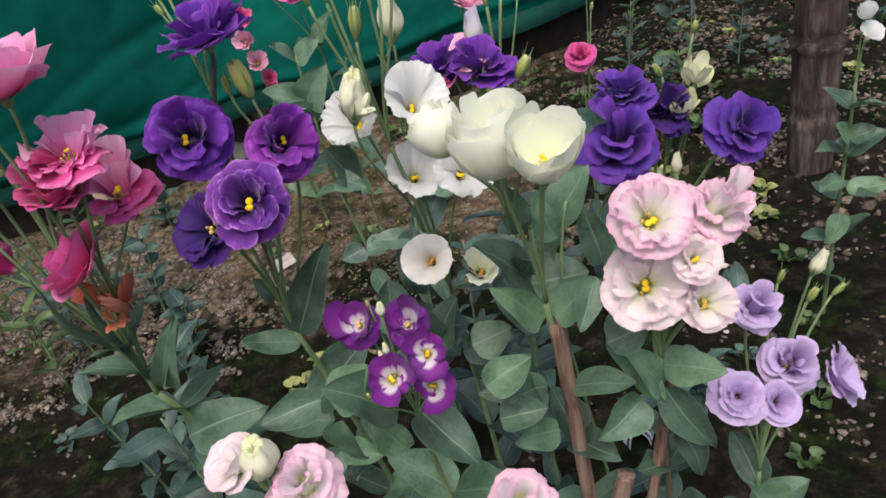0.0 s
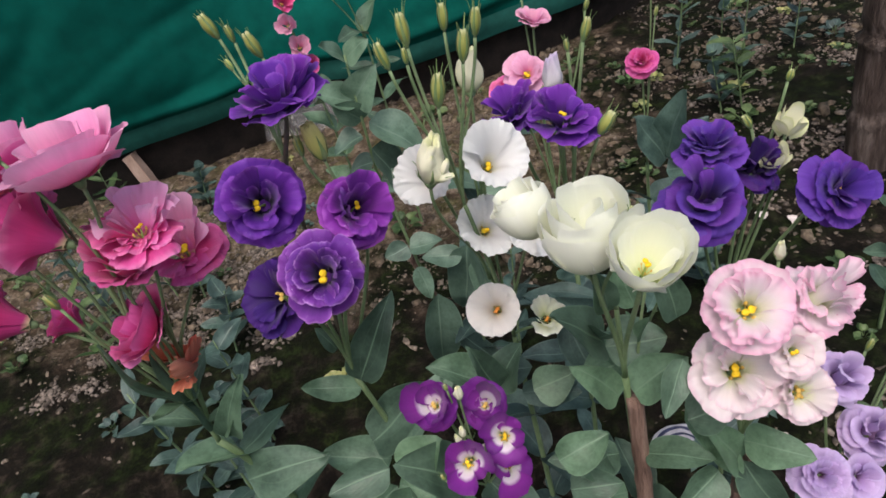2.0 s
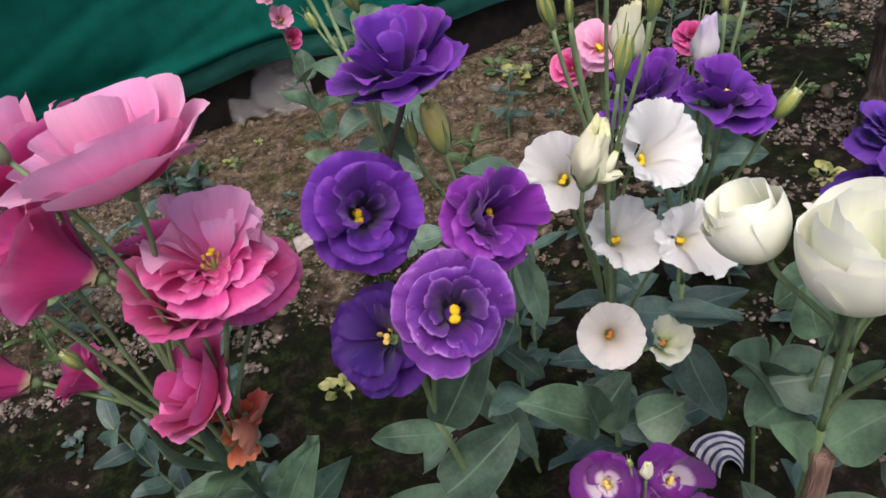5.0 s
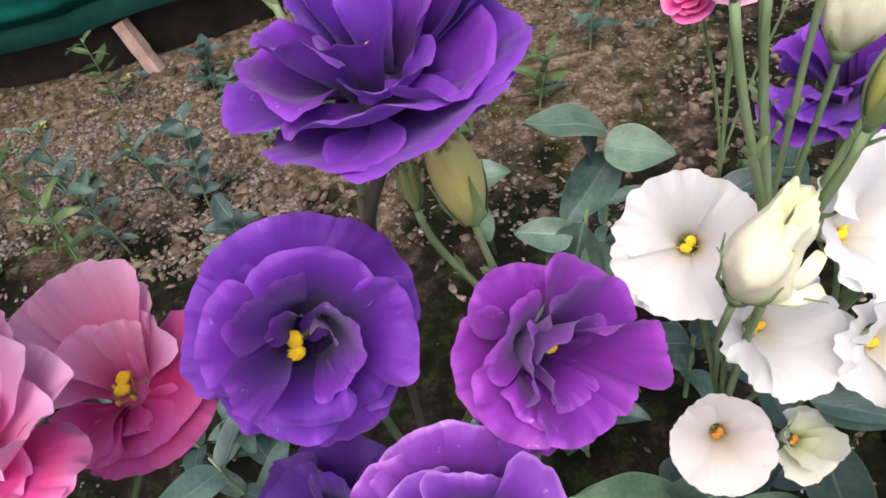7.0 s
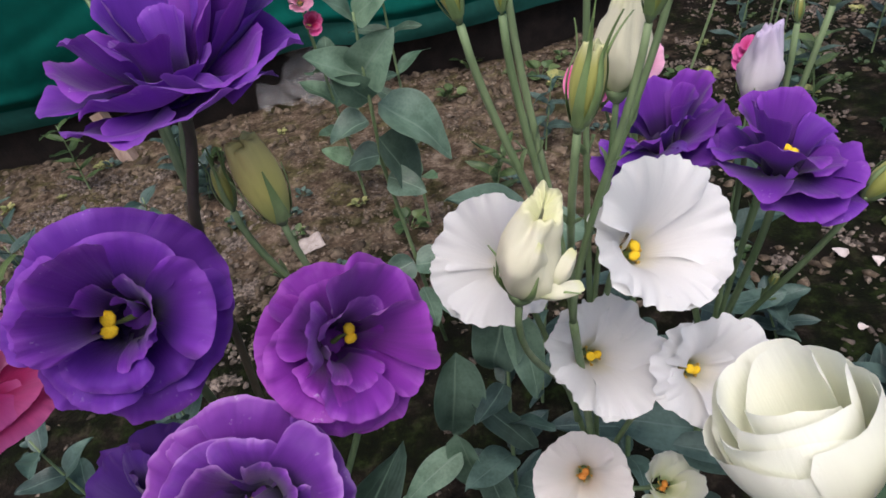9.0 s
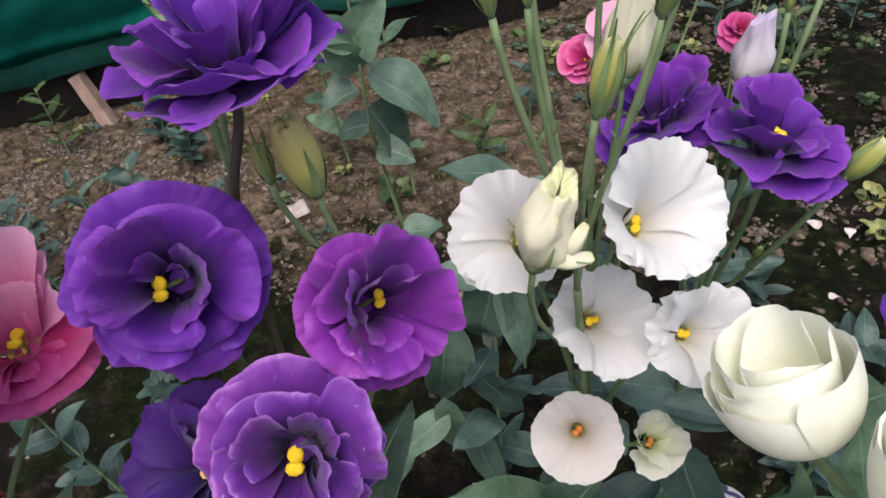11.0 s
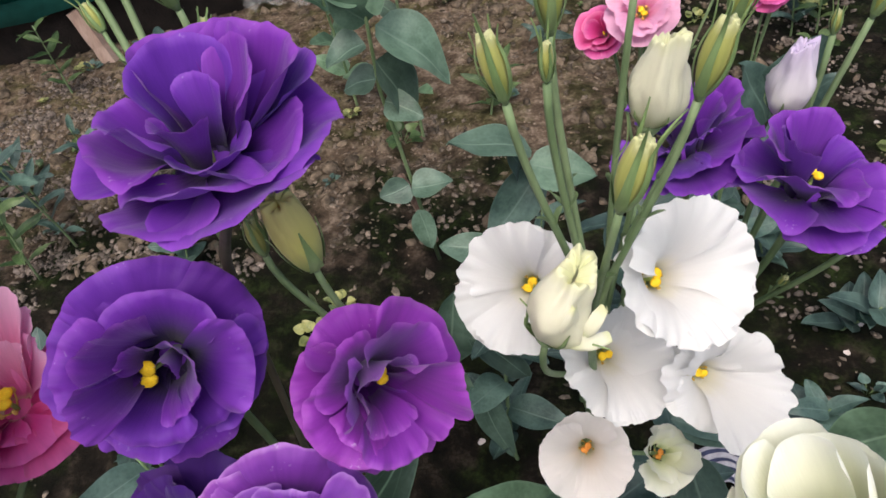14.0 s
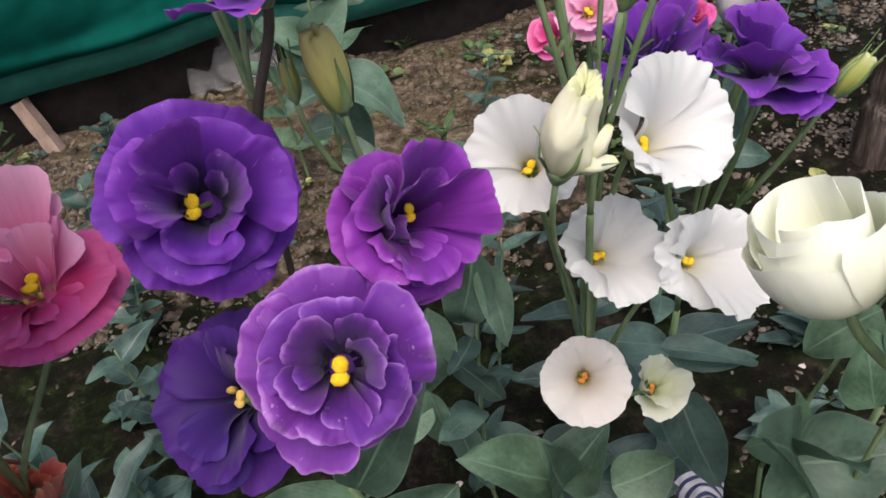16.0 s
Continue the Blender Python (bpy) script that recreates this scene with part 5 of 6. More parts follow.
buds(white, (0.14, 0.64, 0.74), [
    ((0.099, 0.587, 0.949), (-0.2, 0, 1), 0.0258, 0.0076, BUDGREEN, 52, "green bud with long sepals", whorl),
    ((0.115, 0.611, 0.956), (0, 0, 1), 0.0310, 0.0090, BUDGREEN, 53, "green bud with long sepals", whorl),
    ((0.143, 0.635, 0.95), (0.1, 0, 1), 0.0258, 0.0076, BUDGREEN, 54, "green bud with long sepals"),
    ((0.155, 0.593, 0.942), (0.2, 0, 1), 0.0292, 0.0090, BUDGREEN, 55, "yellow-green bud", whorl),
    ((0.166, 0.611, 0.95), (0.2, 0, 1), 0.0258, 0.0076, BUDGREEN, 56, "green bud with long sepals", whorl),
    ((0.133, 0.573, 0.923), (0.2, 0, 1), 0.0310, 0.0101, BUDGREEN, 57, "yellow-green bud", whorl),
    ((0.153, 0.639, 0.899), (0.1, 0, 1), 0.036, 0.0195, BUDCREAM, 58, "cream half-open bud"),
    ((0.113, 0.6, 0.94), (0.0, 0, 1), 0.0155, 0.0043, BUDGREEN, 59, "small green bud", whorl),
], 0.0012)
# the bud that has begun to open: two greenish outer petals stand away from it
centre = Vector((0.1145, 0.576, 0.8635))
opening, foot, rot = bud(white, centre, (0.26, -0.05, 1), 0.039, 0.0215, BUDCREAM, 51, "cream half-open crumpled bud")
stalk(white, foot - rot.to_3x3() @ Vector((0, 0, 0.0034)), rot, (0.132, 0.643, 0.69), 0.0013, None, 0.5)
for start, tip, w in (((0.001, -0.0095, -0.009), (0.0155, -0.0065, -0.0095), 0.0036), ((0.006, -0.0075, -0.008), (0.0135, -0.005, 0.0045), 0.003), ((-0.004, -0.009, -0.004), (0.003, -0.0085, 0.012), 0.005)):
    start, tip = Vector(start), Vector(tip)
    across = (tip - start).cross(Vector((0, 1, 0))).normalized()
    def flap(u, v, start=start, tip=tip, across=across, w=w):
        x = 2 * u - 1
        wide = w * (0.75 + 0.3 * math.sin(3.0 * v)) * (1 - 0.45 * v ** 5) * (1 + 0.08 * math.sin(14 * v + w * 900))
        at = centre - foot + start + (tip - start) * v * (1 - 0.12 * x * x) + across * x * wide + Vector((0, -0.0022 * math.sin(3.0 * v) + 0.0022 * x * x - 0.0012 * math.sin(4 * x + 2) * v, 0))
        return rot.to_3x3().inverted() @ at
    part("outer_petal", grid(10, 10, flap), BUDCREAM, opening)
for a, reach, rise in ((2.7, 0.02, 0.016), (0.3, 0.014, 0.02), (4.3, 0.013, 0.006)):
    d = Vector((math.cos(a), math.sin(a), 0))
    part("sepal", tube([d * 0.004 + Vector((0, 0, 0.002)), d * 0.009 + Vector((0, 0, rise * 0.35)), d * reach * 0.75 + Vector((0, 0, rise * 0.8)), d * reach + Vector((0, 0, rise))], [0.0007, 0.0006, 0.0004, 0.0002], 6), SEPAL, opening)
leaf_rows(white, 0.645, [
    (0.184, 0.66, 0.24, 0.646, 0.015), (0.199, 0.617, 0.213, 0.549, 0.034),
    (0.19, 0.649, 0.244, 0.636, 0.016), (0.139, 0.52, 0.2, 0.534, 0.03), (0.109, 0.558, 0.155, 0.572, 0.042)], 61, LEAFBLUE)
leaf_rows(white, 0.62, [
    (0.117, 0.566, 0.057, 0.608, 0.044), (0.117, 0.559, 0.095, 0.645, 0.036), (0.152, 0.55, 0.197, 0.555, 0.04), (0.117, 0.559, 0.143, 0.612, 0.04)], 63, LEAF)
pairs(white, (0.15, 0.67, 0.08), (0.148, 0.665, 0.5), 5, 0.08, 0.044, 62, LEAFBLUE)

# cream globes
cream = plant_base("lisianthus_plant", (0.25, 0.54, 0), "lisianthus with rounded cream-white double blooms", "lisianthus plants")
node = Vector((0.228, 0.497, 0.69))
stem(cream, curve_points((0.25, 0.54, -0.02), (0, 0, 0.5), node, (-0.02, -0.04, 0.4), 14), 0.0042, 0.003)
stem(cream, curve_points(node, (0, 0, 0.06), (0.226, 0.495, 0.768), (0, 0, 0.06), 6), 0.0024, 0.0018)
spray(cream, node, [
    ("flower", (0.1775, 0.51, 0.847), (-0.38, 0.3, 0.86), 0.04, "globe", CREAM, 71, "half-open cream globe bloom", dict(join=(0.226, 0.495, 0.765))),
    ("flower", (0.2095, 0.474, 0.848), (-0.05, 0.02, 0.98), 0.056, "globe", CREAM, 72, "large cream globe bloom", {}),
    ("flower", (0.237, 0.437, 0.852), (0.12, -0.32, 0.94), 0.043, "cup", CREAM, 73, "cream cup-shaped bloom with greenish heart", dict(anchor=0.75)),
], 0.0017)
buds(cream, (0.215, 0.485, 0.78), [((0.2, 0.475, 0.86), (0.1, -0.3, 1), 0.0138, 0.0043, BUDGREEN, 74, "small green bud"), ((0.235, 0.46, 0.872), (0.1, 0, 1), 0.0138, 0.0050, BUDGREEN, 75, "small green bud")])
leaf_rows(cream, 0.495, [
    (0.221, 0.671, 0.191, 0.734, 0.029), (0.234, 0.672, 0.275, 0.71, 0.038), (0.218, 0.762, 0.22, 0.814, 0.021), (0.239, 0.732, 0.249, 0.758, 0.013),
    (0.216, 0.597, 0.158, 0.618, 0.034), (0.209, 0.599, 0.182, 0.631, 0.03), (0.239, 0.592, 0.289, 0.611, 0.032), (0.273, 0.643, 0.315, 0.568, 0.026), (0.22, 0.539, 0.177, 0.566, 0.03)], 76, k=0.92)
twig = curve_points((0.246, 0.535, 0.6), (-0.02, 0.01, 0.05), (0.262, 0.545, 0.75), (0.03, 0.0, 0.08), 8)
stem(cream, twig, 0.0016, 0.0012)
leaf_rows(cream, 0.55, [(0.22, 0.675, 0.182, 0.738, 0.042), (0.216, 0.68, 0.228, 0.722, 0.028), (0.222, 0.67, 0.272, 0.668, 0.044), (0.25, 0.71, 0.236, 0.752, 0.026), (0.24, 0.65, 0.2, 0.66, 0.04), (0.255, 0.735, 0.285, 0.77, 0.034)], 78)
pairs(cream, (0.25, 0.54, 0.1), (0.236, 0.512, 0.55), 4, 0.072, 0.044, 77)

# pale pink
blush = plant_base("lisianthus_plant", (0.33, 0.52, 0), "lisianthus with pale pink blooms and yellow hearts", "lisianthus plants")
node = Vector((0.316, 0.49, 0.6))
stem(blush, curve_points((0.33, 0.52, -0.02), (0, 0, 0.5), node, (0.0, -0.03, 0.4), 14), 0.0042, 0.0028, STEMDARK)
spray(blush, node, [
    ("flower", (0.31, 0.473, 0.763), (0.08, -0.62, 0.78), 0.066, "open", PALEPINK, 81, "pale pink bloom with white heart", dict(frill=2.0)),
    ("flower", (0.302, 0.47, 0.708), (0.0, -0.72, 0.69), 0.07, "open", SHELLPINK, 82, "shell-pink open bloom", dict(frill=2.0)),
    ("flower", (0.357, 0.482, 0.751), (0.45, -0.45, 0.77), 0.056, "double", PALEPINK, 83, "pale pink double bloom", dict(frill=2.0)),
    ("flower", (0.341, 0.455, 0.692), (0.25, -0.72, 0.64), 0.05, "open", SHELLPINK, 84, "shell-pink bloom", dict(frill=2.0, heart=ANTHER)),
    ("flower", (0.335, 0.455, 0.735), (0.1, -0.7, 0.5), 0.04, "trumpet", SHELLPINK, 85, "half-closed shell-pink bloom", dict(frill=2.0)),
], 0.0018)
buds(blush, node, [((0.335, 0.49, 0.795), (0.0, -0.1, 1), 0.016, 0.007, BUDCREAM, 86, "small cream bud")])
leaf_rows(blush, 0.478, [
    (0.27, 0.65, 0.315, 0.655, 0.042), (0.314, 0.613, 0.36, 0.636, 0.038), (0.311, 0.587, 0.278, 0.65, 0.038), (0.314, 0.586, 0.349, 0.5, 0.038),
    (0.294, 0.578, 0.245, 0.56, 0.04), (0.322, 0.534, 0.352, 0.455, 0.034), (0.267, 0.72, 0.24, 0.69, 0.026)], 87, k=0.82)
pairs(blush, (0.33, 0.52, 0.1), (0.32, 0.5, 0.5), 4, 0.058, 0.04, 88)

# small violet-edged
picotee = plant_base("lisianthus_plant", (0.115, 0.5, 0), "lisianthus with small white blooms edged in violet", "lisianthus plants")
node = Vector((0.106, 0.462, 0.62))
stem(picotee, curve_points((0.115, 0.5, -0.02), (0, 0, 0.5), node, (0.0, -0.03, 0.4), 14), 0.0038, 0.0022)
spray(picotee, node, [
    ("flower", (0.104, 0.426, 0.708), (0.0, -0.72, 0.7), 0.039, "single", BICOLOUR, 91, "small white bloom with violet rim", dict(wild=0.3)),
    ("flower", (0.087, 0.455, 0.741), (-0.15, -0.55, 0.8), 0.036, "tulip", BICOLOUR, 92, "small violet-rimmed bloom", dict(heart=ANTHER, wild=0.3)),
    ("flower", (0.122, 0.458, 0.729), (0.1, -0.5, 0.82), 0.033, "tulip", BICOLOUR, 93, "small violet-rimmed bloom", dict(heart=ANTHER, wild=0.3)),
    ("flower", (0.132, 0.441, 0.712), (0.15, -0.65, 0.75), 0.036, "single", BICOLOUR, 94, "small violet-rimmed bloom", dict(wild=0.3)),
    ("flower", (0.129, 0.44, 0.68), (0.15, -0.7, 0.68), 0.034, "single", BICOLOUR, 95, "small violet-rimmed bloom", dict(wild=0.3)),
], 0.0011)
buds(picotee, node, [
    ((0.107, 0.452, 0.752), (0.05, 0, 1), 0.012, 0.0065, BUDCREAM, 96, "small cream bud"), ((0.099, 0.455, 0.758), (-0.1, 0, 1), 0.0077, 0.0029, BUDGREEN, 97, "tiny green bud"),
    ((0.104, 0.44, 0.725), (0, 0, 1), 0.01, 0.005, BUDCREAM, 98, "small cream bud"), ((0.1, 0.438, 0.72), (-0.2, 0, 1), 0.01, 0.005, BUDCREAM, 99, "small cream bud"),
    ((0.083, 0.428, 0.695), (-0.3, 0, 1), 0.0069, 0.0029, BUDGREEN, 100, "tiny green bud")], 0.0008)
leaf_rows(picotee, 0.462, [
    (0.091, 0.639, 0.05, 0.695, 0.044), (0.108, 0.634, 0.145, 0.598, 0.037), (0.035, 0.668, -0.012, 0.67, 0.028),
    (0.042, 0.66, 0.083, 0.68, 0.036), (0.108, 0.593, 0.136, 0.627, 0.028), (0.088, 0.591, 0.067, 0.631, 0.028), (0.044, 0.64, 0.049, 0.58, 0.034),
    (0.166, 0.645, 0.205, 0.663, 0.03), (0.171, 0.605, 0.211, 0.613, 0.028)], 101)
pairs(picotee, (0.115, 0.5, 0.1), (0.11, 0.48, 0.54), 5, 0.07, 0.042, 102)

# lavender
lav = plant_base("lisianthus_plant", (0.43, 0.53, 0), "lisianthus with soft lavender double blooms", "lisianthus plants")
node = Vector((0.415, 0.51, 0.4))
stem(lav, curve_points((0.43, 0.53, -0.02), (0, 0, 0.3), node, (0.0, -0.02, 0.25), 12), 0.0036, 0.0024)
spray(lav, node, [
    ("flower", (0.37, 0.461, 0.576), (-0.1, -0.62, 0.75), 0.05, "rosette", LAVENDER, 111, "lavender rosette bloom", dict(stigma=0)),
    ("flower", (0.439, 0.518, 0.538), (0.1, -0.5, 0.85), 0.058, "double", LAVENDER, 112, "lavender double bloom", dict(stigma=0.5)),
    ("flower", (0.488, 0.51, 0.518), (0.7, -0.4, 0.4), 0.062, "trumpet", LAVENDER, 113, "lavender bloom facing aside", dict(stigma=0)),
    ("flower", (0.414, 0.477, 0.538), (0.2, -0.6, 0.6), 0.042, "trumpet", LAVENDER, 114, "half-open lavender bloom", dict(stigma=0)),
    ("flower", (0.411, 0.532, 0.602), (0.2, -0.4, 0.85), 0.05, "double", LAVENDER, 115, "lavender double bloom", dict(stigma=0)),
], 0.0014)
buds(lav, node, [
    ((0.47, 0.54, 0.6), (0.5, 0, 0.9), 0.0206, 0.0072, BUDGREEN, 116, "green bud"), ((0.478, 0.55, 0.625), (0.4, 0, 0.9), 0.026, 0.013, BUDCREAM, 117, "cream bud"),
    ((0.5, 0.55, 0.59), (0.7, 0, 0.7), 0.0189, 0.0058, BUDGREEN, 118, "slim green bud"), ((0.445, 0.55, 0.62), (0.3, 0, 0.9), 0.0172, 0.0050, BUDGREEN, 119, "slim green bud")])
pairs(lav, (0.43, 0.53, 0.06), node, 6, 0.075, 0.042, 120)

# rear violet pair
rear = plant_base("lisianthus_plant", (0.215, 0.73, 0), "lisianthus with a pair of flat violet double blooms", "lisianthus plants")
node = Vector((0.22, 0.71, 0.62))
stem(rear, curve_points((0.215, 0.73, -0.02), (0, 0, 0.5), node, (0.0, -0.02, 0.4), 14), 0.0038, 0.0026)
spray(rear, node, [
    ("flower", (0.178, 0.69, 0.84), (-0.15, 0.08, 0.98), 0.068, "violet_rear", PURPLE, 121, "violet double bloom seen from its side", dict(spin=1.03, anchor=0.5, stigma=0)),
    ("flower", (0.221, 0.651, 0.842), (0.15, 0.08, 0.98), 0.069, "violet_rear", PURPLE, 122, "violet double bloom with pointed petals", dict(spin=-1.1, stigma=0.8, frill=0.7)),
], 0.0017)
buds(rear, node, [
    ((0.254, 0.636, 0.836), (0.5, -0.1, 0.8), 0.0292, 0.0115, BUDGREEN, 123, "plump pale green bud"), ((0.22, 0.689, 0.858), (0.05, 0, 1), 0.036, 0.018, BUDLILAC, 124, "lilac-white half-open bud"),
    ((0.254, 0.701, 0.891), (0.3, 0, 1), 0.0258, 0.0079, BUDGREEN, 125, "pale green bud"), ((0.236, 0.7, 0.88), (-0.05, 0, 1), 0.0138, 0.0043, BUDGREEN, 126, "small green bud")], 0.0014)
pairs(rear, (0.215, 0.73, 0.1), (0.22, 0.712, 0.62), 6, 0.065, 0.034, 127, LEAFBLUE)

# further violets
farv = plant_base("lisianthus_plant", (0.37, 0.67, 0), "lisianthus with dark blue-violet double blooms", "lisianthus plants")
node = Vector((0.355, 0.655, 0.55))
stem(farv, curve_points((0.37, 0.67, -0.02), (0, 0, 0.5), node, (0.0, -0.02, 0.4), 14), 0.0038, 0.0026)
spray(farv, node, [
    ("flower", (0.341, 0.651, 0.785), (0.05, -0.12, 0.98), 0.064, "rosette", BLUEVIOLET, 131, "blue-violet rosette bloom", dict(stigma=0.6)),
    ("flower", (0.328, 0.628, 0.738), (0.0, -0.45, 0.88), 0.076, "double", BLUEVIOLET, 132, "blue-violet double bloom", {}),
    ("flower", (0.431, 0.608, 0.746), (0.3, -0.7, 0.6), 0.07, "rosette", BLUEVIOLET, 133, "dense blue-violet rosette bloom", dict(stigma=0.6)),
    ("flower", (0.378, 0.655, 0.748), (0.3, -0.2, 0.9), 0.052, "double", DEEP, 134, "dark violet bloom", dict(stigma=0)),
    ("opening_bud", (0.412, 0.67, 0.772), (0.15, -0.15, 1), 0.0215, "star", BUDCREAM, 135, "pale green starry opening bud", {}),
    ("opening_bud", (0.398, 0.655, 0.75), (-0.3, -0.3, 1), 0.0225, "star", BUDCREAM, 136, "pale green starry opening bud", {}),
], 0.0015)
buds(farv, node, [
    ((0.377, 0.67, 0.79), (-0.4, 0, 0.8), 0.0189, 0.0072, BUDGREEN, 137, "green bud"), ((0.42, 0.69, 0.815), (0.3, 0, 1), 0.0138, 0.0058, BUDGREEN, 138, "small green bud")], 0.0013)
leaf_rows(farv, 0.605, [
    (0.255, 0.6, 0.213, 0.665, 0.03), (0.254, 0.604, 0.253, 0.65, 0.022), (0.283, 0.713, 0.253, 0.68, 0.03), (0.297, 0.634, 0.287, 0.697, 0.03)], 140)
stem(farv, curve_points((0.25, 0.615, 0.56), (0.03, 0, 0.1), (0.34, 0.65, 0.72), (0.1, 0.03, 0.12), 10), 0.0016, 0.0014)
stem(farv, curve_points((0.3, 0.64, 0.0), (0, 0, 0.3), (0.25, 0.615, 0.56), (-0.03, 0, 0.3), 10), 0.0024, 0.0016)
pairs(farv, (0.37, 0.67, 0.1), (0.36, 0.66, 0.4), 4, 0.07, 0.036, 139, LEAFBLUE)

# rose pink bunch
pink = plant_base("lisianthus_plant", (-0.06, 0.58, 0), "lisianthus with a leaning bunch of rose-pink blooms", "lisianthus plants")
node = Vector((-0.136, 0.538, 0.645))
fork = Vector((-0.134, 0.535, 0.7))
right, left_, high = Vector((-0.117, 0.532, 0.756)), Vector((-0.158, 0.537, 0.752)), Vector((-0.134, 0.524, 0.79))
stem(pink, curve_points(node, (0, 0, 0.05), fork, (0, 0, 0.05), 5), 0.0026, 0.0022)
for end in (right, left_, high):
    stem(pink, curve_points(fork, (0, 0, 0.05), end, (end - fork) * 0.8, 8), 0.0019, 0.0014)
stem(pink, curve_points((-0.06, 0.58, -0.02), (0, 0, 0.5), node, (-0.12, -0.04, 0.25), 14), 0.0042, 0.0034)
spray(pink, node, [
    ("flower", (-0.09, 0.5, 0.945), (-0.12, 0.18, 0.97), 0.074, "bowl", LIGHTPINK, 141, "large bright pink bloom seen from its side", dict(join=high, anchor=0.0, stigma=0, wild=0.1, frill=0.6)),
    ("flower", (-0.074, 0.507, 0.903), (0.12, 0.12, 0.98), 0.064, "pink_cup", PINK, 142, "ruffled rose-pink bloom with pale upper petals", dict(spin=4.0, join=right, mat2=LIGHTPINK, anchor=0.42, stigma=0.6, anthers=3)),
    ("flower", (-0.09, 0.569, 0.836), (0.05, -0.12, 0.98), 0.064, "pink_fan", ROSE, 143, "rose-pink bloom with pale upper petals", dict(join=right, mat2=LIGHTPINK, anchor=0.3, anthers=4)),
    ("flower", (-0.113, 0.512, 0.802), (-0.5, -0.25, 0.8), 0.052, "bowl", PINK, 144, "deep rose bell bloom", dict(join=fork, anchor=0.0, stigma=0, mat2=ROSE)),
    ("flower", (-0.101, 0.513, 0.862), (0.1, -0.2, 0.85), 0.052, "skirt", ROSE, 145, "deep rose ruffled bloom", dict(join=right, anchor=0.3, stigma=0, mat2=PINK)),
    ("flower", (-0.131, 0.512, 0.895), (-0.75, 0.1, 0.45), 0.068, "skirt", PINK, 146, "rose bell bloom seen from behind", dict(join=high, stigma=0, mat2=ROSE)),
    ("flower", (-0.213, 0.53, 0.821), (-0.8, -0.15, 0.5), 0.07, "skirt", PINK, 147, "pink bell bloom facing aside", dict(join=left_, stigma=0, mat2=ROSE)),
    ("flower", (-0.181, 0.535, 0.803), (-0.7, 0.1, 0.75), 0.036, "skirt", ROSE, 148, "narrow rose bloom", dict(join=fork, stigma=0)),
    ("flower", (-0.122, 0.55, 0.88), (-0.1, 0.3, 0.9), 0.046, "trumpet", ROSE, 149, "rose bloom turned away", dict(join=high, stigma=0)),
    ("flower", (-0.193, 0.535, 0.9), (-0.55, 0.5, 0.4), 0.08, "skirt", PINK, 150, "pink bell bloom seen from behind", dict(join=left_, stigma=0)),
    ("flower", (-0.152, 0.54, 0.935), (-0.5, 0.2, 0.85), 0.072, "bowl", PINK, 151, "pink bloom seen from its side", dict(join=high, anchor=0.0, stigma=0, mat2=LIGHTPINK)),
    ("flower", (-0.19, 0.565, 0.95), (-0.4, 0.3, 0.8), 0.072, "skirt", PINK, 158, "rose bloom seen from behind", dict(join=left_, stigma=0)),
    ("withered_flower", (-0.116, 0.535, 0.757), (0.4, -0.3, 0.6), 0.028, "crumpled", RUST, 152, "withered rust-red bloom", dict(stigma=0, wild=0.4, frill=2)),
    ("withered_flower", (-0.122, 0.532, 0.744), (0.2, -0.6, 0.5), 0.03, "crumpled", RUST, 153, "withered rust-red bloom", dict(stigma=0, wild=0.4, frill=2)),
    ("withered_flower", (-0.134, 0.549, 0.747), (-0.3, -0.3, 0.7), 0.02, "crumpled", RUST, 155, "withered rust-red bloom", dict(stigma=0, wild=0.4, frill=2)),
], 0.0013)
buds(pink, node, [((-0.134, 0.487, 0.989), (-0.6, -0.1, 0.75), 0.04, 0.021, BUDLILAC, 154, "white-pink half-open bud"), ((-0.16, 0.5, 0.86), (-0.2, -0.1, 0.9), 0.0189, 0.0065, BUDGREEN, 155, "slim green bud")])
leaf_rows(pink, 0.535, [
    (-0.127, 0.656, -0.071, 0.723, 0.026), (-0.131, 0.585, -0.05, 0.615, 0.048), 
    (-0.128, 0.667, -0.14, 0.765, 0.022), (-0.132, 0.698, -0.155, 0.8, 0.02), (-0.12, 0.65, -0.09, 0.74, 0.024)], 156)
pairs(pink, (-0.065, 0.585, 0.1), (-0.1, 0.555, 0.5), 5, 0.06, 0.03, 157, LEAFBLUE)
pairs(pink, (-0.105, 0.553, 0.5), (-0.13, 0.54, 0.64), 3, 0.055, 0.038, 158, LEAF)
pairs(pink, (-0.135, 0.538, 0.66), (-0.132, 0.533, 0.72), 2, 0.055, 0.022, 163, LEAF)
low = plant_base("leafy_sprig", (-0.3, 0.78, 0), "low lisianthus shoot with dark blue-green leaves", "leafy shoots", "plant")
stem(low, curve_points((-0.3, 0.78, -0.02), (0, 0, 0.2), (-0.31, 0.77, 0.4), (0, 0, 0.2), 8), 0.003, 0.0014)
pairs(low, (-0.3, 0.78, 0.1), (-0.31, 0.77, 0.4), 5, 0.08, 0.034, 164, LEAFBLUE)

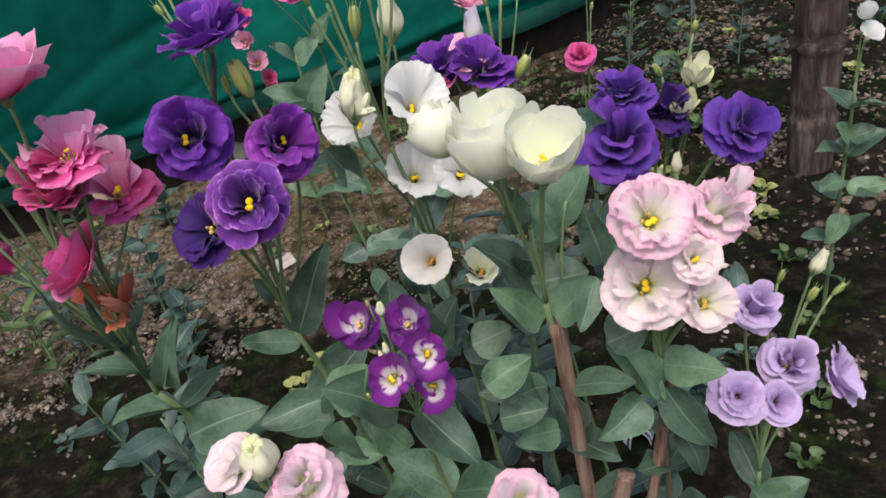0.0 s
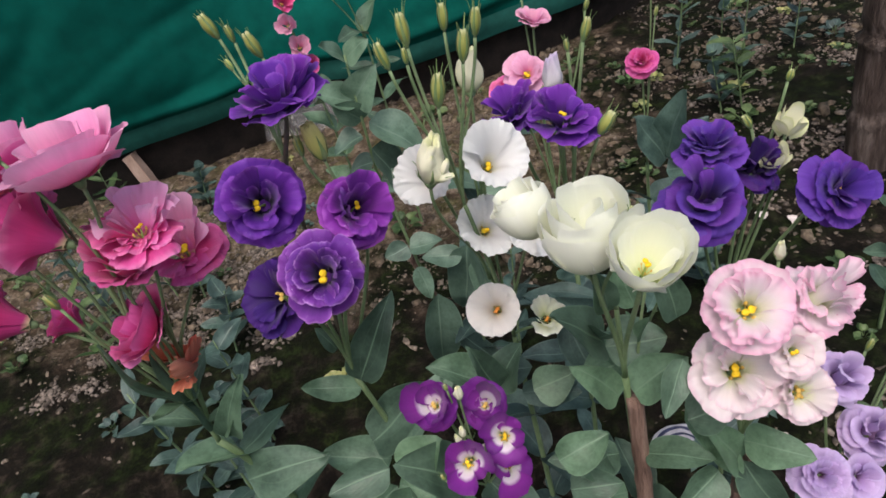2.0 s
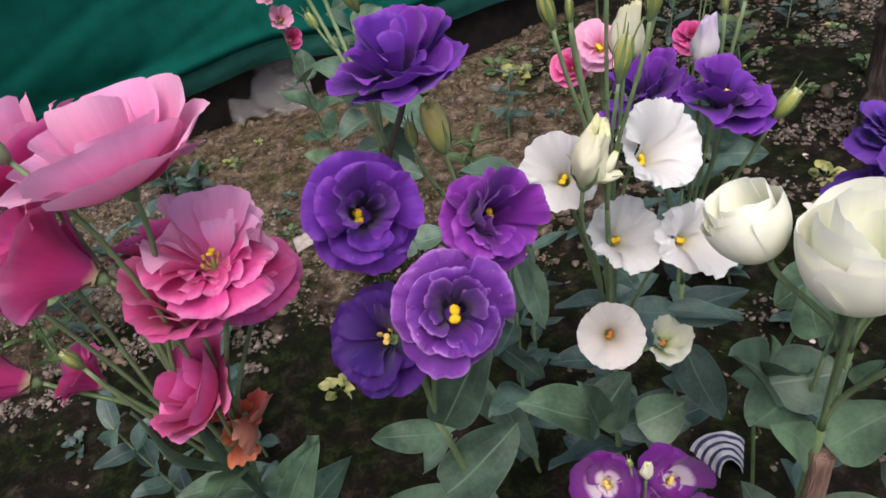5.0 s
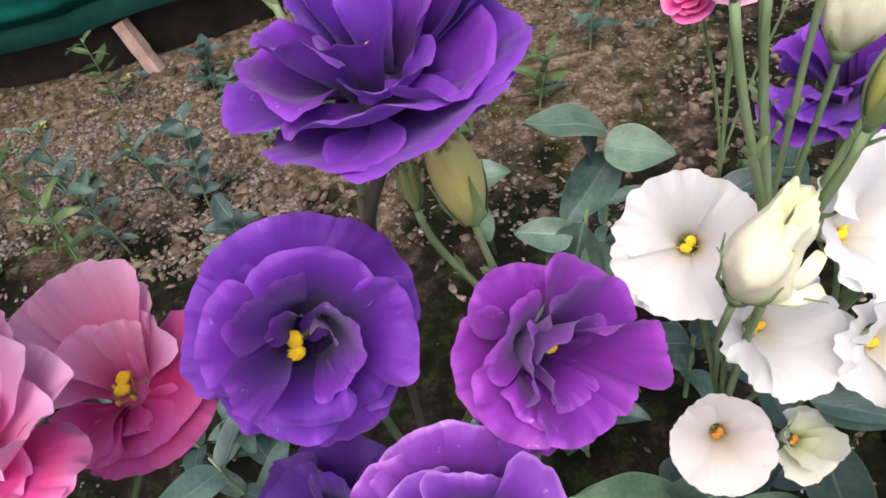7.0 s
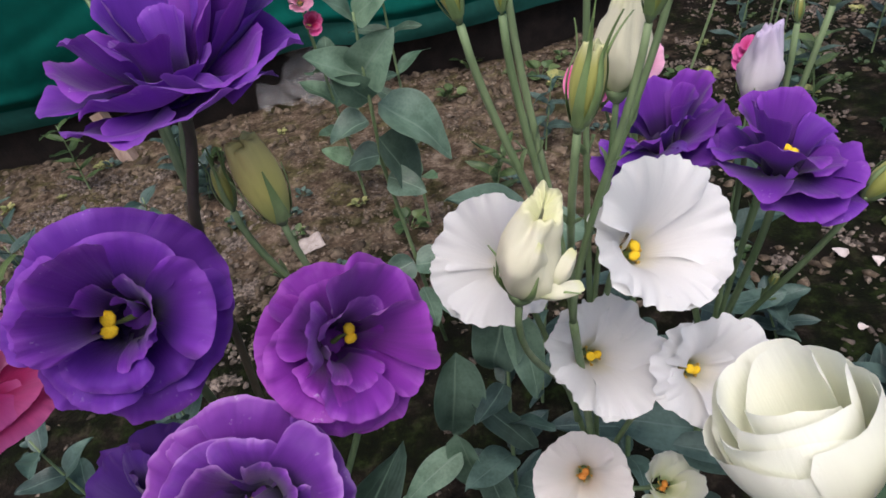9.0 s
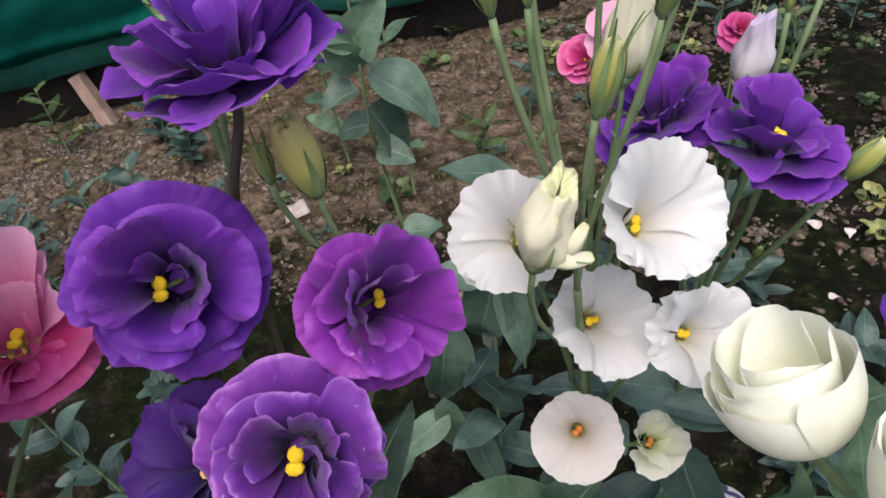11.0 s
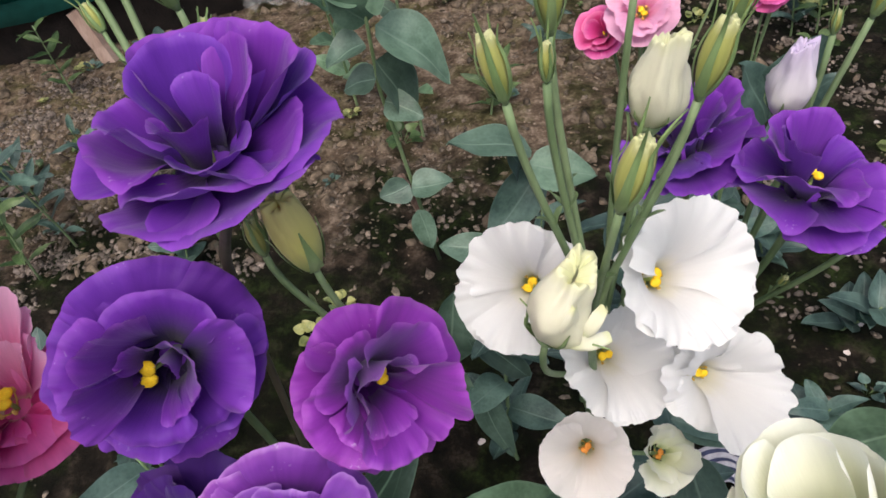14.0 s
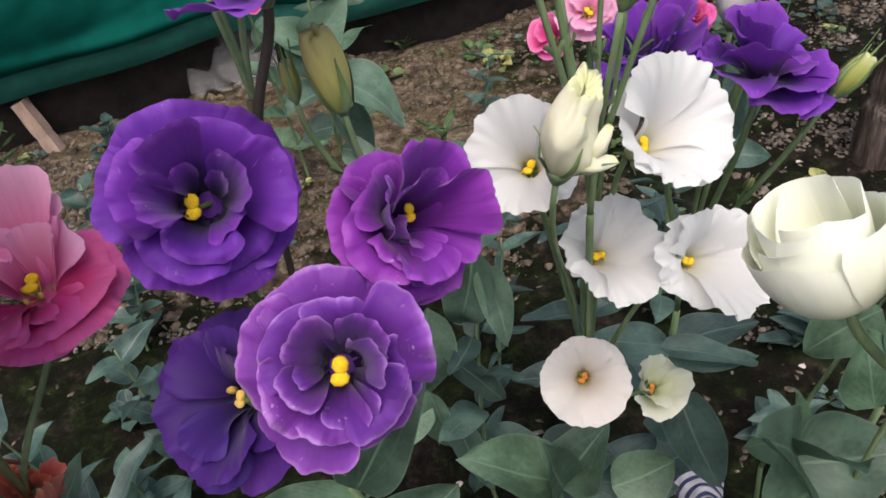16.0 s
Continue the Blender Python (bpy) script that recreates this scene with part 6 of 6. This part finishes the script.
# near pale pink, low at the front
near = plant_base("lisianthus_plant", (0.05, 0.37, 0), "lisianthus with pale pink blooms and cream buds", "lisianthus plants")
node = Vector((0.045, 0.35, 0.6))
stem(near, curve_points((0.05, 0.37, -0.02), (0, 0, 0.5), node, (0.0, -0.02, 0.4), 12), 0.0038, 0.0026)
spray(near, node, [
    ("flower", (0.023, 0.33, 0.757), (-0.3, -0.3, 0.9), 0.04, "trumpet", SHELLPINK, 161, "pale pink bloom", dict(stigma=0)),
    ("flower", (0.057, 0.33, 0.728), (0.1, -0.4, 0.9), 0.05, "double", PALEPINK, 162, "pale pink ruffled bloom", {}),
    ("flower", (0.178, 0.335, 0.664), (0.1, -0.4, 0.9), 0.05, "double", PALEPINK, 163, "pale pink ruffled bloom", dict(join=(0.1, 0.36, 0.45))),
], 0.0014)
buds(near, node, [((0.037, 0.33, 0.757), (0.1, -0.1, 1), 0.03, 0.022, BUDCREAM, 164, "round cream bud")])
pairs(near, (0.05, 0.37, 0.1), node, 8, 0.07, 0.042, 165)

# plants further back
farp = plant_base("lisianthus_plant", (0.235, 1.03, 0), "lisianthus with soft pink blooms farther back", "lisianthus plants")
node = Vector((0.23, 0.99, 0.5))
stem(farp, curve_points((0.235, 1.03, -0.02), (0, 0, 0.4), node, (0.0, -0.02, 0.3), 12), 0.004, 0.003)
spray(farp, node, [
    ("flower", (0.212, 0.95, 0.747), (-0.1, -0.6, 0.8), 0.06, "open", FARPINK, 171, "soft pink bloom with yellow heart", {}),
    ("flower", (0.233, 0.988, 0.8), (0.15, -0.2, 0.9), 0.045, "trumpet", FARPINK, 172, "half-open soft pink bloom", dict(stigma=0)),
    ("flower", (0.185, 0.965, 0.722), (-0.4, -0.5, 0.6), 0.045, "trumpet", PINK, 173, "half-open pink bloom", dict(stigma=0.5))])
buds(farp, node, [((0.222, 1.0, 0.84), (0, 0, 1), 0.0224, 0.0072, BUDGREEN, 174, "green bud"), ((0.3, 1.0, 0.8), (0.3, 0, 1), 0.0172, 0.0065, BUDGREEN, 175, "green bud")])
pairs(farp, (0.235, 1.03, 0.05), node, 6, 0.1, 0.045, 176, LEAFBLUE)

leaf_rows(farp, 1.03, [(0.125, 0.55, 0.04, 0.605, 0.04), (0.12, 0.53, 0.19, 0.52, 0.055)], 177, LEAFPALE)
leaf_rows(farp, 1.05, [(0.13, 0.5, 0.08, 0.43, 0.05), (0.11, 0.5, 0.1, 0.56, 0.03)], 178, LEAFBLUE)
rosep = plant_base("lisianthus_plant", (0.42, 1.25, 0), "lisianthus with one deep rose bloom", "lisianthus plants")
node = Vector((0.415, 1.235, 0.4))
stem(rosep, curve_points((0.42, 1.25, -0.02), (0, 0, 0.3), node, (0.0, -0.02, 0.2), 12), 0.004, 0.003)
spray(rosep, node, [("flower", (0.41, 1.212, 0.608), (-0.1, -0.5, 0.85), 0.055, "rosette", ROSE, 181, "deep rose double bloom", dict(stigma=0.4))])
buds(rosep, node, [((0.44, 1.23, 0.68), (0.2, 0, 1), 0.0189, 0.0058, BUDGREEN, 182, "green bud"), ((0.435, 1.24, 0.72), (0, 0, 1), 0.0172, 0.0058, BUDGREEN, 183, "green bud")])
leaf_rows(rosep, 1.2, [(0.44, 0.42, 0.388, 0.515, 0.07), (0.442, 0.43, 0.466, 0.57, 0.075), (0.446, 0.42, 0.5, 0.5, 0.05), (0.44, 0.4, 0.52, 0.42, 0.05)], 184, LEAFBLUE)
pairs(rosep, (0.42, 1.25, 0.04), (0.42, 1.24, 0.35), 4, 0.1, 0.05, 185, LEAFBLUE)

string = plant_base("lisianthus_plant", (-0.28, 1.93, 0), "lisianthus with a row of small coral-pink blooms", "lisianthus plants")
node = Vector((-0.285, 1.9, 0.42))
stem(string, curve_points((-0.28, 1.93, -0.02), (0, 0, 0.4), (-0.325, 1.9, 0.82), (-0.02, 0, 0.4), 16), 0.004, 0.002)
for k, (x, y, z, d) in enumerate([(-0.285, 1.855, 0.484, 0.055), (-0.29, 1.851, 0.535, 0.065), (-0.299, 1.848, 0.595, 0.06), (-0.29, 1.83, 0.655, 0.065), (-0.318, 1.87, 0.705, 0.06), (-0.33, 1.87, 0.77, 0.06)]):
    spray(string, (-0.3, 1.9, z - 0.07), [("flower", (x, y, z), (0.5 - 0.25 * (k % 3), -0.6, 0.45), d * 0.84, "crumpled", FARPINK if k % 3 else PINK, 191 + k, "small coral-pink bell bloom", dict(heart=ANTHER))], 0.0016)
pairs(string, (-0.28, 1.93, 0.05), (-0.29, 1.9, 0.4), 4, 0.1, 0.06, 199)

rosy = plant_base("lisianthus_plant", (-0.1, 1.76, 0), "tall lisianthus with deep rose bloom and green buds", "lisianthus plants")
stem(rosy, curve_points((-0.1, 1.76, -0.02), (0, 0, 0.4), (-0.1, 1.72, 0.6), (0.0, 0, 0.4), 16), 0.004, 0.002)
spray(rosy, (-0.1, 1.72, 0.55), [("flower", (-0.116, 1.7, 0.722), (0.1, -0.4, 0.85), 0.085, "rosette", ROSE, 201, "deep rose bloom", dict(stigma=0)), ("flower", (-0.19, 1.71, 0.76), (-0.2, -0.4, 0.85), 0.07, "double", ROSE, 202, "deep rose bloom", dict(stigma=0))])
pairs(rosy, (-0.1, 1.76, 0.1), (-0.1, 1.72, 0.62), 6, 0.1, 0.035, 203)

# leafy sprig without blooms
sprig = plant_base("leafy_sprig", (-0.05, 1.37, 0), "young lisianthus shoot with broad grey-green leaves", "leafy shoots", "plant")
stem(sprig, [(-0.05, 1.37, -0.02), (-0.065, 1.34, 0.2), (-0.085, 1.32, 0.45), (-0.078, 1.31, 0.62), (-0.075, 1.31, 0.69)], 0.004, 0.002)
leaf_rows(sprig, 1.315, [
    (-0.07, 0.555, 0.021, 0.465, 0.081), (-0.08, 0.5, -0.045, 0.385, 0.078), (-0.085, 0.6, -0.03, 0.66, 0.065), (-0.085, 0.6, -0.15, 0.64, 0.052), (-0.09, 0.53, -0.145, 0.52, 0.052),
    (-0.085, 0.47, -0.135, 0.46, 0.052), (-0.08, 0.43, -0.02, 0.42, 0.046), (-0.08, 0.56, -0.11, 0.62, 0.052), (-0.07, 0.26, -0.115, 0.245, 0.046), (-0.068, 0.25, 0.0, 0.245, 0.052), (-0.065, 0.2, -0.04, 0.13, 0.039), (-0.078, 0.68, -0.11, 0.73, 0.046), (-0.075, 0.68, -0.03, 0.72, 0.046)], 211, LEAFPALE)

backsprig = plant_base("leafy_sprig", (0.08, 0.95, 0), "lisianthus shoot with hanging pale blue-green leaves", "leafy shoots", "plant")
stem(backsprig, curve_points((0.08, 0.95, -0.02), (-0.06, 0, 0.3), (0.094, 0.938, 0.53), (0.03, -0.02, 0.25), 12), 0.0035, 0.0016)
leaf_rows(backsprig, 0.935, [(0.09, 0.517, 0.076, 0.378, 0.061), (0.029, 0.435, -0.009, 0.272, 0.055), (0.079, 0.499, 0.023, 0.505, 0.034), (0.035, 0.366, 0.096, 0.25, 0.039), (0.012, 0.256, -0.068, 0.217, 0.039), (0.095, 0.49, 0.125, 0.401, 0.036), (0.009, 0.292, 0.039, 0.167, 0.039), (0.038, 0.228, 0.061, 0.098, 0.039), (-0.047, 0.157, -0.117, 0.073, 0.039)], 215, LEAFPALE, (0, -0.6, 0.8))
pairs(backsprig, (0.075, 0.95, 0.05), (0.075, 0.945, 0.4), 5, 0.085, 0.038, 216, LEAFBLUE)

edge = plant_base("lisianthus_plant", (0.82, 1.12, 0), "lisianthus with small white blooms by the bamboo post", "lisianthus plants")
stem(edge, curve_points((0.82, 1.12, -0.02), (0, 0, 0.4), (0.82, 1.1, 0.5), (0.0, 0, 0.3), 14), 0.004, 0.0024)
spray(edge, (0.82, 1.1, 0.42), [("flower", (0.83, 1.1, 0.574), (0.1, -0.5, 0.85), 0.038, "bell", WHITE, 221, "small white bloom", {}), ("flower", (0.824, 1.1, 0.615), (0.0, -0.3, 0.9), 0.026, "globe", WHITE, 222, "small white half-open bloom", {})])
leaf_rows(edge, 1.1, [(0.82, 0.4, 0.79, 0.44, 0.035), (0.82, 0.4, 0.86, 0.41, 0.035), (0.82, 0.32, 0.765, 0.325, 0.035), (0.825, 0.3, 0.885, 0.305, 0.04), (0.82, 0.25, 0.8, 0.2, 0.035)], 223)
pairs(edge, (0.82, 1.12, 0.05), (0.82, 1.1, 0.5), 5, 0.07, 0.04, 224)

# scrap of striped cloth on the soil
def scrap_point(u, v, up=0.0):
    a = 2.6 * (u - 0.5)
    r = 0.056 - 0.034 * v
    return Vector((0.375 + r * math.sin(a) * 0.85, 0.94 - 0.06 * v - 0.02 * (1 - math.cos(a)), 0.005 + up + 0.034 * math.cos(a) * (0.75 + 0.25 * v) + 0.004 * noise.noise(Vector((u * 5, v * 5, 2)))))


scrap = tagged(part("cloth_scrap", grid(24, 14, scrap_point), RAGWHITE), "crumpled white and navy striped cloth scrap on soil", "cloth")
for k in range(4):
    part("stripe", grid(24, 2, lambda u, v, k=k: scrap_point(u, 0.12 + 0.24 * k + 0.1 * v, 0.0015)), RAGNAVY, scrap, "navy stripe")

# young shoots on the bed
rng = random.Random(77)
for x, y, h, narrow in ((0.78, 2.38, 0.3, 1), (0.82, 2.05, 0.2, 0), (0.935, 2.22, 0.34, 1), (0.9, 2.76, 0.34, 1), (-0.93, 1.41, 0.24, 1), (-0.81, 1.65, 0.22, 1), (-1.12, 1.63, 0.24, 1), (-1.12, 2.1, 0.22, 1), (0.2, 2.04, 0.2, 1), (0.06, 1.83, 0.16, 1), (0.12, 1.2, 0.3, 1), (0.5, 0.95, 0.1, 0), (0.62, 1.15, 0.1, 0), (-0.57, 1.37, 0.18, 0), (-0.44, 0.98, 0.16, 0), (-0.83, 2.1, 0.14, 0), (-0.72, 1.98, 0.12, 0), (0.55, 1.3, 0.12, 0), (0.5, 1.42, 0.14, 0), (-1.0, 1.62, 0.3, 1), (-0.88, 1.5, 0.26, 1), (-0.72, 1.62, 0.24, 0), (1.0, 2.6, 0.3, 0), (1.15, 2.35, 0.26, 0), (0.88, 2.05, 0.24, 1), (-0.42, 1.08, 0.3, 0), (-0.5, 0.95, 0.34, 0)):
    sh = plant_base("young_shoot", (x, y, 0), "young lisianthus shoot with narrow grey-green leaves" if narrow else "low lisianthus shoot with blue-green leaves", "leafy shoots", "plant")
    top = Vector((x + rng.uniform(-0.04, 0.04), y + rng.uniform(-0.03, 0.03), h))
    stem(sh, curve_points((x, y, -0.02), (0, 0, h), top, (0, 0, h * 0.7), 8), 0.003, 0.0012)
    pairs(sh, (x, y, 0.02), top, 6, 0.075 if narrow else 0.062, 0.02 if narrow else 0.034, rng.random(), WEED if narrow and rng.random() < 0.3 else LEAFBLUE, low=1.0)


# ---- weeds and fallen petals ----
def weed(mat, seed, leaves, size, label):
    """A low rosette of small round leaves on thin stalks."""
    r = random.Random(seed)
    e = plant_base("weed", (0, 0, 0), label, "weeds", "weed")
    for k in range(leaves):
        a = 2 * math.pi * k / leaves + r.uniform(-0.4, 0.4)
        reach, lift = size * r.uniform(0.3, 1.0), size * r.uniform(0.2, 0.8)
        b = Vector((math.cos(a) * reach * 0.5, math.sin(a) * reach * 0.5, lift * 0.8))
        t = Vector((math.cos(a) * reach, math.sin(a) * reach, lift))
        part("stalk", tube([(0, 0, -0.01), b * 0.6, b], [0.0012] * 3, 5), WEED, e)
        leaf(e, b, b + (t - b).normalized() * size * 0.62, size * r.uniform(0.46, 0.62), r.random(), mat, (0, -0.2, 1))
    return e


kinds = [weed(WEED, 1, 9, 0.05, "small green weed with round leaves on soil"), weed(WEEDYELLOW, 2, 10, 0.05, "small yellowing weed on dark soil"), weed(LEAFBLUE, 3, 8, 0.045, "small grey-green weed seedling on soil")]
spots = [(0.86, 1.49, 1, 1.0), (0.83, 1.29, 0, 1.0), (0.9, 1.6, 1, 1.0), (-0.83, 1.19, 2, 0.9), (-1.33, 1.57, 1, 1.4), (-1.2, 1.45, 0, 1.0), (-0.28, 1.2, 1, 0.9), (-0.24, 1.27, 1, 0.8), (0.0, 2.6, 0, 1.6), (0.286, 2.38, 1, 1.4), (0.22, 2.45, 0, 1.5), (-0.06, 2.4, 0, 1.3), (-0.78, 2.2, 0, 1.2), (-0.6, 1.85, 2, 0.9), (0.6, 2.3, 0, 1.2), (1.67, 2.43, 2, 1.8), (1.3, 2.4, 2, 1.3), (1.2, 2.0, 0, 1.2), (0.855, 1.96, 0, 1.4), (0.97, 2.36, 0, 1.3), (0.7, 0.9, 0, 0.9), (0.62, 0.78, 0, 0.8), (-0.72, 0.85, 2, 0.8), (0.45, 1.5, 0, 1.0), (0.2, 1.6, 2, 0.8), (1.6, 2.8, 0, 1.4), (1.1, 2.8, 0, 1.3), (0.1, 1.9, 2, 0.9), (0.62, 1.02, 2, 0.8), (-0.95, 1.0, 2, 0.9), (0.55, 1.55, 0, 0.7), (0.68, 1.9, 2, 0.8), (1.02, 1.95, 0, 0.7), (0.9, 2.15, 1, 0.9), (1.25, 2.25, 0, 0.8), (0.5, 1.85, 0, 0.7), (0.78, 1.1, 0, 0.6), (1.15, 1.7, 2, 0.8), (0.35, 2.1, 2, 0.9), (1.4, 2.1, 1, 0.8), (-0.45, 1.95, 2, 0.7), (-0.68, 1.7, 0, 0.6), (-0.3, 1.62, 2, 0.6), (-1.0, 1.85, 0, 0.7), (-0.95, 1.55, 2, 0.7), (0.45, 2.55, 0, 1.0)]
wr = random.Random(31)
for cx, cy, spread, count in ((0.26, 2.4, 0.14, 9), (0.95, 2.45, 0.25, 7), (1.05, 2.15, 0.25, 7), (-0.82, 2.2, 0.16, 6), (-1.25, 1.9, 0.25, 8), (1.35, 2.6, 0.3, 7), (-0.45, 1.9, 0.2, 5), (1.25, 1.75, 0.2, 6)):
    spots += [(wr.gauss(cx, spread), wr.gauss(cy, spread), wr.choice((0, 0, 1, 2)), wr.uniform(0.35, 0.8)) for _ in range(count)]
for k, (x, y, kind, s) in enumerate(spots):
    m = Matrix.Translation((x, y, ground_height(x, y) - 0.004)) @ Matrix.Rotation(k * 1.9, 4, 'Z') @ Matrix.Scale(s * 0.8, 4)
    copy_thing(kinds[kind], m)
for k, e in enumerate(kinds):
    x, y = ((-0.15, 1.75), (0.7, 1.75), (-0.55, 1.2))[k]
    e.location = (x, y, ground_height(x, y) - 0.004)

for k, (x, y, s) in enumerate(((0.766, 1.539, 0.04), (0.802, 1.484, 0.028), (0.665, 1.151, 0.018), (0.713, 1.316, 0.02), (0.62, 1.1, 0.014), (0.02, 0.98, 0.016), (0.9, 1.68, 0.018), (0.55, 0.9, 0.012))):
    r = random.Random(k)
    fp = part("fallen_petal", petal(s, 30, -10, 1.0, 0.6, r, 0.0, 0.08, 0.05, 8, 6), FALLEN)
    fp.location, fp.rotation_euler = (x, y, ground_height(x, y) + 0.006), (r.uniform(-0.2, 0.2), r.uniform(-0.2, 0.2), r.uniform(0, 6))
    tagged(fp, "pale fallen petal lying on dark soil", "petal", "fallen petals")

# pale square chip on the soil
chip = part("paper_chip", grid(8, 8, lambda u, v: Vector(((u - 0.5) * 0.062 * (1 - 0.12 * v), (v - 0.5) * 0.052, 0.006 * u + 0.005 * noise.noise(Vector((u * 3, v * 3, 5)))))), CHIP)
solid = chip.modifiers.new("thickness", 'SOLIDIFY')
solid.thickness = 0.0015
chip.location, chip.rotation_euler = (-0.384, 1.716, ground_height(-0.384, 1.716) + 0.008), (0.15, -0.1, 0.35)
tagged(chip, "pale square chip lying on brown soil", "chip")
